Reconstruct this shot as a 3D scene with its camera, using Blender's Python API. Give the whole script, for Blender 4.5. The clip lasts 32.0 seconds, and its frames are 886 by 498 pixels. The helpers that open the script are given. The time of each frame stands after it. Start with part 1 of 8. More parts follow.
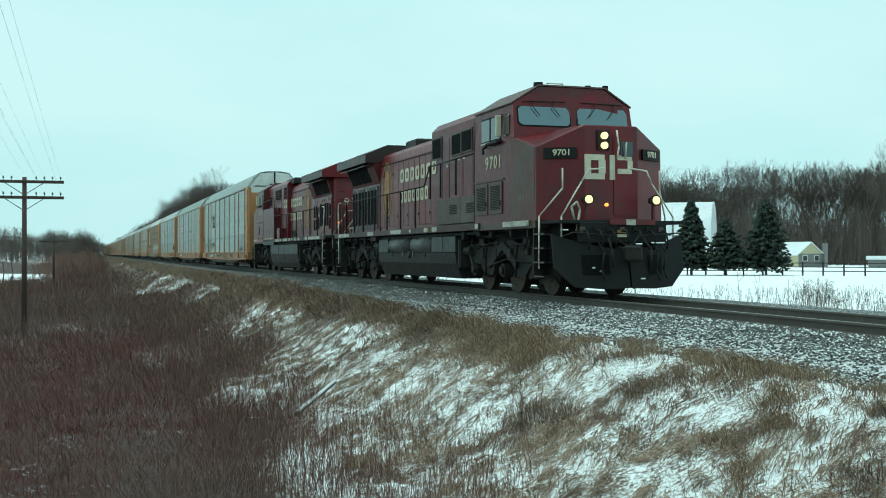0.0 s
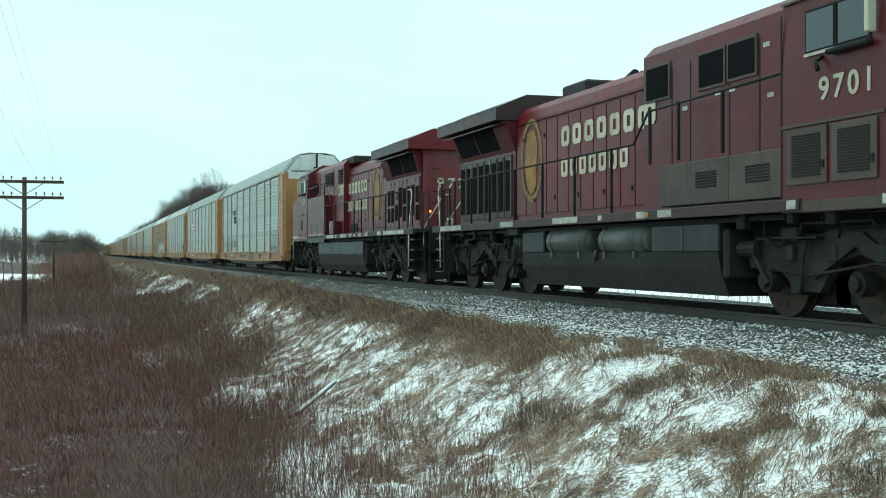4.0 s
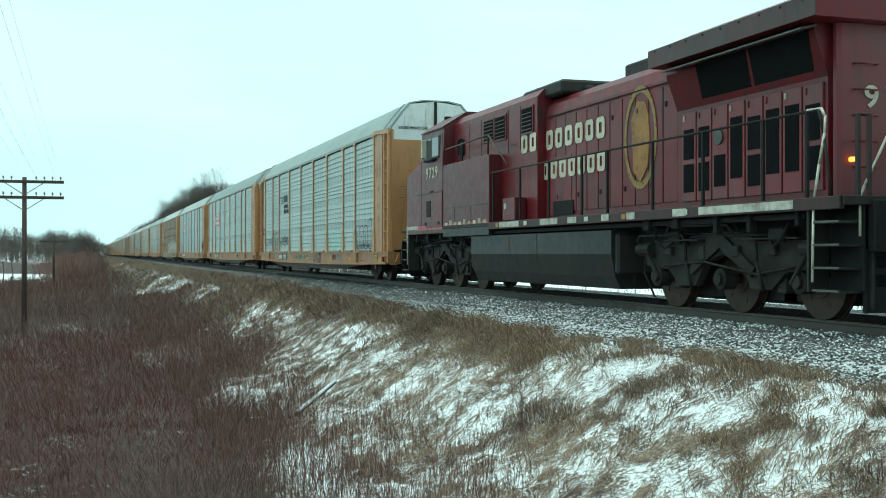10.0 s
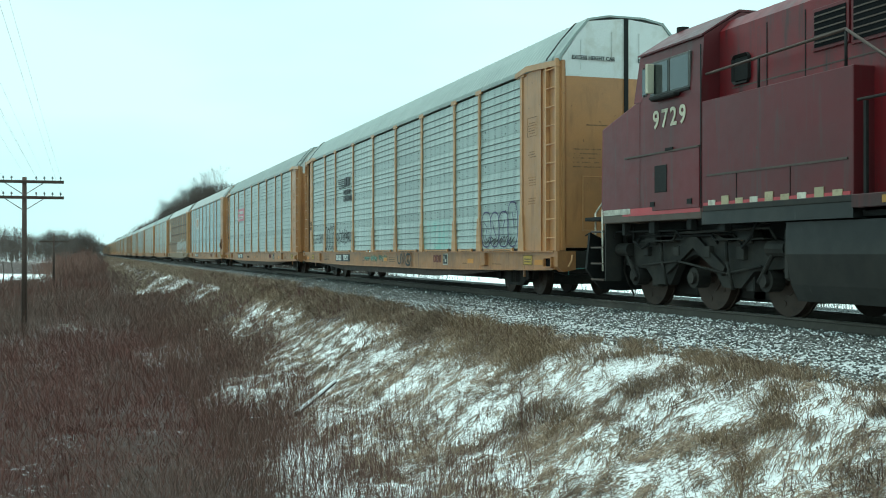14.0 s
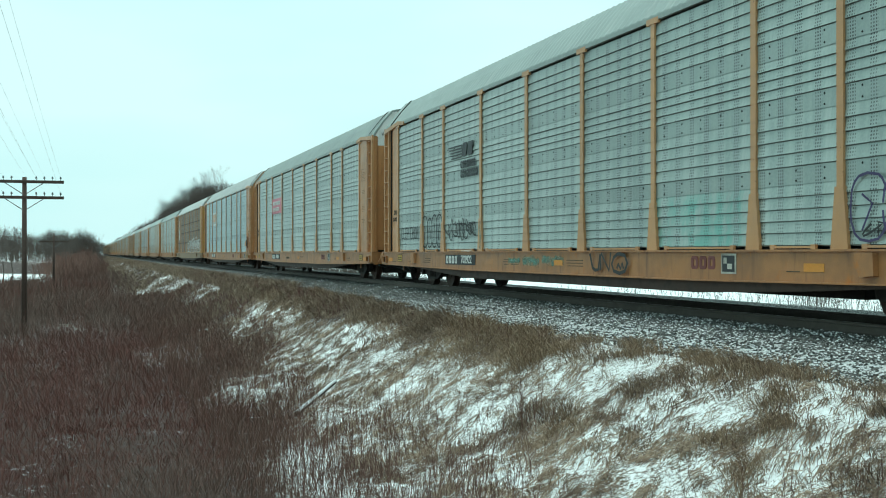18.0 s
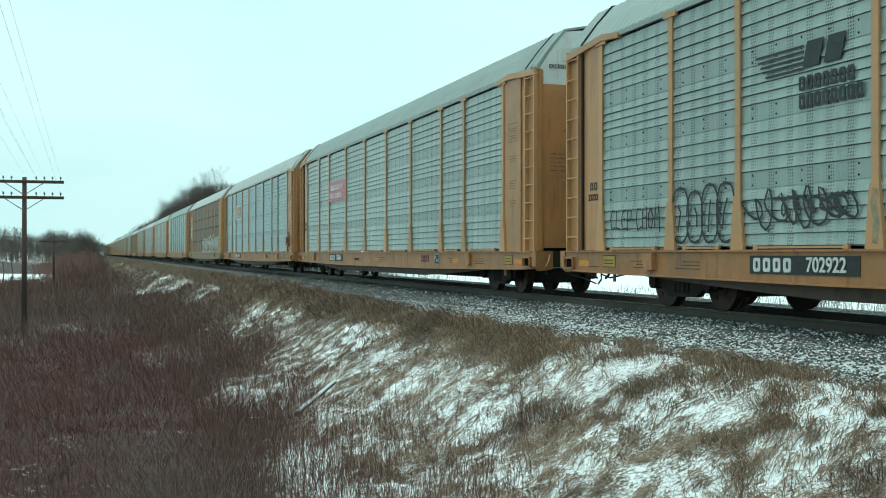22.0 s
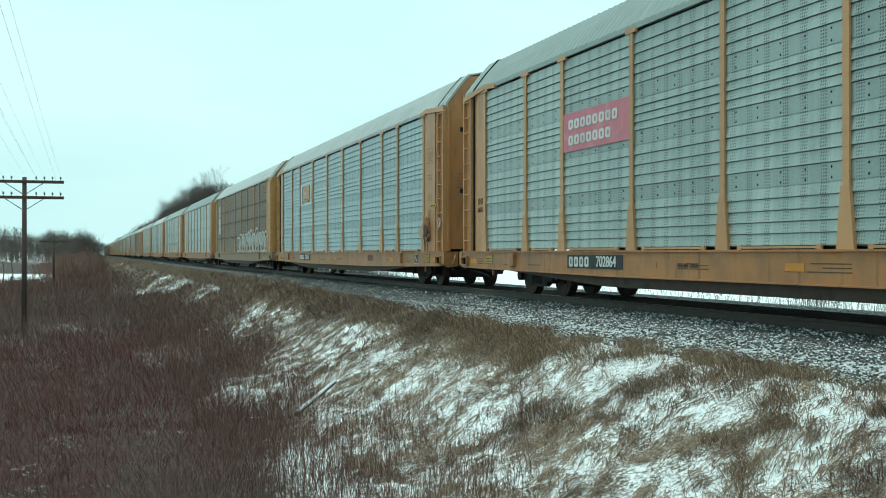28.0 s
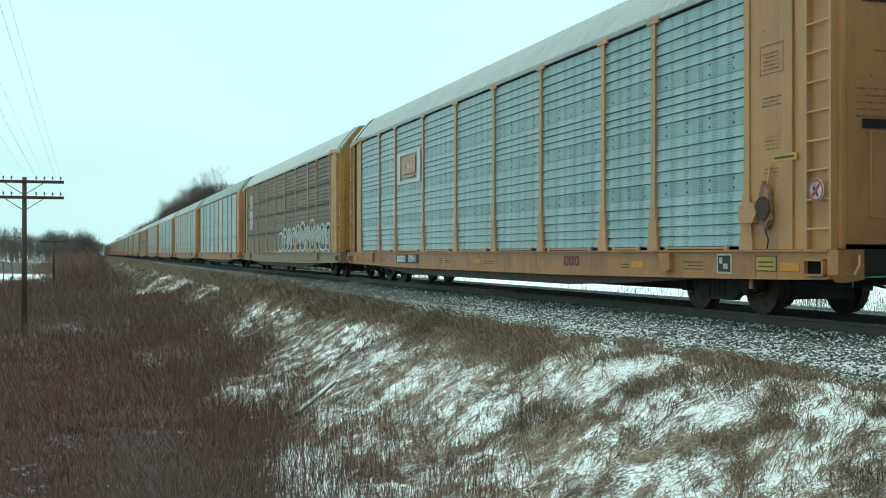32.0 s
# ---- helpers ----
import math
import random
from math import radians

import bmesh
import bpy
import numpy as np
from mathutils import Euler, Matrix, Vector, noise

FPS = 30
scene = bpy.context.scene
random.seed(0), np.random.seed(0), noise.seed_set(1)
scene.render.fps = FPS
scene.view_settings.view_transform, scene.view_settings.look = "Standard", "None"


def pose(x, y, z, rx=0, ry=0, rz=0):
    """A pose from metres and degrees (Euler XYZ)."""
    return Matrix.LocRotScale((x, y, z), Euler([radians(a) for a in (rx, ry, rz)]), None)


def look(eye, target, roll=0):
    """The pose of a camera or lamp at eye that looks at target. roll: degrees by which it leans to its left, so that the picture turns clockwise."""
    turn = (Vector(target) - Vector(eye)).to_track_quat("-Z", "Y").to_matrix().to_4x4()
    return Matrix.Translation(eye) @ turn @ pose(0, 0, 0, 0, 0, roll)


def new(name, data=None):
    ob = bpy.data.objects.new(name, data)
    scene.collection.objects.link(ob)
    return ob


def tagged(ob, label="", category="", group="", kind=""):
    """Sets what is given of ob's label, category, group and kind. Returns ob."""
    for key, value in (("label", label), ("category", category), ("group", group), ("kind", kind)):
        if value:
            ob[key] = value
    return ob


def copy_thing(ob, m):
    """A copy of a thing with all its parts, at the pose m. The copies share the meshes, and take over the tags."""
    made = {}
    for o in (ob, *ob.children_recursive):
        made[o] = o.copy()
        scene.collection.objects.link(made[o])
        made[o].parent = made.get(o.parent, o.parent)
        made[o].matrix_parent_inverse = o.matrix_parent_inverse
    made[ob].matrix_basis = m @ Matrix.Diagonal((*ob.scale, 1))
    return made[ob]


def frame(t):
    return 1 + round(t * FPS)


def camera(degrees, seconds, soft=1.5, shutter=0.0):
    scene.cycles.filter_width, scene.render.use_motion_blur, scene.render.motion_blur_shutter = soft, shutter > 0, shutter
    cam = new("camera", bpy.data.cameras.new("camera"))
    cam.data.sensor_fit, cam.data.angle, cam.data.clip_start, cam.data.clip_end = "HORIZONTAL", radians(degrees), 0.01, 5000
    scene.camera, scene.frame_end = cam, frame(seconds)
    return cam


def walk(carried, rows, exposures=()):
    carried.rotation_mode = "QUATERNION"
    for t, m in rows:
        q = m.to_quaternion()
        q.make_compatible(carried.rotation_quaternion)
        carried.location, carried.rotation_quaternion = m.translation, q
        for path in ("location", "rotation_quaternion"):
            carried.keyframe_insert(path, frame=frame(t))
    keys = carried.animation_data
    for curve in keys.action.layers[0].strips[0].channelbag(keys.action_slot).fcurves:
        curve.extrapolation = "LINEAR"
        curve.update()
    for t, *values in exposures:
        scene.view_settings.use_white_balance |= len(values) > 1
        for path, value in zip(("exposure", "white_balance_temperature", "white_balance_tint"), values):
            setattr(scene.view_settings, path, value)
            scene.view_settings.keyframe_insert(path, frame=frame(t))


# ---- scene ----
# ---------------------------------------------------------------- camera
EYE = (0.0, 0.0, 0.93)
TURN, TILT = 17.97, 0.236
cam = camera(44.05, 32.0, soft=0.98)
AIM = (math.sin(radians(TURN)), math.cos(radians(TURN)), math.tan(radians(TILT)))
STAND = look(EYE, (EYE[0] + AIM[0] * 10, EYE[1] + AIM[1] * 10, EYE[2] + AIM[2] * 10))
walk(cam, [(0, STAND), (32, STAND)],
     exposures=[(0.0, -0.13, 6250, -1), (1.0, -0.01, 6420, 5), (2.5, 0.1, 6510, 5), (6.0, 0.17, 6345, 0.2), (13.0, 0.17, 6360, 0.8), (17.0, 0.03, 6455, 2.2), (32.0, 0.01, 6445, 1.8)])

TRACK_X = 10.6          # middle of the track
CAR_L, LOCO_L = 28.6, 22.3


def run(t):
    """How far the train has come, in metres, at t seconds."""
    k = t / 32.0
    return 32.0 * (3.15345 * k - 0.00899 * k ** 2 + 0.24901 * k ** 3 + 0.06538 * k ** 4)


# ---------------------------------------------------------------- light
world = bpy.data.worlds.new("overcast_sky")
scene.world = world
world.use_nodes = True
wn, wl = world.node_tree.nodes, world.node_tree.links
wn.clear()
sky = wn.new("ShaderNodeTexSky")
sky.sky_type, sky.sun_disc = "NISHITA", False
sky.sun_elevation, sky.sun_rotation = radians(60), radians(45)
sky.air_density, sky.dust_density = 1.0, 3.0
wgeo = wn.new("ShaderNodeTexCoord")
wmap = wn.new("ShaderNodeMapping")
wmap.inputs["Scale"].default_value = (1.0, 1.0, 3.2)
wnoise = wn.new("ShaderNodeTexNoise")
wnoise.inputs["Scale"].default_value, wnoise.inputs["Detail"].default_value = 1.6, 4.0
wramp = wn.new("ShaderNodeValToRGB")
wramp.color_ramp.elements[0].position, wramp.color_ramp.elements[0].color = 0.32, (5.3, 8.9, 9.3, 1)
wramp.color_ramp.elements[1].position, wramp.color_ramp.elements[1].color = 0.68, (7.3, 10.0, 10.2, 1)
wmix = wn.new("ShaderNodeMix")
wmix.data_type = "RGBA"
wmix.inputs[0].default_value = 0.92
wbg = wn.new("ShaderNodeBackground")
wbg.inputs["Strength"].default_value = 0.105
wout = wn.new("ShaderNodeOutputWorld")
wl.new(wgeo.outputs["Generated"], wmap.inputs["Vector"])
wl.new(wmap.outputs["Vector"], wnoise.inputs["Vector"])
wl.new(wnoise.outputs["Fac"], wramp.inputs["Fac"])
wl.new(sky.outputs["Color"], wmix.inputs[6])
wl.new(wramp.outputs["Color"], wmix.inputs[7])
wl.new(wmix.outputs[2], wbg.inputs["Color"])
wl.new(wbg.outputs["Background"], wout.inputs["Surface"])
sun_data = bpy.data.lights.new("sun", "SUN")
sun_data.energy, sun_data.angle, sun_data.color = 1.5, radians(30), (0.94, 1.0, 0.98)
sun = new("sun", sun_data)
sun.matrix_world = look((0, 0, 0), (0.22, -0.15, -0.95))

# ---------------------------------------------------------------- materials
def node_material(name):
    m = bpy.data.materials.new(name)
    m.use_nodes = True
    nt = m.node_tree
    return m, nt, nt.nodes["Principled BSDF"]


def ramp(nt, fac, stops):
    r = nt.nodes.new("ShaderNodeValToRGB")
    e = r.color_ramp.elements
    while len(e) < len(stops):
        e.new(0.5)
    for el, (p, c) in zip(e, stops):
        el.position, el.color = p, (*c, 1)
    nt.links.new(fac, r.inputs["Fac"])
    return r.outputs["Color"]


def noise_tex(nt, scale, detail=4.0, rough=0.55, stretch=(1, 1, 1), coord="Object"):
    tc = nt.nodes.new("ShaderNodeTexCoord")
    mp = nt.nodes.new("ShaderNodeMapping")
    mp.inputs["Scale"].default_value = stretch
    n = nt.nodes.new("ShaderNodeTexNoise")
    n.inputs["Scale"].default_value, n.inputs["Detail"].default_value, n.inputs["Roughness"].default_value = scale, detail, rough
    nt.links.new(tc.outputs[coord], mp.inputs["Vector"])
    nt.links.new(mp.outputs["Vector"], n.inputs["Vector"])
    return n.outputs["Fac"]


def blend(nt, fac, a, b, how="MIX"):
    m = nt.nodes.new("ShaderNodeMix")
    m.data_type, m.blend_type = "RGBA", how
    for sock, v in ((m.inputs[0], fac), (m.inputs[6], a), (m.inputs[7], b)):
        if isinstance(v, (int, float)):
            sock.default_value = v
        elif isinstance(v, tuple):
            sock.default_value = (*v, 1)
        else:
            nt.links.new(v, sock)
    return m.outputs[2]


def bump(nt, bsdf, height, strength=0.3, distance=0.01):
    b = nt.nodes.new("ShaderNodeBump")
    b.inputs["Strength"].default_value, b.inputs["Distance"].default_value = strength, distance
    nt.links.new(height, b.inputs["Height"])
    nt.links.new(b.outputs["Normal"], bsdf.inputs["Normal"])


def surface(name, base, rough=0.6, metal=0.0, dirt=None, dirt_scale=1.2, dirt_cut=(0.5, 0.72), streak=None,
            streak_cut=(0.55, 0.75), grain=0.1, spots=None, spots_scale=9.0, spots_cut=(0.66, 0.7), relief=0.15, relief_scale=40.0, gloss=0.5):
    """Paint, metal or wood: base colour, broad dirt, upright streaks, spots and a fine grain."""
    m, nt, b = node_material(name)
    fine = noise_tex(nt, 60.0, 3.0)
    dark = tuple(c * (1 - grain) for c in base)
    light = tuple(min(1, c * (1 + grain * 0.6)) for c in base)
    col = ramp(nt, fine, [(0.3, dark), (0.7, light)])
    info = nt.nodes.new("ShaderNodeObjectInfo")
    if dirt:
        col = blend(nt, ramp(nt, noise_tex(nt, dirt_scale, 6.0, 0.65), [(dirt_cut[0], (0, 0, 0)), (dirt_cut[1], (1, 1, 1))]), col, dirt)
    if streak:
        col = blend(nt, ramp(nt, noise_tex(nt, 3.0, 5.0, 0.6, (1.0, 2.2, 0.22)), [(streak_cut[0], (0, 0, 0)), (streak_cut[1], (1, 1, 1))]), col, streak)
    if spots:
        col = blend(nt, ramp(nt, noise_tex(nt, spots_scale, 5.0, 0.7), [(spots_cut[0], (0, 0, 0)), (spots_cut[1], (1, 1, 1))]), col, spots)
    hsv = nt.nodes.new("ShaderNodeHueSaturation")
    mr = nt.nodes.new("ShaderNodeMapRange")
    mr.inputs["To Min"].default_value, mr.inputs["To Max"].default_value = 0.9, 1.1
    nt.links.new(info.outputs["Random"], mr.inputs["Value"])
    nt.links.new(mr.outputs["Result"], hsv.inputs["Value"])
    nt.links.new(col, hsv.inputs["Color"])
    nt.links.new(hsv.outputs["Color"], b.inputs["Base Color"])
    b.inputs["Metallic"].default_value = metal
    b.inputs["Specular IOR Level"].default_value = gloss
    rr = nt.nodes.new("ShaderNodeMapRange")
    rr.inputs["To Min"].default_value, rr.inputs["To Max"].default_value = max(0.05, rough - 0.15), min(1, rough + 0.15)
    nt.links.new(noise_tex(nt, 5.0), rr.inputs["Value"])
    nt.links.new(rr.outputs["Result"], b.inputs["Roughness"])
    if relief:
        bump(nt, b, noise_tex(nt, relief_scale, 4.0), relief, 0.004)
    return m


def island(name, colours, rough=0.85):
    """For uncountable small pieces: each takes its own shade."""
    m, nt, b = node_material(name)
    g = nt.nodes.new("ShaderNodeNewGeometry")
    n = len(colours)
    col = ramp(nt, g.outputs["Random Per Island"], [(i / max(1, n - 1), c) for i, c in enumerate(colours)])
    nt.links.new(col, b.inputs["Base Color"])
    b.inputs["Roughness"].default_value = rough
    return m


def glow(name, colour, strength):
    m, nt, b = node_material(name)
    b.inputs["Base Color"].default_value = (*colour, 1)
    b.inputs["Emission Color"].default_value = (*colour, 1)
    b.inputs["Emission Strength"].default_value = strength
    return m


# ---------------------------------------------------------------- mesh helpers
def box(bm, x0, x1, y0, y1, z0, z1, bev=0.0):
    vs = [bm.verts.new((x, y, z)) for z in (z0, z1) for x, y in ((x0, y0), (x1, y0), (x1, y1), (x0, y1))]
    if (x1 - x0) * (y1 - y0) * (z1 - z0) < 0:
        vs = vs[4:] + vs[:4]
    fs = [bm.faces.new([vs[i] for i in f]) for f in ((3, 2, 1, 0), (4, 5, 6, 7), (0, 1, 5, 4), (1, 2, 6, 5), (2, 3, 7, 6), (3, 0, 4, 7))]
    if bev:
        es = list({e for f in fs for e in f.edges})
        bmesh.ops.bevel(bm, geom=es, offset=bev, segments=1, affect="EDGES")
    return vs


def prism(bm, prof, y0, y1, axis="y"):
    """A closed profile drawn out along an axis. prof: (a, b) pairs, x-z for y, y-z for x, x-y for z."""
    def at(p, h):
        return {"y": (p[0], h, p[1]), "x": (h, p[0], p[1]), "z": (p[0], p[1], h)}[axis]
    a = [bm.verts.new(at(p, y0)) for p in prof]
    b = [bm.verts.new(at(p, y1)) for p in prof]
    fs = [bm.faces.new(a), bm.faces.new(list(reversed(b)))]
    n = len(prof)
    for i in range(n):
        fs.append(bm.faces.new((a[(i + 1) % n], a[i], b[i], b[(i + 1) % n])))
    bmesh.ops.recalc_face_normals(bm, faces=fs)
    return fs


def tube(bm, p, q, r, seg=8, r2=None, caps=True):
    p, q = Vector(p), Vector(q)
    d = q - p
    m = Matrix.Translation((p + q) / 2) @ d.to_track_quat("Z", "Y").to_matrix().to_4x4()
    bmesh.ops.create_cone(bm, cap_ends=caps, segments=seg, radius1=r, radius2=r if r2 is None else r2, depth=d.length, matrix=m)


def bent(bm, pts, r, seg=6):
    """A round bar through points."""
    for a, b in zip(pts, pts[1:]):
        tube(bm, a, b, r, seg)
    for p in pts[1:-1]:
        bmesh.ops.create_icosphere(bm, subdivisions=1, radius=r * 1.05, matrix=Matrix.Translation(p))


def mesh_of(name, bm, material, smooth=False):
    me = bpy.data.meshes.new(name)
    bm.to_mesh(me)
    bm.free()
    for mt in (material if isinstance(material, (list, tuple)) else [material]):
        me.materials.append(mt)
    if smooth:
        me.polygons.foreach_set("use_smooth", [True] * len(me.polygons))
    return me


def part(name, bm, material, parent, label="", smooth=False):
    ob = new(name, mesh_of(name, bm, material, smooth))
    ob.parent = parent
    if label:
        ob["label"] = label
    return ob


def piece(name, me, parent, loc=(0, 0, 0), rz=0.0, label=""):
    """A part on a mesh that it shares with others."""
    ob = new(name, me)
    ob.parent = parent
    ob.location = loc
    ob.rotation_euler = (0, 0, rz)
    if label:
        ob["label"] = label
    return ob


def bmnew():
    return bmesh.new()


def soup(name, verts, faces, material, label="", category="", kind="stuff", smooth=False):
    me = bpy.data.meshes.new(name)
    me.from_pydata(verts, [], faces)
    for mt in (material if isinstance(material, (list, tuple)) else [material]):
        me.materials.append(mt)
    if smooth:
        me.polygons.foreach_set("use_smooth", [True] * len(me.polygons))
    ob = new(name, me)
    return tagged(ob, label, category, kind=kind)


M_RED = surface("weathered_red_paint", (0.165, 0.011, 0.015), 0.38, dirt=(0.11, 0.02, 0.023), dirt_scale=1.1, dirt_cut=(0.45, 0.68), streak=(0.06, 0.022, 0.022), streak_cut=(0.52, 0.7), spots=(0.06, 0.036, 0.034), spots_scale=4.0, spots_cut=(0.62, 0.72), gloss=0.32)
M_RED_DUSTY = surface("dusty_red_paint", (0.13, 0.0135, 0.018), 0.4, dirt=(0.09, 0.02, 0.022), dirt_scale=0.5, dirt_cut=(0.42, 0.7), streak=(0.08, 0.04, 0.038), spots=(0.06, 0.044, 0.04), spots_scale=3.0, gloss=0.34)
# Dusty red made paler: the whitish sheen is put into the base colour.
M_RED_PALE = surface("pale_sheen_red_paint", (0.215, 0.032, 0.038), 0.4, dirt=(0.15, 0.055, 0.055), dirt_scale=0.8, dirt_cut=(0.42, 0.68), streak=(0.09, 0.045, 0.043), spots=(0.07, 0.045, 0.042), spots_scale=3.5, gloss=0.34)
M_FLANK = surface("road_dust_on_red_paint", (0.115, 0.05, 0.042), 0.5, dirt=(0.092, 0.064, 0.052), dirt_scale=0.7, dirt_cut=(0.4, 0.62), streak=(0.08, 0.045, 0.038), gloss=0.3)
M_DOOR = surface("chalky_red_grey_paint", (0.095, 0.042, 0.04), 0.45, dirt=(0.062, 0.047, 0.044), dirt_scale=1.4, dirt_cut=(0.4, 0.62), streak=(0.05, 0.03, 0.028), gloss=0.3)
M_GRIME = surface("grimy_brown_paint", (0.088, 0.057, 0.046), 0.5, dirt=(0.115, 0.084, 0.066), dirt_scale=0.9, dirt_cut=(0.42, 0.7), streak=(0.06, 0.045, 0.042), gloss=0.3)
M_SOOT = surface("sooty_red_paint", (0.07, 0.038, 0.037), 0.5, dirt=(0.045, 0.036, 0.034), dirt_scale=0.8, dirt_cut=(0.4, 0.65), streak=(0.1, 0.035, 0.036), gloss=0.2)
M_DARKSTEEL = surface("grimy_dark_steel", (0.032, 0.03, 0.028), 0.55, 0.0, dirt=(0.045, 0.039, 0.033), dirt_scale=2.2, dirt_cut=(0.42, 0.68), relief=0.4, gloss=0.15)
M_TRUCK = surface("dusty_truck_steel", (0.026, 0.024, 0.022), 0.6, 0.0, dirt=(0.05, 0.044, 0.038), dirt_scale=2.5, dirt_cut=(0.42, 0.68), relief=0.4, gloss=0.12)
M_TANK = surface("dark_grey_tank_paint", (0.018, 0.0182, 0.0175), 0.42, 0.0, dirt=(0.036, 0.034, 0.03), dirt_scale=1.2, dirt_cut=(0.42, 0.7), streak=(0.075, 0.07, 0.062), streak_cut=(0.66, 0.74), gloss=0.35)
M_WHEEL = surface("rusty_wheel_steel", (0.07, 0.046, 0.036), 0.6, 0.1, dirt=(0.032, 0.026, 0.022), dirt_scale=4.0, gloss=0.2)
M_AIRTANK = surface("streaked_grey_tank_paint", (0.105, 0.105, 0.098), 0.45, 0.0, dirt=(0.055, 0.053, 0.048), dirt_scale=1.6, dirt_cut=(0.42, 0.7), streak=(0.24, 0.235, 0.21), streak_cut=(0.63, 0.72), gloss=0.3)
M_BLACK = surface("black_paint", (0.026, 0.0255, 0.0248), 0.55, spots=(0.04, 0.036, 0.032), spots_cut=(0.6, 0.75), gloss=0.06)
M_GRILLE = surface("black_mesh_and_recess_shade", (0.012, 0.012, 0.013), 0.8, grain=0.6, relief=0.5, relief_scale=160.0, gloss=0.05)
M_CREAM = surface("cream_lettering", (0.62, 0.56, 0.42), 0.6, dirt=(0.42, 0.33, 0.25), dirt_scale=2.5, spots=(0.3, 0.12, 0.1), spots_scale=16.0, spots_cut=(0.66, 0.72))
M_GOLD = surface("faded_gold_paint", (0.4, 0.2, 0.04), 0.6, dirt=(0.26, 0.11, 0.04), dirt_scale=2.2, dirt_cut=(0.42, 0.66), spots=(0.17, 0.05, 0.03), spots_scale=5.0, spots_cut=(0.56, 0.66))
M_OLIVE = surface("faded_olive_paint", (0.3, 0.19, 0.05), 0.6, dirt=(0.36, 0.25, 0.06), dirt_scale=3.0, spots=(0.13, 0.03, 0.03), spots_scale=9.0, spots_cut=(0.55, 0.62))
M_WHITE = surface("white_reflector", (0.56, 0.54, 0.46), 0.5, dirt=(0.26, 0.22, 0.18), dirt_scale=4.0, dirt_cut=(0.4, 0.65))
M_HANDRAIL = surface("white_handrail_paint", (0.6, 0.56, 0.46), 0.5, dirt=(0.3, 0.25, 0.19), dirt_scale=6.0, dirt_cut=(0.5, 0.7))
M_TAPE_OLD = surface("aged_reflective_tape", (0.4, 0.33, 0.2), 0.5, dirt=(0.22, 0.17, 0.1), dirt_scale=8.0)
M_RED_TAPE = surface("red_reflective_tape", (0.42, 0.04, 0.05), 0.4)
M_ORANGE = surface("ochre_orange_paint", (0.5, 0.225, 0.085), 0.42, dirt=(0.37, 0.18, 0.078), dirt_scale=1.1, dirt_cut=(0.42, 0.7), streak=(0.3, 0.135, 0.055), streak_cut=(0.54, 0.74), spots=(0.13, 0.06, 0.028), spots_scale=6.0, spots_cut=(0.655, 0.7), gloss=0.5)
M_ORANGE_SILL = surface("rust_streaked_sill_paint", (0.44, 0.19, 0.066), 0.45, dirt=(0.3, 0.135, 0.055), dirt_scale=1.6, dirt_cut=(0.42, 0.66), streak=(0.2, 0.085, 0.036), streak_cut=(0.56, 0.72), spots=(0.46, 0.16, 0.03), spots_scale=2.6, spots_cut=(0.6, 0.68), gloss=0.5)
M_ORANGE_POST = surface("faded_orange_post_paint", (0.54, 0.275, 0.12), 0.45, dirt=(0.43, 0.235, 0.12), dirt_scale=1.4, dirt_cut=(0.45, 0.7), spots=(0.2, 0.1, 0.05), spots_scale=8.0, spots_cut=(0.67, 0.72), gloss=0.5)
M_YELLOW = surface("yellow_paint", (0.5, 0.3, 0.04), 0.55, dirt=(0.3, 0.18, 0.05), dirt_scale=1.5)
M_OCHRE_END = surface("yellow_ochre_paint", (0.48, 0.26, 0.06), 0.5, dirt=(0.32, 0.16, 0.05), dirt_scale=1.5, streak=(0.24, 0.11, 0.04))
M_BRIGHT_ORANGE = surface("orange_patch_paint", (0.62, 0.24, 0.03), 0.5)
M_BROWN = surface("brown_panel_paint", (0.2, 0.138, 0.095), 0.65, dirt=(0.27, 0.2, 0.15), dirt_scale=0.9, dirt_cut=(0.45, 0.7), streak=(0.07, 0.05, 0.04))
M_BROWN_POST = surface("faded_brown_post_paint", (0.3, 0.19, 0.105), 0.5, dirt=(0.22, 0.14, 0.085), dirt_scale=1.4)
M_WHITE_PAINT = surface("white_door_paint", (0.66, 0.66, 0.63), 0.5, dirt=(0.5, 0.48, 0.42), dirt_scale=1.6, streak=(0.52, 0.49, 0.42))
M_DECAL_BLACK = surface("black_decal", (0.02, 0.022, 0.024), 0.55, spots=(0.2, 0.22, 0.22), spots_scale=24.0, spots_cut=(0.64, 0.7))
M_DECAL_PINK = surface("faded_red_decal", (0.56, 0.17, 0.21), 0.55, dirt=(0.6, 0.27, 0.3), dirt_scale=2.0, streak=(0.46, 0.14, 0.17))
M_DECAL_RED = surface("dark_red_stencil", (0.17, 0.045, 0.04), 0.6)
M_WARN_RED = surface("red_warning_paint", (0.4, 0.04, 0.04), 0.5)
M_BRAKE_BOX = surface("rusty_red_housing", (0.2, 0.08, 0.05), 0.6, dirt=(0.35, 0.2, 0.11), dirt_scale=9.0, dirt_cut=(0.45, 0.6))
M_FAINT = surface("worn_stencil_ink", (0.2, 0.105, 0.05), 0.7, dirt=(0.38, 0.18, 0.075), dirt_scale=14.0, dirt_cut=(0.45, 0.55))
M_INK = surface("faint_stencil_ink", (0.085, 0.055, 0.03), 0.7)
M_SPRAY_BLACK = surface("black_spray_paint", (0.025, 0.027, 0.027), 0.6, spots=(0.12, 0.12, 0.11), spots_scale=20.0)
M_SPRAY_VIOLET = surface("violet_spray_paint", (0.06, 0.045, 0.12), 0.6)


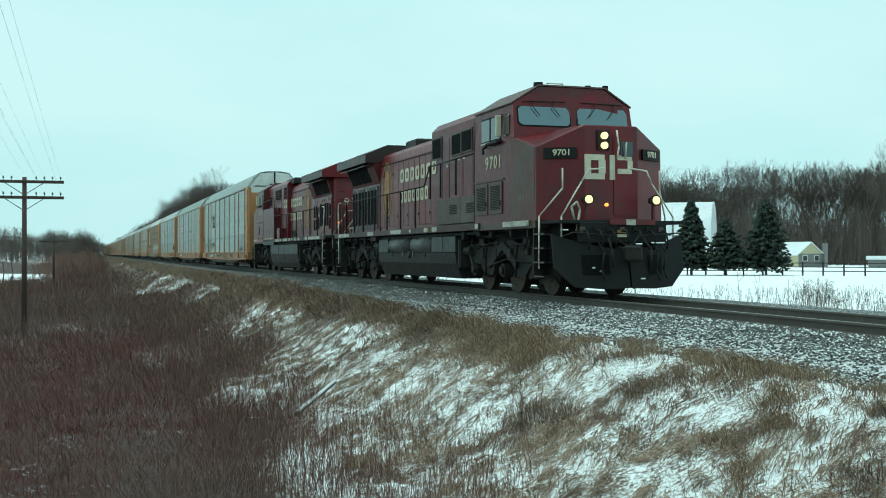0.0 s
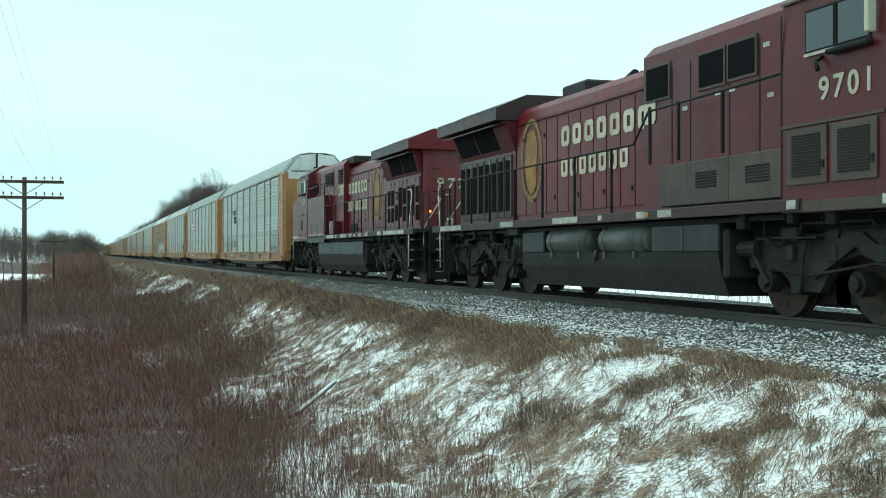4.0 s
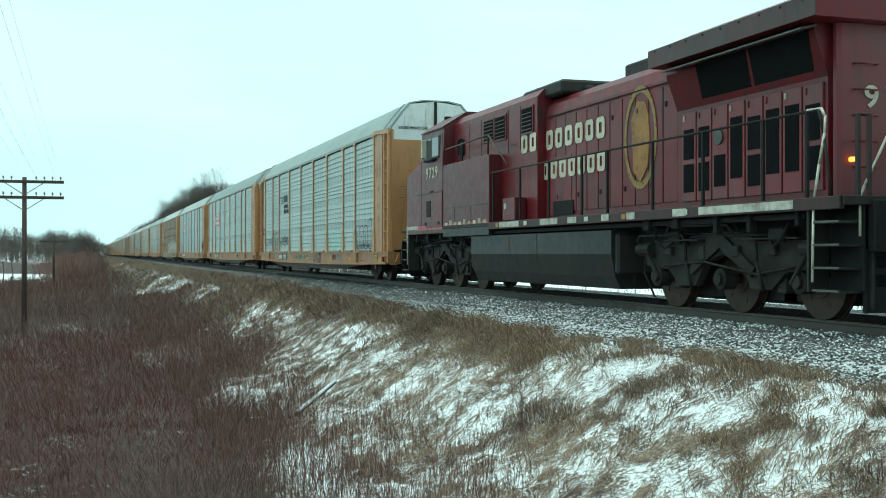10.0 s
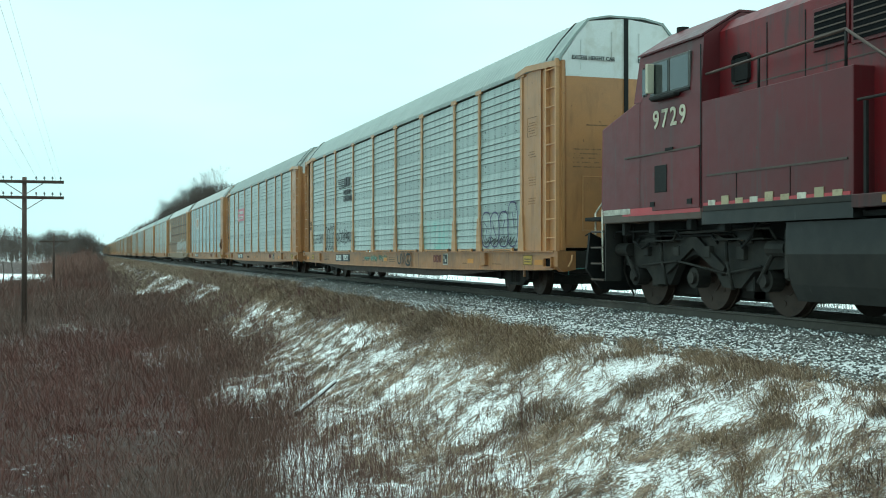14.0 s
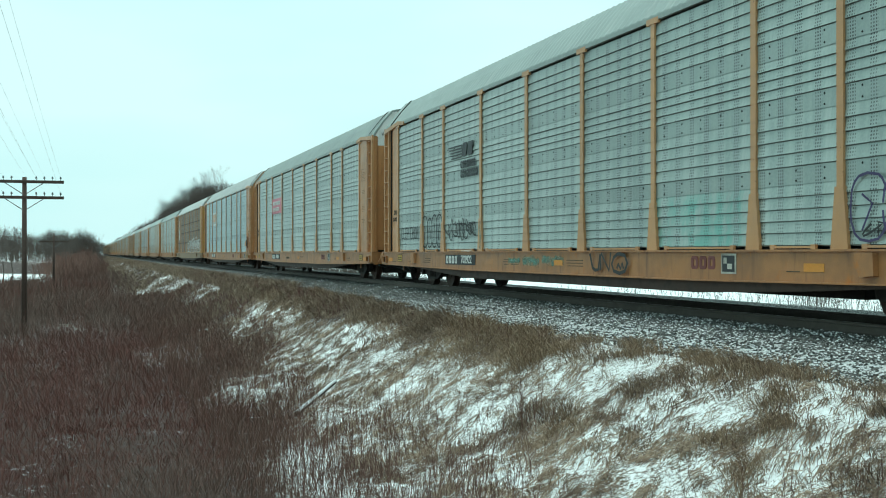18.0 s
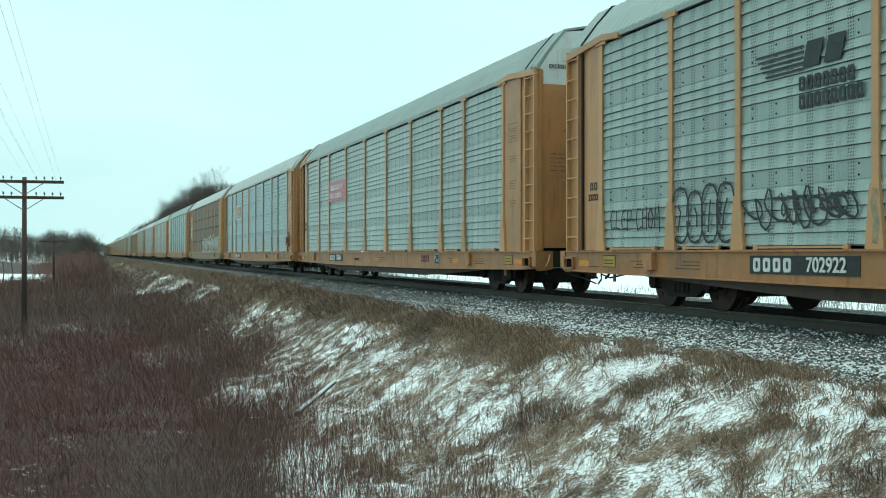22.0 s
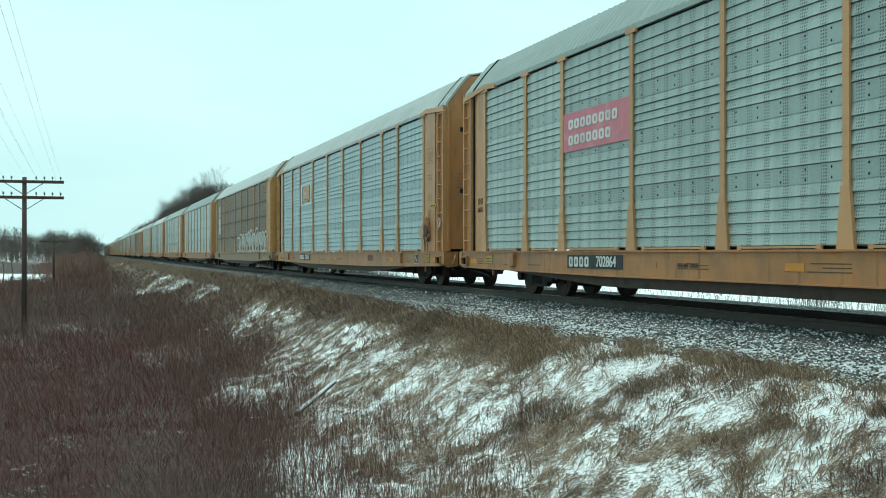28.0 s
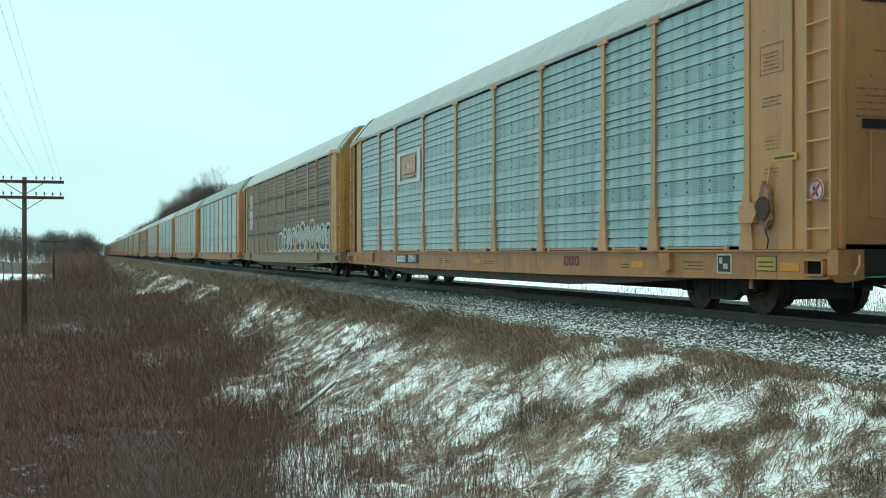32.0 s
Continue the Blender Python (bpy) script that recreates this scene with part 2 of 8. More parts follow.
def worn_spray(name, colour):
    """Sprayed colour worn thin in patches, so that the paint below shows."""
    m, nt, b = node_material(name)
    b.inputs["Base Color"].default_value = (*colour, 1)
    b.inputs["Roughness"].default_value = 0.65
    nt.links.new(ramp(nt, noise_tex(nt, 7.0, 5.0, 0.7), [(0.36, (0.05, 0.05, 0.05)), (0.66, (0.55, 0.55, 0.55))]), b.inputs["Alpha"])
    return m


M_SILL_SPRAY = worn_spray("faded_teal_spray_paint", (0.18, 0.34, 0.27))
M_SPRAY_WHITE = surface("white_spray_paint", (0.55, 0.55, 0.52), 0.6, spots=(0.15, 0.1, 0.07), spots_scale=12.0, spots_cut=(0.55, 0.6))
M_LEVER = surface("teal_lever_paint", (0.06, 0.2, 0.19), 0.5)
M_SNOWPATCH = surface("wind_packed_snow", (0.82, 0.84, 0.86), 0.75)


def zinc(name, base, dull, mark, stain=None):
    """Galvanized sheet: broad tone patches, upright streaks and columns of punched holes."""
    m, nt, b = node_material(name)
    base_col = ramp(nt, noise_tex(nt, 0.9, 5.0, 0.6), [(0.35, dull), (0.65, base)])
    col = blend(nt, ramp(nt, noise_tex(nt, 2.6, 5.0, 0.65, (1, 2.4, 0.12)), [(0.45, (0, 0, 0)), (0.72, (0.75, 0.75, 0.75))]), base_col, mark)
    col = blend(nt, ramp(nt, noise_tex(nt, 26.0, 3.0), [(0.4, (0, 0, 0)), (0.75, (0.35, 0.35, 0.35))]), col, tuple(min(1, c * 1.35) for c in base))
    tc = nt.nodes.new("ShaderNodeTexCoord")
    sp = nt.nodes.new("ShaderNodeSeparateXYZ")
    nt.links.new(tc.outputs["Object"], sp.inputs[0])

    def math_node(op, a, v):
        n = nt.nodes.new("ShaderNodeMath")
        n.operation = op
        for i, s in enumerate((a, v)):
            if isinstance(s, (int, float)):
                n.inputs[i].default_value = s
            else:
                nt.links.new(s, n.inputs[i])
        return n.outputs[0]
    col_in = math_node("LESS_THAN", math_node("PINGPONG", sp.outputs[1], 0.21), 0.075)
    hole_y = math_node("LESS_THAN", math_node("PINGPONG", sp.outputs[1], 0.024), 0.0125)
    hole_z = math_node("LESS_THAN", math_node("PINGPONG", sp.outputs[2], 0.022), 0.0115)
    hole = math_node("MULTIPLY", math_node("MULTIPLY", col_in, hole_y), hole_z)
    if stain:
        low = nt.nodes.new("ShaderNodeMapRange")
        low.inputs["From Min"].default_value, low.inputs["From Max"].default_value = 2.15, 1.7
        nt.links.new(sp.outputs[2], low.inputs["Value"])
        sweep = ramp(nt, noise_tex(nt, 1.6, 5.0, 0.65, (1.0, 1.6, 0.8)), [(0.4, (0, 0, 0)), (0.62, (0.85, 0.85, 0.85))])
        col = blend(nt, math_node("MULTIPLY", low.outputs["Result"], sweep), col, stain)
    wear = math_node("MULTIPLY", hole, ramp(nt, noise_tex(nt, 3.0), [(0.35, (0.4, 0.4, 0.4)), (0.6, (0.95, 0.95, 0.95))]))
    col = blend(nt, wear, col, (0.04, 0.038, 0.038))
    info = nt.nodes.new("ShaderNodeObjectInfo")
    mr = nt.nodes.new("ShaderNodeMapRange")
    mr.inputs["To Min"].default_value, mr.inputs["To Max"].default_value = 0.9, 1.08
    nt.links.new(info.outputs["Random"], mr.inputs["Value"])
    hsv = nt.nodes.new("ShaderNodeHueSaturation")
    nt.links.new(mr.outputs["Result"], hsv.inputs["Value"])
    nt.links.new(col, hsv.inputs["Color"])
    nt.links.new(hsv.outputs["Color"], b.inputs["Base Color"])
    b.inputs["Metallic"].default_value, b.inputs["Roughness"].default_value = 0.3, 0.34
    bump(nt, b, noise_tex(nt, 4.0, 4.0, 0.6, (1, 1, 0.5)), 0.25, 0.02)
    return m


M_ZINC = zinc("galvanized_sheet", (0.315, 0.37, 0.34), (0.245, 0.29, 0.27), (0.42, 0.455, 0.415))
M_ZINC_TEAL = zinc("teal_stained_galvanized_sheet", (0.315, 0.37, 0.34), (0.245, 0.29, 0.27), (0.42, 0.455, 0.415), (0.13, 0.36, 0.3))
M_ZINC_BAND = zinc("dull_galvanized_band", (0.29, 0.34, 0.318), (0.255, 0.3, 0.28), (0.345, 0.385, 0.35))
M_ZINC_BLUE = zinc("bluish_galvanized_sheet", (0.27, 0.36, 0.365), (0.2, 0.285, 0.3), (0.38, 0.45, 0.43))
M_ZINC_BLUE_BAND = zinc("bluish_galvanized_band", (0.25, 0.335, 0.34), (0.2, 0.28, 0.29), (0.34, 0.41, 0.4))
# Darker zinc paints the shadow under each lap, along with some grime.
M_SEAM = surface("shaded_grimy_lap_seam", (0.2, 0.225, 0.208), 0.5, dirt=(0.15, 0.165, 0.15), dirt_scale=1.8)
M_ROOF = surface("grey_roof_sheet", (0.28, 0.325, 0.3), 0.5, 0.0, dirt=(0.23, 0.265, 0.248), dirt_scale=0.7, dirt_cut=(0.45, 0.72), streak=(0.36, 0.38, 0.35), gloss=0.5)
M_ROOF_WHITE = surface("pale_roof_sheet", (0.4, 0.41, 0.39), 0.45, 0.0, dirt=(0.32, 0.33, 0.31), dirt_scale=0.7, streak=(0.56, 0.56, 0.53), gloss=0.5)
M_GLASS, _nt, _b = node_material("cab_window_glass")
_b.inputs["Base Color"].default_value = (0.05, 0.062, 0.066, 1)
_b.inputs["Metallic"].default_value = 0.5
_b.inputs["Roughness"].default_value = 0.08
_b.inputs["Coat Weight"].default_value = 0.6
# Cab glass again, base brightened to paint the sky reflected in the windshields.
M_SHIELD, _nt, _b = node_material("sky_toned_windshield")
_b.inputs["Base Color"].default_value = (0.17, 0.22, 0.24, 1)
_b.inputs["Metallic"].default_value = 0.75
_b.inputs["Roughness"].default_value = 0.1
M_LAMP = glow("lit_headlight", (1.0, 0.74, 0.36), 1.2)
M_MARKER = glow("small_amber_lamp", (1.0, 0.25, 0.04), 3.0)
M_LENS = surface("unlit_lamp_lens", (0.22, 0.23, 0.22), 0.15)
M_RAIL = surface("brown_rail_steel", (0.105, 0.088, 0.075), 0.65, 0.0, dirt=(0.14, 0.12, 0.102), dirt_scale=3.0, gloss=0.2)
M_RAILTOP = surface("worn_rail_head", (0.2, 0.19, 0.18), 0.3, 0.8)
M_TIE = surface("creosoted_tie", (0.045, 0.036, 0.03), 0.85, dirt=(0.09, 0.08, 0.07), dirt_scale=3.0, relief=0.5, gloss=0.1)
M_POLE = surface("weathered_pole_wood", (0.075, 0.045, 0.035), 0.85, dirt=(0.11, 0.075, 0.06), dirt_scale=3.0, relief=0.5)
M_WIRE = surface("dull_wire", (0.16, 0.16, 0.16), 0.5)
M_INSULATOR = surface("insulator_glass", (0.12, 0.14, 0.14), 0.2)
M_FENCE = surface("dark_fence_boards", (0.03, 0.025, 0.023), 0.8)
M_BARK = surface("grey_brown_bark", (0.085, 0.062, 0.052), 0.9, dirt=(0.05, 0.038, 0.034), dirt_scale=2.0)
M_TWIG = island("bare_twigs", [(0.085, 0.064, 0.054), (0.125, 0.096, 0.082), (0.065, 0.049, 0.042)])
M_NEEDLE = island("dark_spruce_needles", [(0.025, 0.040, 0.030), (0.044, 0.060, 0.043), (0.015, 0.025, 0.020)])
M_GRASS = island("dry_tan_grass", [(0.26, 0.17, 0.105), (0.4, 0.275, 0.175), (0.15, 0.092, 0.06), (0.5, 0.38, 0.26), (0.21, 0.13, 0.082), (0.33, 0.225, 0.14)])
M_FLATGRASS = island("flattened_brown_grass", [(0.2, 0.125, 0.085), (0.34, 0.235, 0.16), (0.11, 0.068, 0.05), (0.48, 0.37, 0.26), (0.16, 0.1, 0.068), (0.09, 0.058, 0.044)])
M_STRAW = island("pale_straw", [(0.249, 0.164, 0.109), (0.378, 0.271, 0.185), (0.163, 0.098, 0.066), (0.482, 0.377, 0.286), (0.206, 0.131, 0.084)])
M_MATGRASS = island("matted_brown_grass", [(0.156, 0.096, 0.066), (0.238, 0.160, 0.111), (0.098, 0.059, 0.043), (0.328, 0.248, 0.180), (0.123, 0.075, 0.052)])
M_WEED = island("dark_weed_stalks", [(0.124, 0.058, 0.045), (0.173, 0.081, 0.060), (0.087, 0.045, 0.035), (0.223, 0.128, 0.094)])
M_BRUSH = island("reddish_brush_stems", [(0.109, 0.039, 0.031), (0.168, 0.053, 0.041), (0.069, 0.030, 0.024), (0.186, 0.088, 0.066), (0.146, 0.040, 0.032)])
M_BRUSH_GREY = island("grey_brown_brush_stems", [(0.109, 0.060, 0.046), (0.158, 0.092, 0.070), (0.071, 0.042, 0.034), (0.253, 0.167, 0.133), (0.121, 0.063, 0.050)])
M_SEEDHEAD = island("pale_seed_heads", [(0.22, 0.17, 0.125), (0.15, 0.11, 0.08), (0.3, 0.25, 0.2)])
M_STONE = island("grey_ballast_stone", [(0.065, 0.064, 0.06), (0.11, 0.108, 0.1), (0.18, 0.175, 0.162), (0.085, 0.083, 0.077), (0.04, 0.039, 0.037)], 0.9)
M_SNOWBIT = island("snow_on_stones", [(0.88, 0.89, 0.88), (0.74, 0.75, 0.75)], 0.8)
M_SIDING = surface("cream_siding", (0.5, 0.45, 0.29), 0.7)
M_STONEWALL = surface("grey_stone_wall", (0.2, 0.19, 0.18), 0.85, dirt=(0.13, 0.125, 0.12), dirt_scale=3.0)
M_METALROOF = surface("snowy_metal_roof", (0.7, 0.72, 0.73), 0.5, dirt=(0.6, 0.62, 0.64), dirt_scale=1.0)
M_QUONSET = surface("white_sheet_roof", (0.72, 0.73, 0.74), 0.45, dirt=(0.6, 0.61, 0.61), dirt_scale=0.5)


def ground_material():
    """Snow over matted dry grass: the share of snow comes with the mesh, the strands break it up."""
    m, nt, b = node_material("snowy_grass_ground")
    tc = nt.nodes.new("ShaderNodeTexCoord")

    def strands(turn, along, across, detail, rough, warp):
        lie = nt.nodes.new("ShaderNodeMapping")
        lie.inputs["Rotation"].default_value = (0, 0, radians(turn))
        lie.inputs["Scale"].default_value = (along, across, across)
        n = nt.nodes.new("ShaderNodeTexNoise")
        n.inputs["Scale"].default_value, n.inputs["Detail"].default_value, n.inputs["Roughness"].default_value = 1.0, detail, rough
        n.inputs["Distortion"].default_value = warp
        nt.links.new(tc.outputs["Object"], lie.inputs["Vector"])
        nt.links.new(lie.outputs["Vector"], n.inputs["Vector"])
        return n.outputs["Fac"]

    def calc(op, *args):
        n = nt.nodes.new("ShaderNodeMath")
        n.operation = op
        for sock, v in zip(n.inputs, args):
            if isinstance(v, (int, float)):
                sock.default_value = v
            else:
                nt.links.new(v, sock)
        return n.outputs[0]
    mats = strands(-24, 5.0, 17.0, 6.0, 0.72, 1.1)
    fine = strands(-40, 14.0, 40.0, 5.0, 0.75, 0.8)
    both = calc("MULTIPLY_ADD", fine, 0.62, calc("MULTIPLY", mats, 0.5))
    cover = nt.nodes.new("ShaderNodeAttribute")
    cover.attribute_name = "snow_cover"
    level = calc("MULTIPLY_ADD", cover.outputs["Fac"], 0.62, calc("MULTIPLY_ADD", both, 2.9, -1.483))
    level = calc("MULTIPLY_ADD", noise_tex(nt, 2.3, 4.0, 0.65, (0.8, 1.2, 1.0)), 0.55, calc("SUBTRACT", level, 0.275))
    snow = ramp(nt, level, [(0.475, (0, 0, 0)), (0.53, (1, 1, 1))])
    # Grass tones; the darkest also paints the brown shadows between strands.
    grass = ramp(nt, strands(-24, 7.0, 34.0, 5.0, 0.7, 0.4), [(0.3, (0.05, 0.032, 0.022)), (0.5, (0.135, 0.088, 0.054)), (0.72, (0.27, 0.185, 0.115))])
    dark = ramp(nt, noise_tex(nt, 5.0, 5.0, 0.7), [(0.3, (0.03, 0.016, 0.012)), (0.7, (0.08, 0.037, 0.027))])
    near_snow = ramp(nt, cover.outputs["Fac"], [(0.28, (0, 0, 0)), (0.5, (1, 1, 1))])
    earth = blend(nt, near_snow, dark, grass)
    white = ramp(nt, noise_tex(nt, 8.0, 3.0), [(0.3, (0.88, 0.89, 0.89)), (0.6, (0.96, 0.96, 0.955))])
    nt.links.new(blend(nt, snow, earth, white), b.inputs["Base Color"])
    b.inputs["Roughness"].default_value = 0.85
    bump(nt, b, both, 0.55, 0.08)
    return m


def ballast_material():
    m, nt, b = node_material("snowy_ballast_bed")
    tc = nt.nodes.new("ShaderNodeTexCoord")
    v = nt.nodes.new("ShaderNodeTexVoronoi")
    v.inputs["Scale"].default_value = 22.0
    nt.links.new(tc.outputs["Object"], v.inputs["Vector"])
    stone = ramp(nt, v.outputs["Color"], [(0.2, (0.05, 0.05, 0.05)), (0.6, (0.12, 0.12, 0.115)), (0.9, (0.19, 0.185, 0.175))])
    sp = nt.nodes.new("ShaderNodeSeparateXYZ")
    nt.links.new(tc.outputs["Object"], sp.inputs[0])
    toe = nt.nodes.new("ShaderNodeMapRange")
    toe.inputs["From Min"].default_value, toe.inputs["From Max"].default_value = 9.3, 8.3
    toe.inputs["To Min"].default_value, toe.inputs["To Max"].default_value = 0.0, 0.17
    nt.links.new(sp.outputs[0], toe.inputs["Value"])
    share = nt.nodes.new("ShaderNodeMath")
    thin = nt.nodes.new("ShaderNodeMapRange")
    thin.inputs["From Min"].default_value, thin.inputs["From Max"].default_value = 16.0, 36.0
    thin.inputs["To Min"].default_value, thin.inputs["To Max"].default_value = 0.0, -0.13
    nt.links.new(sp.outputs[1], thin.inputs["Value"])
    down = nt.nodes.new("ShaderNodeMath")
    nt.links.new(toe.outputs["Result"], down.inputs[0])
    nt.links.new(thin.outputs["Result"], down.inputs[1])
    nt.links.new(noise_tex(nt, 38.0, 5.0, 0.7), share.inputs[0])
    nt.links.new(down.outputs[0], share.inputs[1])
    snow = ramp(nt, share.outputs[0], [(0.53, (0, 0, 0)), (0.62, (1, 1, 1))])
    nt.links.new(blend(nt, snow, stone, (0.74, 0.75, 0.74)), b.inputs["Base Color"])
    b.inputs["Roughness"].default_value = 0.9
    bump(nt, b, v.outputs["Distance"], 0.9, 0.05)
    return m


M_GROUND = ground_material()
M_BALLAST = ballast_material()

# ---------------------------------------------------------------- land
def table(tab, x):
    for (a, za), (b, zb) in zip(tab, tab[1:]):
        if x <= b:
            k = max(0.0, min(1.0, (x - a) / (b - a)))
            k = k * k * (3 - 2 * k) * 0.5 + k * 0.5
            return za + (zb - za) * k
    return tab[-1][1]


LOG = ((3.82, 20.9), (4.95, 22.6))
PROFILE = [(-900, -1.3), (-60, -1.5), (-25, -2.2), (-8, -2.45), (2.5, -2.4), (4.4, -2.02), (7.8, -0.55), (8.6, -0.5), (12.8, -0.5), (13.6, -0.65), (15.5, -1.3), (19, -1.15), (60, -1.0), (900, -0.9)]


def ground_z(x, y):
    z = table(PROFILE, x)
    soft = max(0.0, min(1.0, (7.6 - x) / 1.5)) * max(0.0, min(1.0, (x + 60) / 20))
    if soft > 0 and y < 260:
        z += soft * (0.16 * noise.noise((x * 0.45, y * 0.32, 1.7)) + 0.09 * noise.noise((x * 1.3, y * 1.0, 5.1)) + 0.06 * noise.noise((x * 3.1, y * 2.6, 2.2)))
        if y < 42 and x > 2.5:
            z += soft * 0.035 * noise.noise((x * 7.0, y * 6.0, 3.4))
    if x < -14 and y > 70:
        z += 0.5 * noise.noise((x * 0.05, y * 0.03, 9.0))
    return z


def step(a, b, v):
    k = max(0.0, min(1.0, (v - a) / (b - a)))
    return k * k * (3 - 2 * k)


# places in the brushy ditch where the snow lies open: x, y, half widths
SNOW_SPOTS = ((2.3, 15.3, 1.1, 3.0, 0.12), (3.1, 18.0, 0.8, 2.2, 0.3), (2.3, 35.4, 1.2, 3.4, 0.42), (3.2, 25.6, 1.0, 2.4, 0.42), (-0.9, 50.5, 1.6, 3.6, 0.4), (-0.65, 16.5, 1.0, 1.0, 0.08), (6.6, 8.95, 0.28, 0.22, 1.3), (-0.2, 20.0, 0.6, 0.9, 0.22), (4.2, 86.0, 1.2, 6.0, 0.6))


def stand(x, y):
    """How thickly the upright stems stand on the lower bank."""
    rim = table([(8, 3.3), (12.5, 3.5), (13.6, 4.0), (15.2, 5.0), (17.0, 4.95), (20.0, 4.2), (22.0, 3.4)], y) + 0.35 * noise.noise((x * 1.1, y * 0.9, 41.0))
    return step(rim + 0.3, rim - 0.5, x) * step(1.2, 2.6, x) * step(8, 11, y) * step(22.5, 19.5, y)


def snow_cover(x, y):
    """The share of open snow: little in the ditch, half on the bank in slanting drifts, all on the field."""
    if x > 13:
        return 0.35 + 1.5 * step(14.5, 18.0, x)
    if x < 1 and y > 84:
        f = y + 18 * noise.noise((x * 0.06, y * 0.012, 6.0)) + 6 * noise.noise((x * 0.3, y * 0.05, 2.0))
        return 1.3 * step(1, -4, x) * (step(122, 134, f) * (1 - step(178, 196, f)) + step(380, 440, f))
    if x < -30:
        return 0.4
    edge = 2.4 + 1.15 * step(16.5, 22, y) + 1.5 * step(22, 32, y) - 0.3 * step(34, 44, y) + 0.8 * noise.noise((x * 0.25, y * 0.13, 3.0)) + 0.4 * noise.noise((x * 0.6, y * 0.5, 8.0))
    s = step(edge - 0.8, edge + 0.7, x) * 0.685
    # drifts that slant down the bank, farther apart down the line
    drift = noise.noise((x * 0.28, y * 0.17, 21.0)) + 0.5 * noise.noise((x * 0.8, y * 0.42, 22.0))
    drift = drift * (1 - 0.35 * step(40, 60, y)) + 0.45 * step(35, 50, y) * noise.noise((x * 1.9, y * 0.8, 23.0))
    s += step(19, 30, y) * (0.75 * drift - 0.04 - 0.3 * step(38, 50, y)) * step(edge - 1.6, edge + 0.2, x)
    s += (1 - step(19, 30, y)) * s * (0.3 * noise.noise((x * 0.9, y * 0.7, 5.0)) + 0.3 * noise.noise((x * 2.2, y * 1.8, 6.0)))
    # standing grass along the crest
    crest = step(6.6, 7.2, x + 0.35 * noise.noise((x, y * 0.4, 4.0))) * step(15.5, 19, y) * (1 - step(60, 120, y) * 0.4)
    s *= 1 - 0.8 * crest
    s = s * (1 - 0.12 * stand(x, y)) + 0.02 * step(19, 15, y) * step(4.2, 5.2, x)
    # flecks between the stems of the ditch
    if x < 5:
        s = max(s, 0.02 + 0.1 * step(1.0, 3.0, x) + 0.2 * noise.noise((x * 0.45, y * 0.22, 17.0)) + 0.16 * noise.noise((x * 1.4, y * 0.8, 18.0)))
    for px, py, rx, ry, amount in SNOW_SPOTS:
        d = ((x - px) / rx) ** 2 + ((y - py) / ry) ** 2
        if d < 6:
            s += amount * math.exp(-d)
    return max(0.0, min(1.2, s))


def make_ground():
    xs = [-2600, -900, -400, -200, -120, -80, -60, -50] + [i * 1.5 for i in range(-28, -8)] + [-12 + 0.3 * i for i in range(0, 48)] + [2.4 + 0.09 * i for i in range(0, 65)] + [8.3 + 0.4 * i for i in range(0, 21)] + [17, 18, 19, 20, 23, 28, 40, 60, 80, 120, 200, 400, 900, 2600]
    ys = [-500, -120, -40, -20, -10] + [-5 + 0.5 * i for i in range(0, 20)] + [5 + 0.09 * i for i in range(0, 300)] + [32 + 0.25 * i for i in range(0, 140)] + [67 + 1.2 * i for i in range(0, 72)] + [155, 165, 180, 200, 230, 260, 300, 400, 600, 900, 1500, 3600]
    vs = [(x, y, ground_z(x, y)) for y in ys for x in xs]
    n = len(xs)
    fs = [(j * n + i, j * n + i + 1, (j + 1) * n + i + 1, (j + 1) * n + i) for j in range(len(ys) - 1) for i in range(n - 1)]
    ob = soup("ground", vs, fs, M_GROUND, "snow over matted brown grass and brush", "ground", "structure", True)
    cover = ob.data.attributes.new("snow_cover", "FLOAT", "POINT")
    cover.data.foreach_set("value", [snow_cover(v[0], v[1]) for v in vs])
    return ob


make_ground()


# crushed stone bed under the rails
def make_ballast():
    bm = bmnew()
    prism(bm, [(7.95, -0.62), (8.4, -0.44), (8.75, -0.3), (9.2, -0.2), (9.5, -0.165), (11.7, -0.165), (12.05, -0.09), (12.5, -0.04), (12.9, -0.06), (13.7, -0.62)], -40, 1000)
    return tagged(new("ballast", mesh_of("ballast", bm, M_BALLAST)), "grey crushed stone bed dusted with snow", "ballast", kind="structure")


make_ballast()


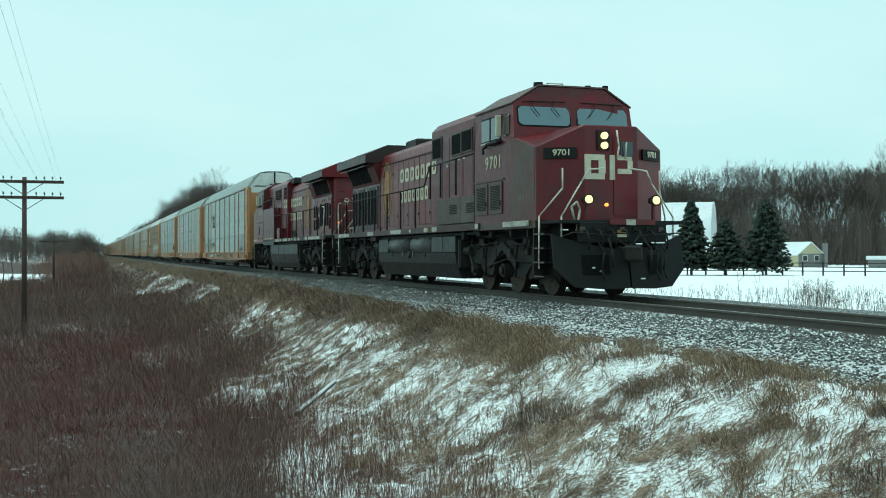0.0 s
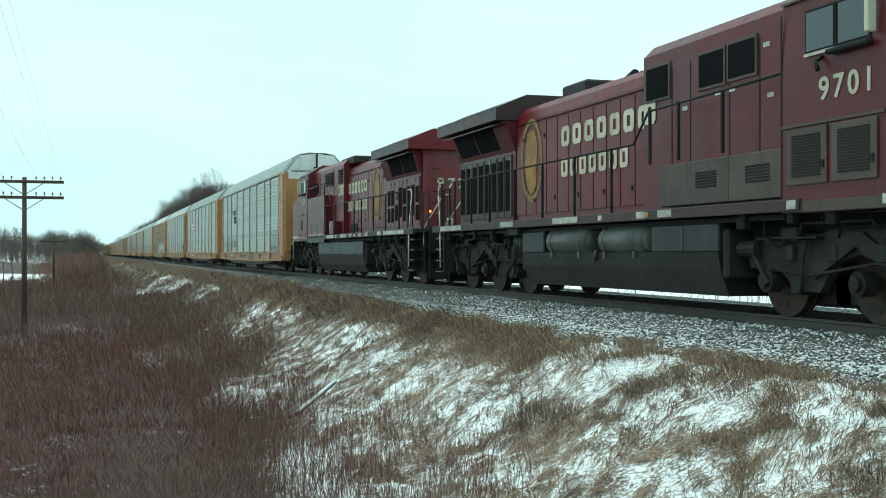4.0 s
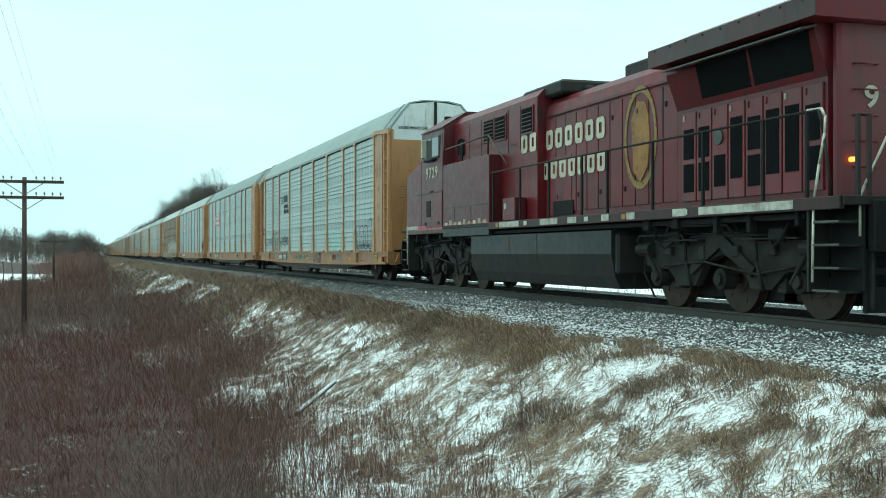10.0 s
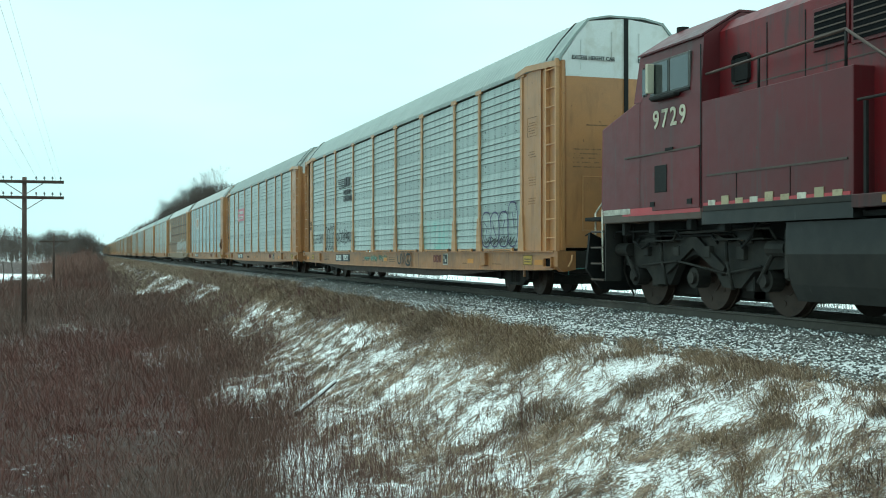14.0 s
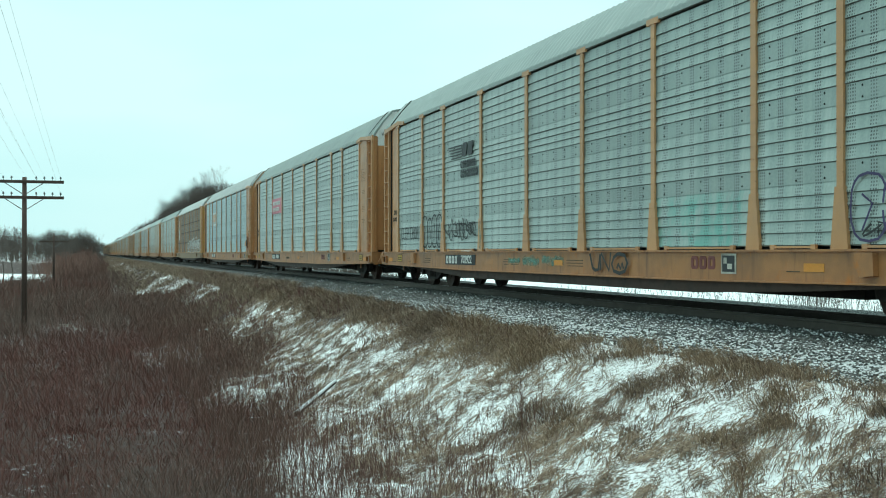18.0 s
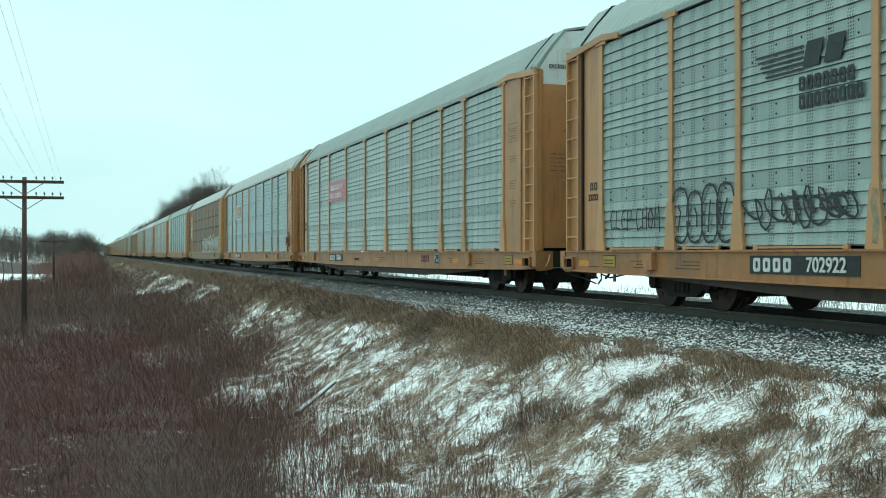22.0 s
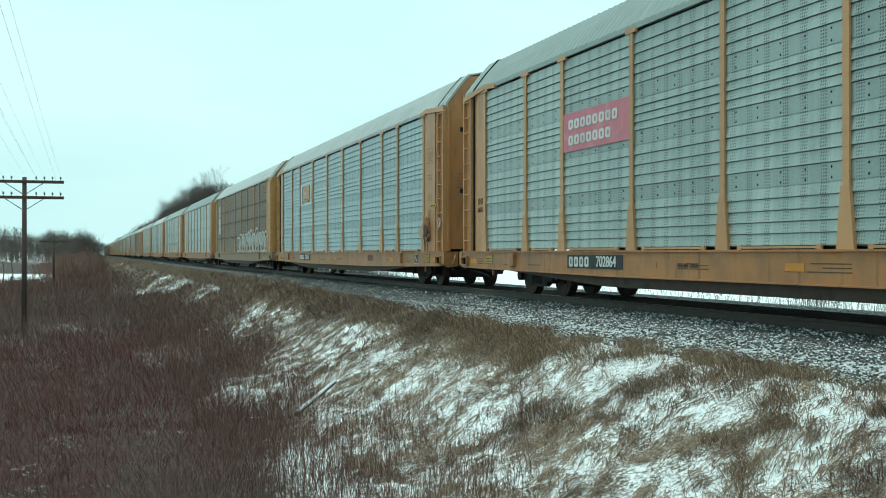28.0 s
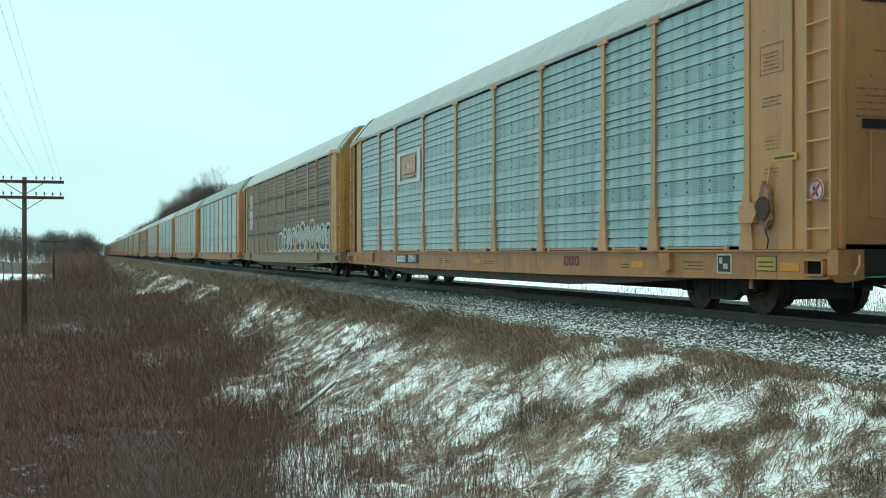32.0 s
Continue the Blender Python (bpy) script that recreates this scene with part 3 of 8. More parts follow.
def make_track():
    """Two rails on ties."""
    track = tagged(new("railway_track"), "brown steel rails spiked to dark wooden ties in snowy stone", "railway track", kind="structure")
    for xr in (TRACK_X - 0.755, TRACK_X + 0.755):
        bm = bmnew()
        prism(bm, [(xr - 0.075, -0.17), (xr + 0.075, -0.17), (xr + 0.075, -0.155), (xr + 0.012, -0.135), (xr + 0.012, -0.045), (xr + 0.037, -0.035),
                   (xr + 0.037, -0.006), (xr + 0.028, -0.001), (xr - 0.028, -0.001), (xr - 0.037, -0.006), (xr - 0.037, -0.035), (xr - 0.012, -0.045), (xr - 0.012, -0.135), (xr - 0.075, -0.155)], -40, 1000)
        rail = part("rail", bm, M_RAIL, track)
        bm = bmnew()
        box(bm, xr - 0.027, xr + 0.027, -40, 1000, -0.0005, 0.0015)
        part("rail_head", bm, M_RAILTOP, rail, "polished running surface")
    bm = bmnew()
    box(bm, -1.3, 1.3, -0.11, 0.11, -0.16, 0.0, 0.012)
    tie = mesh_of("tie", bm, M_TIE)
    bm = bmnew()
    for s in (-1, 1):
        box(bm, s * 0.755 - 0.19, s * 0.755 + 0.19, -0.09, 0.09, 0.0, 0.014)
        for dx in (-0.1, 0.1):
            box(bm, s * 0.755 + dx - 0.014, s * 0.755 + dx + 0.014, -0.03, 0.0, 0.014, 0.04)
    plate = mesh_of("tie_plate", bm, M_RAIL)
    rnd = random.Random(4)
    for i in range(280):
        t = piece("tie", tie, track, (TRACK_X + rnd.uniform(-0.04, 0.04), -4 + i * 0.53 + rnd.uniform(-0.03, 0.03), -0.172 + rnd.uniform(-0.008, 0.004)), rnd.uniform(-0.015, 0.015))
        if i < 90:
            piece("tie_plate", plate, t)
    return track


def stones():
    """Loose ballast stones, with caps of snow on some."""
    rnd = random.Random(11)
    vs, fs, sv, sf = [], [], [], []
    shape = [(1, 0, 0), (0, 1, 0), (-1, 0, 0), (0, -1, 0), (0, 0, 1), (0, 0, -1)]
    tris = [(0, 1, 4), (1, 2, 4), (2, 3, 4), (3, 0, 4), (1, 0, 5), (2, 1, 5), (3, 2, 5), (0, 3, 5)]

    def bed(x):
        return table([(7.4, -0.62), (7.95, -0.55), (8.4, -0.44), (8.75, -0.3), (9.2, -0.2), (9.5, -0.165), (11.7, -0.165), (12.0, -0.2)], x)
    for _ in range(46000):
        y = 4 + 58 * rnd.random() ** 1.5
        x = 7.95 + 1.8 * rnd.random() ** 0.85 if rnd.random() < 0.85 else rnd.uniform(9.95, 11.9)
        r = rnd.uniform(0.014, 0.033)
        z = bed(x) + r * 0.35
        a = rnd.uniform(0, 6.28)
        ca, sa = math.cos(a), math.sin(a)
        n0 = len(vs)
        for p in shape:
            q = [p[0] * rnd.uniform(0.8, 1.35), p[1] * rnd.uniform(0.65, 1.1), p[2] * rnd.uniform(0.5, 0.95)]
            q[0] += rnd.uniform(-0.2, 0.2)
            q[1] += rnd.uniform(-0.2, 0.2)
            vs.append((x + r * (q[0] * ca - q[1] * sa), y + r * (q[0] * sa + q[1] * ca), z + r * q[2]))
        fs += [tuple(n0 + i for i in t) for t in tris]
        drift = noise.noise((x * 1.6, y * 1.1, 3.0))
        if rnd.random() < 0.34 - 0.3 * step(16, 36, y) + 0.25 * drift + 0.2 * (8.9 - x) * (1 if x < 8.9 else 0.25):
            n0 = len(sv)
            rr = r * rnd.uniform(0.5, 0.85)
            for k in range(5):
                sv.append((x + rr * math.cos(a + k * 1.2566) * rnd.uniform(0.7, 1.25), y + rr * math.sin(a + k * 1.2566) * rnd.uniform(0.6, 1.0), z + r * 0.3))
            sv.append((x, y, z + r * 0.95))
            sf += [(n0 + k, n0 + (k + 1) % 5, n0 + 5) for k in range(5)]
    soup("ballast_stones", vs, fs, M_STONE, "loose grey crushed stones beside the rails", "stones")
    soup("snow_on_ballast", sv, sf, M_SNOWBIT, "thin snow lying between the ballast stones", "snow")


# ---------------------------------------------------------------- plants
def blade(vs, fs, x, y, z, lean, h, w, side, curl=0.5):
    """A drooping strip from root to tip."""
    lx, ly = lean
    n = len(vs)
    sx, sy = side
    for k, wide in ((0.0, 1.0), (0.4, 0.95), (0.75, 0.7)):
        out = h * k ** 1.5
        px, py, pz = x + lx * out, y + ly * out, z + h * (k - 0.62 * curl * k ** 2.3)
        vs += [(px - sx * w * wide, py - sy * w * wide, pz), (px + sx * w * wide, py + sy * w * wide, pz)]
    vs.append((x + lx * h, y + ly * h, z + h * max(0.04, 1 - 0.78 * curl)))
    fs += [(n, n + 1, n + 3, n + 2), (n + 2, n + 3, n + 5, n + 4), (n + 4, n + 5, n + 6)]


def facing(rnd):
    a = rnd.gauss(-0.35, 0.5)
    return math.cos(a), math.sin(a)


def tuft(vs, fs, rnd, x, y, count, wide, tall, spread, drift, thick, curl=(0.3, 1.1)):
    """Standing blades that fan out of one root."""
    for _ in range(count):
        px, py = x + rnd.gauss(0, wide), y + rnd.gauss(0, wide * 1.2)
        a, sp = rnd.uniform(0, 6.283), rnd.uniform(0.1, spread)
        blade(vs, fs, px, py, ground_z(px, py) - 0.02, (sp * math.cos(a) + drift[0], sp * math.sin(a) + drift[1]), tall * rnd.uniform(0.45, 1.15), rnd.uniform(0.6, 1.2) * thick, facing(rnd), rnd.uniform(*curl))


def tall_grass():
    """Tan tufts along the toe of the ballast, thick on the crest, and in clumps on the bank."""
    rnd = random.Random(21)
    tan, brown = ([], []), ([], [])
    # tufts that stand at the toe of the stone bed
    for x, y, wide, tall in ((8.15, 13.6, 0.2, 0.3), (8.2, 15.3, 0.2, 0.32), (8.15, 12.2, 0.22, 0.32), (8.05, 11.0, 0.2, 0.3), (7.55, 15.4, 0.3, 0.34), (7.85, 14.3, 0.22, 0.36), (7.8, 13.0, 0.3, 0.32), (7.75, 12.1, 0.26, 0.34), (7.3, 12.4, 0.25, 0.28), (7.0, 13.1, 0.25, 0.28), (7.65, 11.2, 0.3, 0.36), (7.2, 16.4, 0.3, 0.36), (6.95, 17.3, 0.3, 0.36), (7.35, 10.1, 0.22, 0.28),
                             (6.5, 10.4, 0.17, 0.3), (6.15, 9.4, 0.2, 0.24), (6.9, 9.9, 0.15, 0.24), (5.9, 14.3, 0.2, 0.4), (6.05, 13.6, 0.18, 0.38), (5.75, 13.2, 0.2, 0.32), (7.9, 9.6, 0.2, 0.26), (6.0, 11.6, 0.3, 0.18), (7.5, 8.8, 0.2, 0.26), (5.6, 9.0, 0.25, 0.2), (6.6, 8.1, 0.25, 0.24)):
        vs, fs = tan if rnd.random() < 0.55 else brown
        for _ in range(4):
            tuft(vs, fs, rnd, x + rnd.gauss(0, wide * 0.7), y + rnd.gauss(0, wide), 80, wide * 0.4, tall * rnd.uniform(0.75, 1.2), 0.8, (-0.5, -0.25), 0.0036)
    n = 0
    while n < 620:
        n += 1
        y = 7 + 12 * rnd.random()
        x = 7.75 + rnd.gauss(0, 0.25)
        if noise.noise((y * 0.9, x * 0.8, 4.0)) < 0.26:
            continue
        tuft(*(brown if noise.noise((y * 0.6, 3.0, 1.0)) > 0 else tan), rnd, x, y, 18, 0.07, rnd.uniform(0.14, 0.36), 0.8, (-0.45, -0.2), 0.0034)
    # thick soft grass on the crest farther down the line
    for _ in range(5200):
        y = 16.5 + 42 * rnd.random() ** 1.25
        x = rnd.uniform(6.2, 8.15)
        if rnd.random() > step(6.3, 7.3, x + 0.5 * noise.noise((x * 0.5, y * 0.35, 14.0))) or (x > 7.7 and noise.noise((y * 0.6, 1.0, 9.0)) < 0.0):
            continue
        tone = noise.noise((x * 0.5, y * 0.22, 33.0))
        tuft(*(tan if tone + rnd.uniform(-0.2, 0.2) > 0.05 + 0.2 * step(20, 28, y) else brown), rnd, x, y, 15, 0.12, rnd.uniform(0.2, 0.4) * (0.95 + 1.3 * noise.noise((x * 1.1, y * 0.7, 52.0))), 0.85, (-0.4, -0.2), 0.0036 * (0.7 + y / 40))
    # loose tufts over the bank
    for _ in range(900):
        y = 6.2 + 34 * rnd.random() ** 1.3
        x = rnd.uniform(4.4, 7.6)
        if noise.noise((x * 0.9, y * 0.6, 7.0)) < 0.12 or rnd.random() < snow_cover(x, y) - 0.3:
            continue
        tuft(*(tan if rnd.random() < 0.5 else brown), rnd, x, y, rnd.randint(20, 44), 0.08, rnd.uniform(0.14, 0.34), 0.8, (-0.5, -0.2), 0.0026)
    soup("tall_dry_grass", *brown, M_FLATGRASS, "reddish brown dry grass tufts along the stone bed", "grass")
    return soup("tall_dry_grass", *tan, M_GRASS, "tan dry grass tufts standing out of the snow", "grass")


def flat_grass():
    """Matted grass pressed down the bank: sheaves of strands that lie over the snow."""
    rnd = random.Random(22)
    pale, brown = ([], []), ([], [])
    for _ in range(17000):
        y = 5 + 52 * rnd.random() ** 1.55
        x = rnd.uniform(3.6, 7.9)
        dens = 0.55 * noise.noise((x * 1.1, y * 0.8, 1.0)) + 0.6 * noise.noise((x * 3.4, y * 2.6, 3.0)) + 0.65 * noise.noise((x * 7.5, y * 6.0, 5.0)) + 0.02 * step(22, 30, y)
        dens -= 0.3 * step(6.9, 7.4, x) * step(18, 15, y)
        if dens < rnd.uniform(-0.33, 0.53):
            continue
        vs, fs = pale if noise.noise((x * 0.8, y * 0.6, 12.0)) + rnd.uniform(-0.35, 0.35) > -0.05 + 0.4 * step(18, 26, y) else brown
        base = 3.4 + 1.5 * noise.noise((x * 0.9, y * 0.7, 15.0)) + rnd.gauss(0, 0.25)
        sweep = rnd.gauss(0, 0.5)
        reach = rnd.uniform(0.08, 0.22)
        rise = rnd.uniform(0.02, 0.11)
        thick = 1.0 + max(0.0, y - 14) * 0.02
        for _k in range(rnd.randint(6, 12)):
            a = base + rnd.gauss(0, 0.45)
            dx, dy = math.cos(a), math.sin(a)
            ln = reach * rnd.uniform(0.5, 1.25)
            x1, y1 = x + rnd.gauss(0, 0.045), y + rnd.gauss(0, 0.06)
            w = rnd.uniform(0.0028, 0.0085) * thick
            n = len(vs)
            bend = sweep + rnd.gauss(0, 0.3)
            hump = rise * rnd.uniform(0.4, 1.2)
            for k, wide in ((0, 1.0), (0.5, 0.9), (1.0, 0.25)):
                px, py = x1 + ln * (dx * k - dy * bend * k * k), y1 + ln * (dy * k + dx * bend * k * k)
                pz = ground_z(px, py) + 0.01 + hump * (1 - (2 * k - 0.8) ** 2)
                vs += [(px - dy * w * wide, py + dx * w * wide, pz), (px + dy * w * wide, py - dx * w * wide, pz + 0.004)]
            fs += [(n, n + 1, n + 3, n + 2), (n + 2, n + 3, n + 5, n + 4)]
    soup("flattened_grass", *brown, M_MATGRASS, "flattened brown grass lying over snow", "grass")
    return soup("flattened_grass", *pale, M_STRAW, "flattened straw-coloured grass lying over snow", "grass")


def reed_clumps():
    """A few taller reddish stands of dead stems on the bank."""
    rnd = random.Random(24)
    for x0, y0, n, tall, wide in ((5.85, 14.2, 24, 0.95, 0.16), (5.5, 13.4, 16, 0.7, 0.24), (5.75, 14.9, 14, 0.6, 0.24), (6.35, 9.6, 16, 0.4, 0.3), (4.6, 16.5, 60, 0.7, 0.4), (6.9, 7.6, 40, 0.75, 0.3), (6.0, 7.7, 40, 0.55, 0.35), (7.45, 17.4, 10, 0.6, 0.1)):
        vs, fs = [], []
        for _ in range(n):
            x, y = x0 + rnd.gauss(0, wide), y0 + rnd.gauss(0, wide)
            stalk(vs, fs, x, y, ground_z(x, y) - 0.03, tall * rnd.uniform(0.4, 1.0), rnd.uniform(0.002, 0.0042), (rnd.gauss(-0.04, 0.16), rnd.gauss(0, 0.16)), rnd, rnd.randint(2, 5))
        soup("reed_clump", vs, fs, M_WEED, "clump of dark dead stems standing on the bank", "weeds")


def fallen_log():
    """A snow-topped length of timber lying in the grass at the foot of the bank."""
    log = tagged(new("fallen_log"), "snow-covered log lying at the foot of the bank", "log")
    a, b = Vector((LOG[0][0], LOG[0][1], ground_z(*LOG[0]) + 0.07)), Vector((LOG[1][0], LOG[1][1], ground_z(*LOG[1]) + 0.09))
    bm = bmnew()
    tube(bm, a, b, 0.05, 10, 0.038)
    part("trunk", bm, M_BARK, log, smooth=True)
    bm = bmnew()
    up = Vector((0.004, 0.008, 0.02))
    tube(bm, a + up, b + up, 0.044, 8, 0.034)
    part("snow_cap", bm, M_SNOWPATCH, log, "thin snow along the top", True)


def distant_grass():
    """Brown grass on the bank further down the line."""
    rnd = random.Random(23)
    vs, fs = [], []
    for _ in range(16000):
        y = 46 + 500 * rnd.random() ** 2.1
        x = rnd.choice((rnd.uniform(3.0, 8.3), rnd.uniform(6.8, 8.7)))
        if rnd.random() < 1.3 * snow_cover(x, y) + 0.3 * max(0.0, x - 7.6):
            continue
        z = ground_z(x, y) - 0.03
        far = y / 60
        for _k in range(5):
            a = rnd.uniform(0, 6.283)
            sp = rnd.uniform(0.2, 0.9)
            blade(vs, fs, x + rnd.gauss(0, 0.25), y + rnd.gauss(0, 0.5), z, (sp * math.cos(a) - 0.3, sp * math.sin(a)), rnd.uniform(0.2, 0.55), 0.009 * far, facing(rnd), rnd.uniform(0.3, 1.0))
    return soup("distant_dry_grass", vs, fs, M_FLATGRASS, "brown dry grass on the distant bank", "grass")


def stalk(vs, fs, x, y, z, h, w, lean, rnd, twigs):
    """A thin three-sided stem, a little crooked, with flat twigs along its upper half."""
    bow = (rnd.gauss(0, 0.05) * h, rnd.gauss(0, 0.05) * h)

    def along(k):
        b = 4 * k * (1 - k)
        return x + lean[0] * h * k + bow[0] * b, y + lean[1] * h * k + bow[1] * b, z + h * k
    n = len(vs)
    for k, ww in ((0, w), (0.5, w * 0.75), (1, w * 0.4)):
        c = along(k)
        vs.extend(((c[0] - ww, c[1], c[2]), (c[0] + ww * 0.5, c[1] - ww * 0.85, c[2]), (c[0] + ww * 0.5, c[1] + ww * 0.85, c[2])))
    for m in (n, n + 3):
        fs.extend([(m, m + 1, m + 4, m + 3), (m + 1, m + 2, m + 5, m + 4), (m + 2, m, m + 3, m + 5)])
    for _ in range(twigs):
        p = along(rnd.uniform(0.3, 0.97))
        a, l = rnd.uniform(0, 6.283), h * rnd.uniform(0.1, 0.32)
        out = rnd.uniform(0.35, 0.75)
        q = (p[0] + math.cos(a) * l * out, p[1] + math.sin(a) * l * out, p[2] + l * rnd.uniform(0.4, 0.95))
        t, m = w * 0.55, len(vs)
        vs.extend(((p[0] - t, p[1] + t * 0.3, p[2]), (p[0] + t, p[1] - t * 0.3, p[2]), (q[0] + t * 0.6, q[1] - t * 0.2, q[2]), (q[0] - t * 0.6, q[1] + t * 0.2, q[2])))
        fs.append((m, m + 1, m + 2, m + 3))


def weeds():
    """Dark stems on the lower bank."""
    rnd = random.Random(31)
    vs, fs = [], []
    n = 0
    while n < 6500:
        y = 7 + 60 * rnd.random() ** 1.4
        x = rnd.uniform(2.0, 7.6)
        keep = 0.95 - 0.27 * (x - 2.2) + 0.5 * noise.noise((x * 0.55, y * 0.3, 12.0))
        if rnd.random() > keep:
            n += 0.25
            continue
        n += 1
        h = rnd.uniform(0.25, 0.7) * (1.1 - 0.07 * (x - 2))
        stalk(vs, fs, x, y, ground_z(x, y) - 0.03, h, rnd.uniform(0.0018, 0.0038) * (1 + 0.02 * y), (rnd.gauss(-0.05, 0.16), rnd.gauss(0, 0.16)), rnd, rnd.randint(2, 5))
    # dense upright stands at the foot of the bank
    for _ in range(7500):
        y = rnd.uniform(9.5, 30)
        x = rnd.uniform(-1.5, 5.3) if y < 20 else rnd.uniform(-1.5, 4.6)
        if noise.noise((x * 0.8, y * 0.35, 31.0)) < -0.15 + 0.22 * abs(x - 3.3) + 0.3 * max(0.0, 1.2 - x):
            continue
        stalk(vs, fs, x, y, ground_z(x, y) - 0.03, rnd.uniform(0.2, 0.62), rnd.uniform(0.0018, 0.0036) * (1 + 0.015 * y), (rnd.gauss(-0.03, 0.12), rnd.gauss(0, 0.12)), rnd, rnd.randint(2, 5))
    # the thick stand on the lower bank
    for _ in range(5200):
        x, y = rnd.uniform(1.8, 5.4), rnd.uniform(9, 22)
        if rnd.random() < stand(x, y) * (0.38 + 0.8 * noise.noise((x * 1.6, y * 1.1, 44.0))):
            stalk(vs, fs, x, y, ground_z(x, y) - 0.03, rnd.uniform(0.2, 0.58), rnd.uniform(0.0024, 0.0044), (rnd.gauss(0.02, 0.12), rnd.gauss(0, 0.12)), rnd, rnd.randint(2, 4))
    # stems that leave the drifts of snow bare
    for _ in range(16000):
        y = 17 + 60 * rnd.random() ** 1.2
        x = rnd.uniform(2.0, 7.4)
        if rnd.random() < 1.6 * snow_cover(x, y) + 0.1 * (x - 3.5):
            continue
        stalk(vs, fs, x, y, ground_z(x, y) - 0.03, rnd.uniform(0.2, 0.75) * (1.1 - 0.08 * (x - 2)), rnd.uniform(0.0022, 0.0042) * (1 + 0.03 * (y - 17)), (rnd.gauss(-0.05, 0.3), rnd.gauss(0, 0.3)), rnd, rnd.randint(3, 6))
    return soup("weed_stalks", vs, fs, M_WEED, "thin dark dead weed stalks on the snowy bank", "weeds")


def brush():
    """Dense brown stems that fill the ditch, in red and grey-brown drifts, greyer far off to paint haze, with pale
    heads here and there.
    """
    rnd = random.Random(32)
    red, grey, heads = ([], []), ([], []), ([], [])

    def side(x, y):
        # The last step greys the distant stems: haze put into their colour.
        tone = noise.noise((x * 0.2, y * 0.07, 60.0)) + 0.35 * noise.noise((x * 0.9, y * 0.4, 61.0)) - 0.1 * step(20, 12, y) + 0.12 * step(2.5, 0, x) - 0.5 * step(1.5, 3.5, x) - 0.3 * step(38, 65, y)
        return red if tone + rnd.uniform(-0.25, 0.25) > -0.06 else grey
    n = 0
    while n < 36000:
        y = 8 + 76 * rnd.random() ** 1.5
        x = 4.2 - 38 * rnd.random() ** 1.25
        if x < -0.095 * y - 7:
            continue
        n += 1
        if rnd.random() < (1.3 if x > 1.5 else 0.9) * snow_cover(x, y) or noise.noise((x * 0.28, y * 0.16, 20.0)) > 0.5 + 0.25 * (rnd.random() - 0.3):
            continue
        edge = max(0.25, min(1.0, (4.6 - x) / 3.0))
        h = rnd.uniform(0.2, 0.95) * edge * (0.85 + 1.0 * max(-0.5, noise.noise((x * 0.55, y * 0.3, 8.0))))
        far = 1.0 + max(0.0, y - 16) * 0.035
        vs, fs = side(x, y)
        if rnd.random() < 0.03 and y < 34:
            hv, hf = heads
            for _k in range(rnd.randint(3, 8)):
                m, r = len(hv), rnd.uniform(0.004, 0.009) * (0.7 + y / 30)
                px, py, pz = x + rnd.gauss(0, 0.07), y + rnd.gauss(0, 0.07), ground_z(x, y) + h * rnd.uniform(0.75, 1.0)
                hv.extend([(px - r, py, pz), (px + r, py, pz), (px, py - r, pz - r), (px, py, pz + r)])
                hf.extend([(m, m + 2, m + 3), (m + 2, m + 1, m + 3), (m, m + 1, m + 3), (m, m + 1, m + 2)])
        stalk(vs, fs, x, y, ground_z(x, y) - 0.04, h, rnd.uniform(0.0018, 0.004) * far, (rnd.gauss(-0.05, 0.4), rnd.gauss(0, 0.4)), rnd, rnd.randint(6, 10))
    for _ in range(9000):
        y = 52 + 120 * rnd.random() ** 1.3
        x = rnd.uniform(-7.0, 6.4)
        if rnd.random() < 1.5 * snow_cover(x, y) or noise.noise((x * 0.3, y * 0.07, 50.0)) > 0.35 + 0.3 * (rnd.random() - 0.5):
            continue
        h = rnd.uniform(0.4, 1.4) * max(0.3, min(1.0, (6.4 - x) / 5.0))
        stalk(*side(x, y), x, y, ground_z(x, y) - 0.06, h, rnd.uniform(0.006, 0.011) * (y / 60), (rnd.gauss(-0.05, 0.34), rnd.gauss(0, 0.34)), rnd, rnd.randint(5, 8))
    # short undergrowth between the stems
    for _ in range(34000):
        y = 7.5 + 34 * rnd.random() ** 1.4
        x = 4.0 - 14 * rnd.random() ** 1.1
        if x < -0.095 * y - 4 or rnd.random() < 0.8 * snow_cover(x, y):
            continue
        blade(*side(x, y), x, y, ground_z(x, y) - 0.02, (rnd.gauss(0, 0.6), rnd.gauss(0, 0.6)), rnd.uniform(0.1, 0.42), rnd.uniform(0.002, 0.0045) * (1 + 0.03 * y), facing(rnd), rnd.uniform(0.1, 0.9))
    for _ in range(5000):
        x, y = rnd.uniform(-14, 4.5), rnd.uniform(-9, 8)
        stalk(*side(x, y), x, y, ground_z(x, y) - 0.03, rnd.uniform(0.2, 0.8), rnd.uniform(0.003, 0.006), (rnd.gauss(0, 0.34), rnd.gauss(0, 0.34)), rnd, rnd.randint(3, 6))
    soup("ditch_brush", *grey, M_BRUSH_GREY, "dense grey-brown brush filling the ditch", "brush")
    soup("seed_heads", *heads, M_SEEDHEAD, "pale dry seed heads scattered over the brush", "weeds")
    return soup("ditch_brush", *red, M_BRUSH, "dense reddish brown brush filling the ditch", "brush")


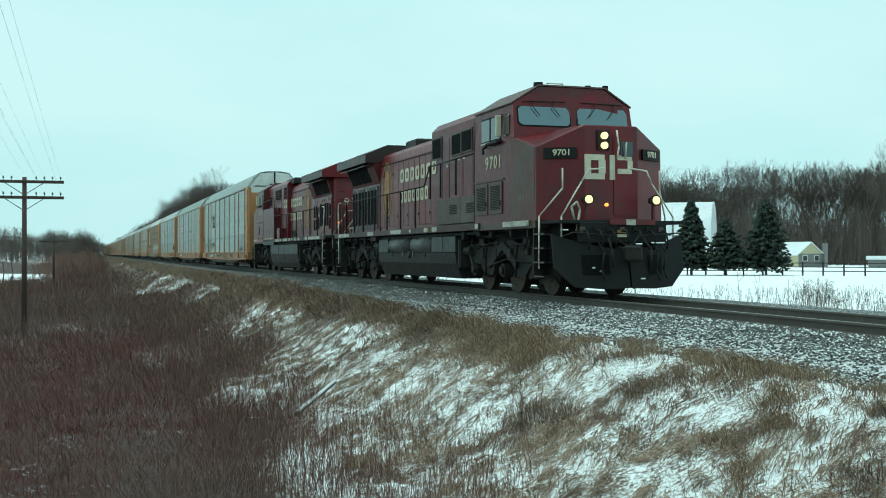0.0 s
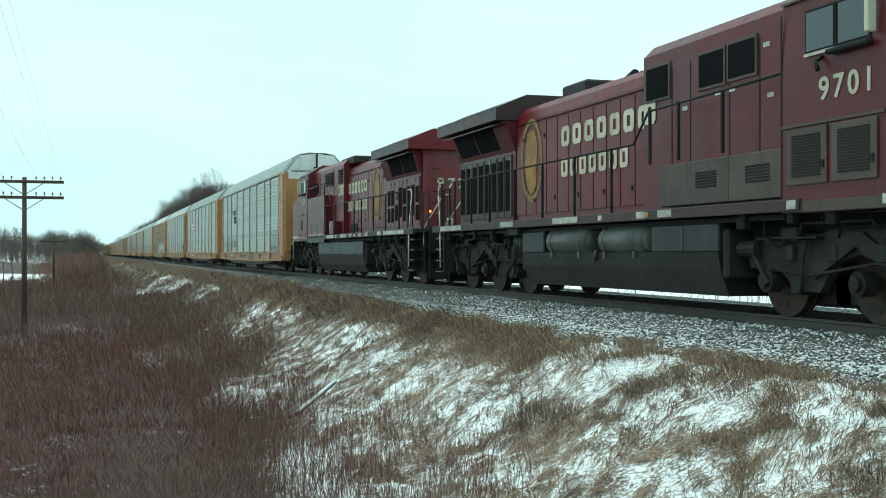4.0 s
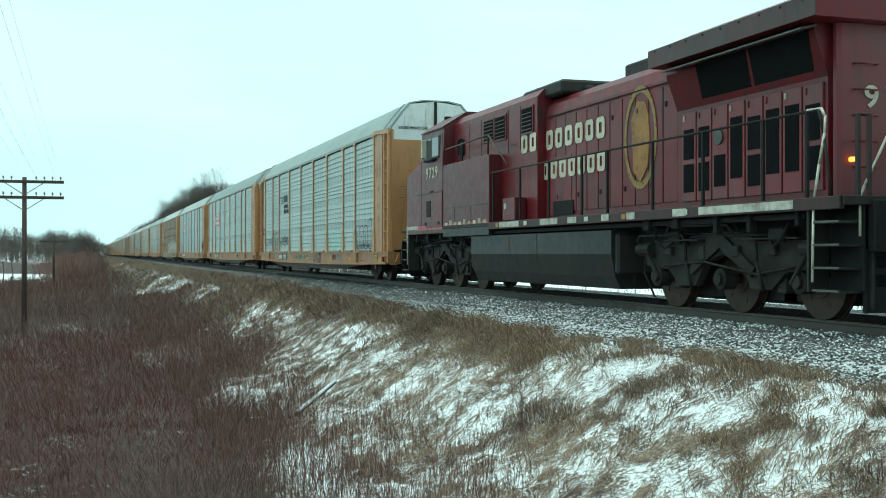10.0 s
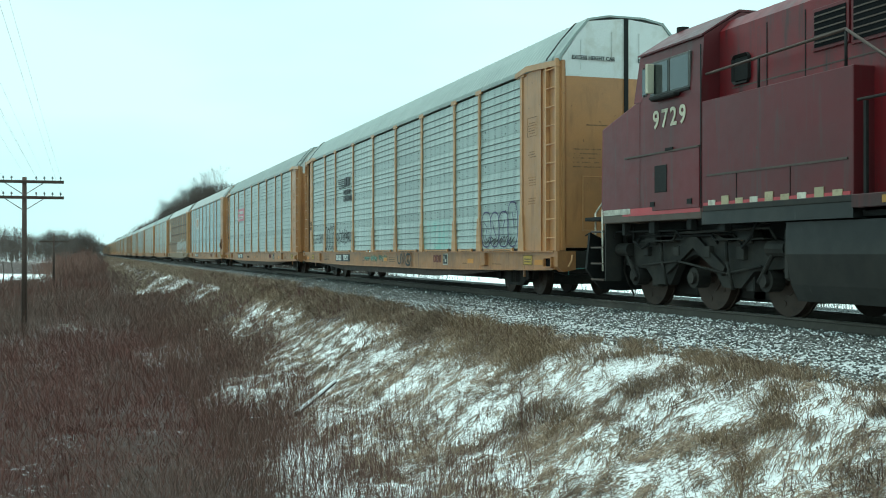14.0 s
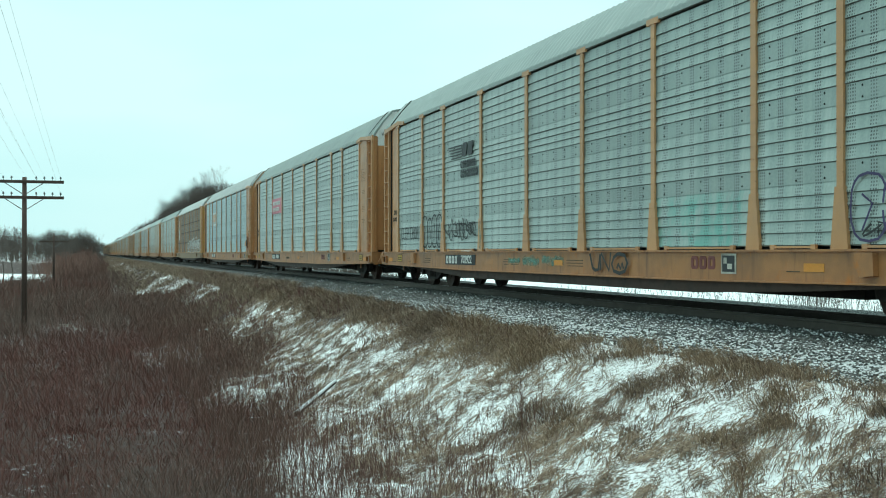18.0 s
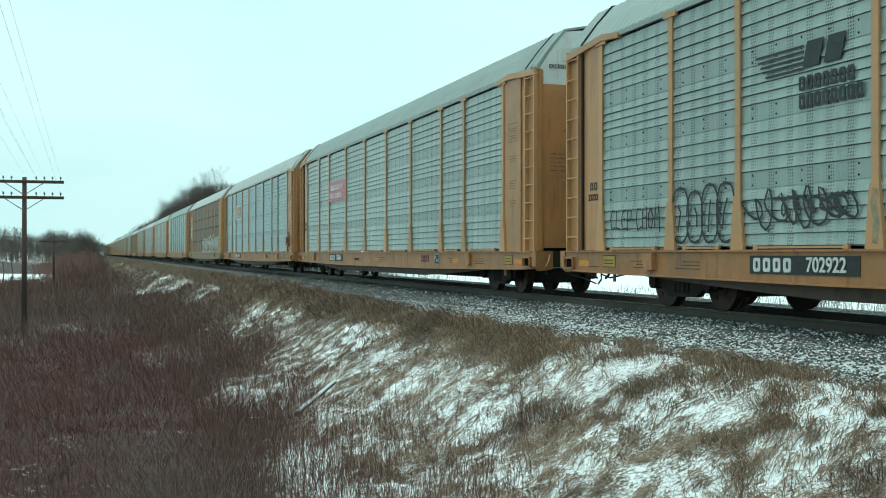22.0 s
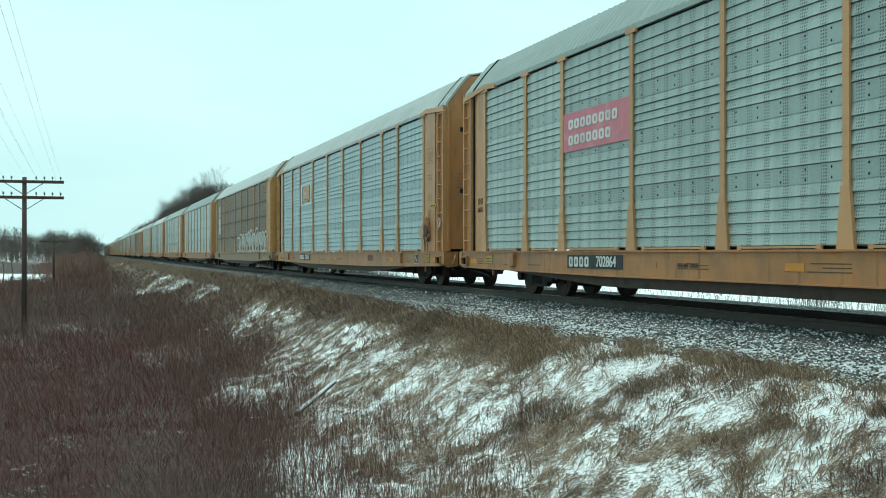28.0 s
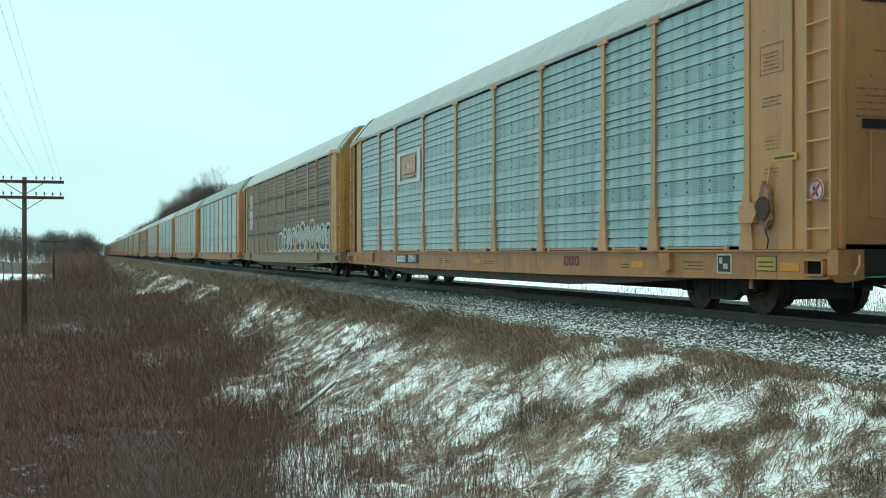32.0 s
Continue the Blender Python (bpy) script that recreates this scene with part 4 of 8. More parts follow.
def bush(seed, h, mat):
    """A leafless bush: bowed stems out of one root, each with finer and finer side shoots."""
    rnd = random.Random(seed)
    vs, fs = [], []

    def limb(p, q, w0, w1):
        n = len(vs)
        for c, ww in ((p, w0), (q, w1)):
            vs.extend(((c[0] - ww, c[1], c[2]), (c[0] + ww * 0.5, c[1] - ww * 0.85, c[2]), (c[0] + ww * 0.5, c[1] + ww * 0.85, c[2])))
        fs.extend([(n, n + 1, n + 4, n + 3), (n + 1, n + 2, n + 5, n + 4), (n + 2, n, n + 3, n + 5)])

    def grow(p, d, length, w, level):
        for _s in range(3):
            q = p + d * (length / 3)
            limb(p, q, w, w * 0.8)
            p, w = q, w * 0.8
            d = (d + Vector((rnd.gauss(0, 0.14), rnd.gauss(0, 0.14), 0.06))).normalized()
            if level < 2:
                for _k in range(rnd.randint(1, 3)):
                    nd = (d + Vector((rnd.gauss(0, 0.6), rnd.gauss(0, 0.6), rnd.gauss(0.15, 0.3)))).normalized()
                    grow(p, nd, length * rnd.uniform(0.3, 0.6), w * 0.6, level + 1)
    for _ in range(rnd.randint(9, 14)):
        a, r = rnd.uniform(0, 6.283), rnd.uniform(0, 0.25)
        d = Vector((math.cos(a) * rnd.uniform(0.1, 0.75), math.sin(a) * rnd.uniform(0.1, 0.75), 1)).normalized()
        grow(Vector((math.cos(a) * r, math.sin(a) * r, -0.05)), d, h * rnd.uniform(0.5, 0.95), 0.009, 0)
    me = bpy.data.meshes.new("bush")
    me.from_pydata(vs, [], fs)
    me.materials.append(mat)
    return tagged(new("bare_bush", me), "leafless dark brown bush growing at the foot of the bank", "bush", "bushes of the ditch")


def bushes():
    """Bushes at the foot of the bank, along its crest and through the ditch."""
    rnd = random.Random(91)
    kinds = [bush(300 + i, h, mat) for i, (h, mat) in enumerate(((1.0, M_BRUSH_GREY), (0.85, M_WEED), (1.15, M_BRUSH_GREY), (0.9, M_BRUSH)))]
    used = set()
    spots = [(3.5, 21.6, 0.75), (2.8, 22.8, 0.9), (4.3, 24.3, 0.8), (3.9, 27.6, 0.8), (4.5, 29.5, 1.0), (5.0, 32.0, 1.0), (4.2, 33.5, 1.1), (3.4, 30.5, 0.9), (5.4, 36.0, 1.0), (4.6, 39.0, 1.1), (3.6, 41.5, 1.1), (5.6, 43.5, 1.0), (4.4, 47.0, 1.2), (5.8, 51.0, 1.0), (4.8, 56.0, 1.2), (3.4, 52.0, 1.2), (5.5, 64.0, 1.1), (4.2, 70.0, 1.3), (2.9, 62.0, 1.3),
             (7.2, 37.5, 0.75), (7.0, 39.0, 0.8), (7.35, 43.5, 0.7), (7.1, 47.5, 0.85), (7.3, 52.0, 0.8), (6.8, 58.0, 0.9), (7.4, 66.0, 0.9), (7.0, 76.0, 1.0), (2.2, 26.0, 0.8), (1.6, 30.0, 0.9), (2.6, 18.6, 0.6)]
    while len(spots) < 74:
        y = 24 + 60 * rnd.random()
        x = rnd.uniform(-0.09 * y - 2, 3.2)
        if noise.noise((x * 0.2, y * 0.08, 70.0)) > -0.1 and snow_cover(x, y) < 0.2:
            spots.append((x, y, rnd.uniform(0.6, 1.1)))
    for x, y, size in spots:
        k = rnd.randrange(len(kinds))
        m = Matrix.Translation((x, y, ground_z(x, y))) @ Matrix.Rotation(rnd.uniform(0, 6.28), 4, "Z")
        if k in used:
            ob = copy_thing(kinds[k], m)
        else:
            used.add(k)
            ob = kinds[k]
            ob.matrix_world = m
        ob.scale = (size, size, size * rnd.uniform(0.8, 1.05))


def shrub_bank():
    """Tall scrub along the ditch, hiding the distant line, and lower growth behind the pole."""
    rnd = random.Random(33)
    vs, fs = [], []
    for _ in range(5600):
        a = rnd.gauss(-0.4, 0.85)
        d = rnd.uniform(112, 300)
        if not -2.6 < a < 1.5:
            continue
        x, y = math.sin(radians(a)) * d, math.cos(radians(a)) * d
        rise = 1.0 if -1.1 < a < 0.1 else (max(0.0, 1 - (a - 0.1) / 0.9) if a >= 0.1 else max(0.0, 1 + (a + 1.1) / 0.8))
        clump = noise.noise((x * 0.35, y * 0.03, 3.0))
        top = rise * 0.009 * d * (0.9 + 0.9 * clump) + (2.4 + 0.6 * clump) * max(0.2, min(1.0, (1.35 - a) / 1.1))
        stalk(vs, fs, x, y, ground_z(x, y) - 0.1, max(0.5, top * rnd.uniform(0.25, 1.0)), rnd.uniform(0.01, 0.024), (rnd.gauss(0, 0.24), rnd.gauss(0, 0.24)), rnd, rnd.randint(4, 9))
    for _ in range(6500):
        a = rnd.uniform(-5.0, 1.0)
        d = rnd.choice((rnd.uniform(60, 125), rnd.uniform(75, 190)))
        x, y = math.sin(radians(a)) * d, math.cos(radians(a)) * d
        if snow_cover(x, y) > 0.5:
            continue
        stalk(vs, fs, x, y, ground_z(x, y) - 0.1, rnd.uniform(0.4, 1.1), rnd.uniform(0.01, 0.022), (rnd.gauss(0, 0.2), rnd.gauss(0, 0.2)), rnd, rnd.randint(3, 6))
    return soup("far_scrub", vs, fs, M_WEED, "dark leafless scrub beside the distant line", "scrub")


def far_weeds():
    """Stalks at the edge of the field beyond the rails."""
    rnd = random.Random(34)
    vs, fs = [], []
    for _ in range(3400):
        y = 4 + 80 * rnd.random() ** 1.2
        x = 15.2 + rnd.gauss(0, 1.0) + (1.8 if rnd.random() < 0.2 else 0)
        if x < 13.3:
            continue
        lush = noise.noise((y * 0.22, 5.0, 1.0))
        h = rnd.uniform(0.15, 0.5) * (1 + 0.9 * max(0, lush))
        if rnd.random() < 0.05 + 0.2 * max(0, lush):
            h *= 1.8
        stalk(vs, fs, x, y, ground_z(x, y) - 0.03, h, rnd.uniform(0.004, 0.008), (rnd.gauss(0, 0.14), rnd.gauss(0, 0.14)), rnd, rnd.randint(2, 5))
    for _ in range(7500):
        y = 44 + 160 * rnd.random() ** 1.5
        x = rnd.uniform(13.6, 17.2)
        h = rnd.uniform(0.5, 1.45) * step(42, 58, y + 6 * noise.noise((x * 0.3, y * 0.2, 2.0)))
        if h > 0.25:
            stalk(vs, fs, x, y, ground_z(x, y) - 0.03, h, rnd.uniform(0.006, 0.011) * (y / 50), (rnd.gauss(0, 0.25), rnd.gauss(0, 0.25)), rnd, rnd.randint(4, 8))
    for _ in range(2600):
        a = rnd.uniform(8, 47)
        d = rnd.uniform(36, 62) if a > 20 else rnd.uniform(40, 140)
        x, y = math.sin(radians(a)) * d, math.cos(radians(a)) * d
        if x < 14.5:
            continue
        clump = noise.noise((a * 0.55, d * 0.05, 6.0))
        h = rnd.uniform(0.12, 0.42) * (1 + 0.8 * clump)
        stalk(vs, fs, x, y, ground_z(x, y) - 0.03, h, rnd.uniform(0.005, 0.011), (rnd.gauss(0, 0.12), rnd.gauss(0, 0.12)), rnd, rnd.randint(2, 5))
    for _ in range(130):
        a = rnd.choice((rnd.gauss(36.9, 0.55), rnd.uniform(35.8, 41.0)))
        x, y = spot(a, rnd.uniform(35, 44))
        h = rnd.uniform(0.4, 1.15) * (1.1 if a < 37.6 else 0.8)
        lean = (rnd.gauss(0, 0.1), rnd.gauss(0, 0.1))
        z = ground_z(x, y) - 0.03
        stalk(vs, fs, x, y, z, h, rnd.uniform(0.005, 0.009), lean, rnd, rnd.randint(2, 5))
        for _k in range(rnd.randint(5, 12)):
            k = rnd.uniform(0.8, 1.02)
            n = len(vs)
            px, py, pz, r = x + lean[0] * h * k + rnd.gauss(0, 0.05), y + lean[1] * h * k + rnd.gauss(0, 0.05), z + h * k, rnd.uniform(0.008, 0.02)
            vs.extend([(px - r, py, pz), (px + r, py, pz), (px, py - r, pz - r), (px, py, pz + r)])
            fs.extend([(n, n + 2, n + 3), (n + 2, n + 1, n + 3), (n, n + 1, n + 3), (n, n + 1, n + 2)])
    return soup("field_edge_weeds", vs, fs, M_TWIG, "dry weed stalks at the edge of the snowy field", "weeds")


def bare_tree(seed, height, spread):
    """A leafless tree: tapered trunk and limbs, and a crown of fine twigs."""
    rnd = random.Random(seed)
    tv, tf, cv, cf = [], [], [], []

    def limb(vs, fs, p, q, r0, r1, sides):
        d = (q - p).normalized()
        a = d.orthogonal().normalized()
        b = d.cross(a)
        n = len(vs)
        for c, r in ((p, r0), (q, r1)):
            for k in range(sides):
                t = 6.2832 * k / sides
                vs.append(tuple(c + a * (r * math.cos(t)) + b * (r * math.sin(t))))
        for k in range(sides):
            fs.append((n + k, n + (k + 1) % sides, n + sides + (k + 1) % sides, n + sides + k))

    def grow(p, d, length, r, level):
        steps = 3 if level < 3 else 2
        for s in range(steps):
            q = p + d * (length / steps)
            r1 = r * (0.86 if level < 3 else 0.7)
            if level < 2:
                limb(tv, tf, p, q, r, r1, 6 if level == 0 else 4)
            else:
                limb(cv, cf, p, q, max(r, 0.012), max(r1, 0.009), 3)
            p, r = q, r1
            d = (d + Vector((rnd.gauss(0, 0.09), rnd.gauss(0, 0.09), rnd.gauss(0.05, 0.05)))).normalized()
            if level < 4 and (level > 0 or s >= 1):
                for _ in range(rnd.randint(1, 2) if level < 3 else rnd.randint(1, 3)):
                    side = Vector((rnd.gauss(0, 1), rnd.gauss(0, 1), rnd.gauss(0.25, 0.4))).normalized()
                    nd = (d * rnd.uniform(0.65, 1.0) + side * spread * rnd.uniform(0.6, 1.1)).normalized()
                    grow(p, nd, length * rnd.uniform(0.5, 0.75), r * rnd.uniform(0.45, 0.68), level + 1)
        if level < 4:
            for _ in range(2):
                side = Vector((rnd.gauss(0, 1), rnd.gauss(0, 1), 0.4)).normalized()
                grow(p, (d + side * spread * 0.8).normalized(), length * 0.55, r * 0.7, level + 1)
    grow(Vector((0, 0, -0.3)), Vector((rnd.gauss(0, 0.04), rnd.gauss(0, 0.04), 1)).normalized(), height * 0.5, height * 0.014, 0)
    tree = new("bare_tree")
    for name, vs, fs, mat in (("trunk", tv, tf, M_BARK), ("crown", cv, cf, M_TWIG)):
        me = bpy.data.meshes.new(name)
        me.from_pydata(vs, [], fs)
        me.materials.append(mat)
        ob = new(name, me)
        ob.parent = tree
    return tagged(tree, "tall leafless grey-brown tree in a winter wood", "tree", "bare trees of the wood")


def spot(px_turn, dist):
    """A place on the ground: degrees to the right of the track's line, metres away."""
    a = radians(px_turn)
    return math.sin(a) * dist, math.cos(a) * dist


def woods():
    heights = (15.5, 17.5, 14, 18.5, 12.5, 16.5)
    protos = [bare_tree(100 + i, h, s) for i, (h, s) in enumerate(zip(heights, (0.6, 0.5, 0.7, 0.55, 0.65, 0.6)))]
    rnd = random.Random(77)
    first = [True] * len(protos)

    def plant(x, y, scale_up):
        if 3.0 < x < 18.0:
            return
        k = rnd.randrange(len(protos))
        m = Matrix.Translation((x, y, ground_z(x, y) - 0.1)) @ Matrix.Rotation(rnd.uniform(0, 6.28), 4, "Z")
        if first[k]:
            first[k] = False
            protos[k].matrix_world = m
            ob = protos[k]
        else:
            ob = copy_thing(protos[k], m)
        s = scale_up * rnd.uniform(0.88, 1.08) * (16.0 / heights[k]) ** 0.7
        ob.scale = (s, s, s)
    for i in range(92):
        a = rnd.uniform(24.5, 47)
        d = rnd.uniform(195, 240)
        x, y = spot(a, d)
        plant(x, y, 0.92 + (0.12 if a > 33 else 0.0))
    # a row of trees that follows the line on its far side
    for i in range(150):
        y = 232 + 620 * rnd.random() ** 1.7
        x = rnd.uniform(20.5, 28)
        plant(x, y, ((0.56 if y > 345 else 0.66) * x + 1.5) / 18.5)
    for i in range(46):
        a = rnd.uniform(-7, 0.1)
        x, y = spot(a, rnd.uniform(420, 560))
        plant(x, y, 0.5 + 0.1 * rnd.random())
    for a, d, s in ((-3.47, 160, 0.5), (-3.9, 150, 0.36), (-4.6, 170, 0.4), (-3.0, 160, 0.38), (-2.0, 240, 0.5), (0.4, 330, 0.45), (-0.6, 210, 0.33)):
        x, y = spot(a, d)
        plant(x, y, s)
    for i in range(26):
        a = rnd.uniform(-1.9, 0.75)
        d = rnd.uniform(150, 300)
        x, y = spot(a, d)
        fall = 1.0 if a < 0.0 else 1 - 0.75 * a
        plant(x, y, (2.7 + 0.0165 * d * fall) / 14.5)
    # undergrowth of the right-hand wood
    vs, fs = [], []
    for _ in range(16000):
        pick = rnd.random()
        if pick < 0.62:
            x, y = spot(rnd.uniform(22, 47), rnd.uniform(188, 245))
            h = 2.5 + 8.0 * rnd.random() ** 1.5
        elif pick < 0.8:
            x, y = spot(rnd.uniform(-8, 0.4), rnd.uniform(430, 640))
            h = rnd.uniform(4.0, 11.5)
        else:
            x, y = rnd.uniform(19.5, 30), 230 + 600 * rnd.random() ** 1.5
            h = rnd.uniform(4.0, 10.0)
        stalk(vs, fs, x, y, ground_z(x, y) - 0.2, h, rnd.uniform(0.022, 0.06), (rnd.gauss(0, 0.13), rnd.gauss(0, 0.13)), rnd, rnd.randint(8, 13))
    soup("wood_undergrowth", vs, fs, M_TWIG, "dense leafless undergrowth between the trees", "undergrowth")


def spruce(seed, h, wide):
    rnd = random.Random(seed)
    tree = new("spruce_tree")
    bm = bmnew()
    tube(bm, (0, 0, -0.2), (0, 0, h * 0.97), 0.13, 8, 0.015)
    part("trunk", bm, M_BARK, tree)
    vs, fs = [], []
    z = 0.95
    while z < h:
        k = 1 - (z - 0.95) / (h - 0.95)
        reach = wide * min(k ** 0.68, 0.86 + 0.6 * (1 - k)) * rnd.uniform(0.8, 1.12) + 0.08
        n = max(5, int(11 * k) + 5)
        off = rnd.uniform(0, 6.28)
        for i in range(n):
            a = off + 6.2832 * i / n + rnd.gauss(0, 0.12)
            r = reach * rnd.uniform(0.72, 1.1)
            ca, sa = math.cos(a), math.sin(a)
            lift, droop = rnd.uniform(-0.2, 0.2), rnd.uniform(0.1, 0.34)
            for _j in range(22):
                f = rnd.uniform(0.1, 1.0) ** 0.8
                px, py, pz = ca * r * f, sa * r * f, z + lift - droop * r * f + 0.14 * r * f * f + rnd.gauss(0, 0.05)
                side = rnd.choice((-1, 1))
                ln = rnd.uniform(0.25, 0.5) * (0.6 + 0.4 * k)
                bx, by = -sa * side * 0.75 + ca * 0.65, ca * side * 0.75 + sa * 0.65
                m = len(vs)
                vs += [(px, py, pz + 0.05), (px + bx * ln, py + by * ln, pz + rnd.uniform(-0.24, 0.1)), (px + bx * ln * 0.5 - by * 0.12, py + by * ln * 0.5 + bx * 0.12, pz - 0.12), (px + bx * ln * 0.5 + by * 0.12, py + by * ln * 0.5 - bx * 0.12, pz - 0.04)]
                fs += [(m, m + 2, m + 1), (m, m + 1, m + 3)]
        z += 0.17 + 0.06 * k
    me = bpy.data.meshes.new("crown")
    me.from_pydata(vs, [], fs)
    me.materials.append(M_NEEDLE)
    ob = new("crown", me)
    ob.parent = tree
    return tree


def farmyard():
    for i, (a, d, h, w) in enumerate(((30.75, 101, 6.6, 1.85), (32.45, 101, 5.0, 2.0), (34.4, 102, 6.7, 2.4))):
        t = spruce(50 + i, h, w)
        x, y = spot(a, d)
        t.location = (x, y, ground_z(x, y))
        tagged(t, "dark green spruce standing beside the field fence", "spruce", "spruces along the fence")
    # board fence
    fence = tagged(new("board_fence"), "low dark three-rail board fence across the snowy field", "fence")
    x0, y0 = spot(27, 106)
    x1, y1 = spot(43, 99)
    n = 17
    bm = bmnew()
    box(bm, -0.06, 0.06, -0.06, 0.06, -0.2, 1.2)
    post = mesh_of("post", bm, M_FENCE)
    ang = math.atan2(y1 - y0, x1 - x0)
    step = math.hypot(x1 - x0, y1 - y0) / n
    bm = bmnew()
    box(bm, 0, step, -0.1, -0.06, -0.035, 0.035)
    rail = mesh_of("fence_rail", bm, M_FENCE)
    for i in range(n + 1):
        px, py = x0 + (x1 - x0) * i / n, y0 + (y1 - y0) * i / n
        gz = ground_z(px, py)
        piece("post", post, fence, (px, py, gz), ang)
        if i < n:
            for h in (0.4, 0.75, 1.1):
                piece("fence_rail", rail, fence, (px, py, gz + h), ang)
    # small house
    hx, hy = spot(35.95, 168)
    hx, hy = hx + 2.1, hy + 3.0
    house = tagged(new("small_house"), "small cream house with a snowy metal gable roof", "house")
    house.location = (hx, hy, ground_z(hx, hy))
    house.rotation_euler = (0, 0, radians(-90))
    bm = bmnew()
    box(bm, -3.0, 3.0, -2.1, 2.1, -0.2, 1.9)
    part("wall", bm, M_STONEWALL, house)
    bm = bmnew()
    prism(bm, [(-2.1, 1.9), (2.1, 1.9), (0, 3.5)], -2.98, 2.98, "x")
    part("gable", bm, M_SIDING, house)
    bm = bmnew()
    box(bm, -3.02, 3.02, -2.14, -2.1, 0.0, 1.9)
    part("siding", bm, M_SIDING, house)
    for s in (-1, 1):
        bm = bmnew()
        prism(bm, [(s * 2.5, 1.6), (s * 2.5, 1.72), (0, 3.66), (0, 3.54)], -3.25, 3.25, "x")
        part("roof", bm, M_METALROOF, house)
    bm = bmnew()
    box(bm, 2.9, 3.5, 2.12, 2.62, -0.2, 3.45)
    part("chimney", bm, M_STONEWALL, house)
    for wx in (0.7, -1.7):
        bm = bmnew()
        box(bm, wx - 0.42, wx + 0.42, -2.2, -2.141, 0.8, 1.7)
        w = part("window", bm, M_WHITE_PAINT, house)
        bm = bmnew()
        box(bm, wx - 0.34, wx + 0.34, -2.22, -2.18, 0.88, 1.62)
        part("pane", bm, M_GLASS, w)
    for wy in (-1.0, 1.0):
        bm = bmnew()
        box(bm, 2.99, 3.08, wy - 0.42, wy + 0.42, 0.8, 1.7)
        w = part("window", bm, M_WHITE_PAINT, house)
        bm = bmnew()
        box(bm, 3.06, 3.1, wy - 0.34, wy + 0.34, 0.88, 1.62)
        part("pane", bm, M_GLASS, w)
    # arched sheet-metal barn
    barn = tagged(new("arched_barn"), "large white arched sheet-metal barn behind the spruces", "barn")
    bx, by = spot(28.0, 178)
    barn.location = (bx, by, ground_z(bx, by))
    barn.rotation_euler = (0, 0, radians(-126))
    arc = [(6.4 * math.cos(t), 3.6 + 6.4 * math.sin(t)) for t in [math.pi * k / 20 for k in range(21)]]
    bm = bmnew()
    prism(bm, [(6.4, 0)] + arc + [(-6.4, 0)], -12, 12)
    part("roof", bm, M_QUONSET, barn)
    bm = bmnew()
    for k in range(13):
        prism(bm, [(p[0] * 1.01, p[1] * 1.008) for p in arc] + [(p[0] * 0.99, p[1] * 0.99) for p in reversed(arc)], -12 + k * 2 - 0.05, -12 + k * 2 + 0.05)
    part("rib", bm, M_METALROOF, barn)
    bm = bmnew()
    box(bm, -2.2, 2.2, 12.02, 12.1, 0, 4.2)
    part("door", bm, M_STONEWALL, barn)
    # long low building at the wood's edge
    low = tagged(new("low_outbuilding"), "low grey outbuilding with a snow-covered roof", "outbuilding")
    lx, ly = spot(40.6, 165)
    low.location = (lx, ly, ground_z(lx, ly))
    low.rotation_euler = (0, 0, radians(-38))
    bm = bmnew()
    box(bm, -4, 4, -2, 2, -0.2, 1.1)
    part("wall", bm, M_STONEWALL, low)
    bm = bmnew()
    prism(bm, [(-2.3, 1.08), (2.3, 1.08), (2.2, 1.28), (0, 1.6), (-2.2, 1.28)], -4.3, 4.3, "x")
    part("roof", bm, M_METALROOF, low, "snow-covered roof")
    # low shed beside it
    shed = tagged(new("low_shed"), "low cream shed with a snowy roof beside the barn", "shed")
    sx, sy = spot(31.1, 150)
    shed.location = (sx, sy, ground_z(sx, sy))
    shed.rotation_euler = (0, 0, radians(-30))
    bm = bmnew()
    box(bm, -2.2, 2.2, -1.8, 1.8, -0.2, 2.2)
    part("wall", bm, M_SIDING, shed)
    bm = bmnew()
    prism(bm, [(-2.2, 2.2), (2.2, 2.2), (2.2, 2.35), (0, 3.4), (-2.2, 2.35)], -2.5, 2.5, "x")
    part("roof", bm, M_METALROOF, shed)


# ---------------------------------------------------------------- pole line
def utility_pole(name, x, y, z_top, z_base, arms, label):
    pole = tagged(new(name), label, "utility pole", "poles of the line")
    pole.location = (x, y, 0)
    bm = bmnew()
    tube(bm, (0, 0, z_base), (0, 0, z_top), 0.115, 12, 0.085)
    part("shaft", bm, M_POLE, pole, smooth=True)
    for za, half in arms:
        bm = bmnew()
        box(bm, -half, half, -0.2, -0.1, za - 0.06, za + 0.06, 0.008)
        arm = part("crossarm", bm, M_POLE, pole)
        for s in (-1, 1):
            bm = bmnew()
            tube(bm, (s * 0.75, -0.15, za - 0.04), (s * 0.06, -0.15, za - 0.5), 0.016, 6)
            part("brace", bm, M_WIRE, arm)
        for k in range(10):
            px = half * (-0.93 + 0.205 * k)
            if abs(px) < 0.2:
                continue
            bm = bmnew()
            tube(bm, (px, -0.15, za + 0.05), (px, -0.15, za + 0.14), 0.014, 6)
            tube(bm, (px, -0.15, za + 0.13), (px, -0.15, za + 0.22), 0.042, 8, 0.028)
            part("insulator", bm, M_INSULATOR, arm)
    return pole


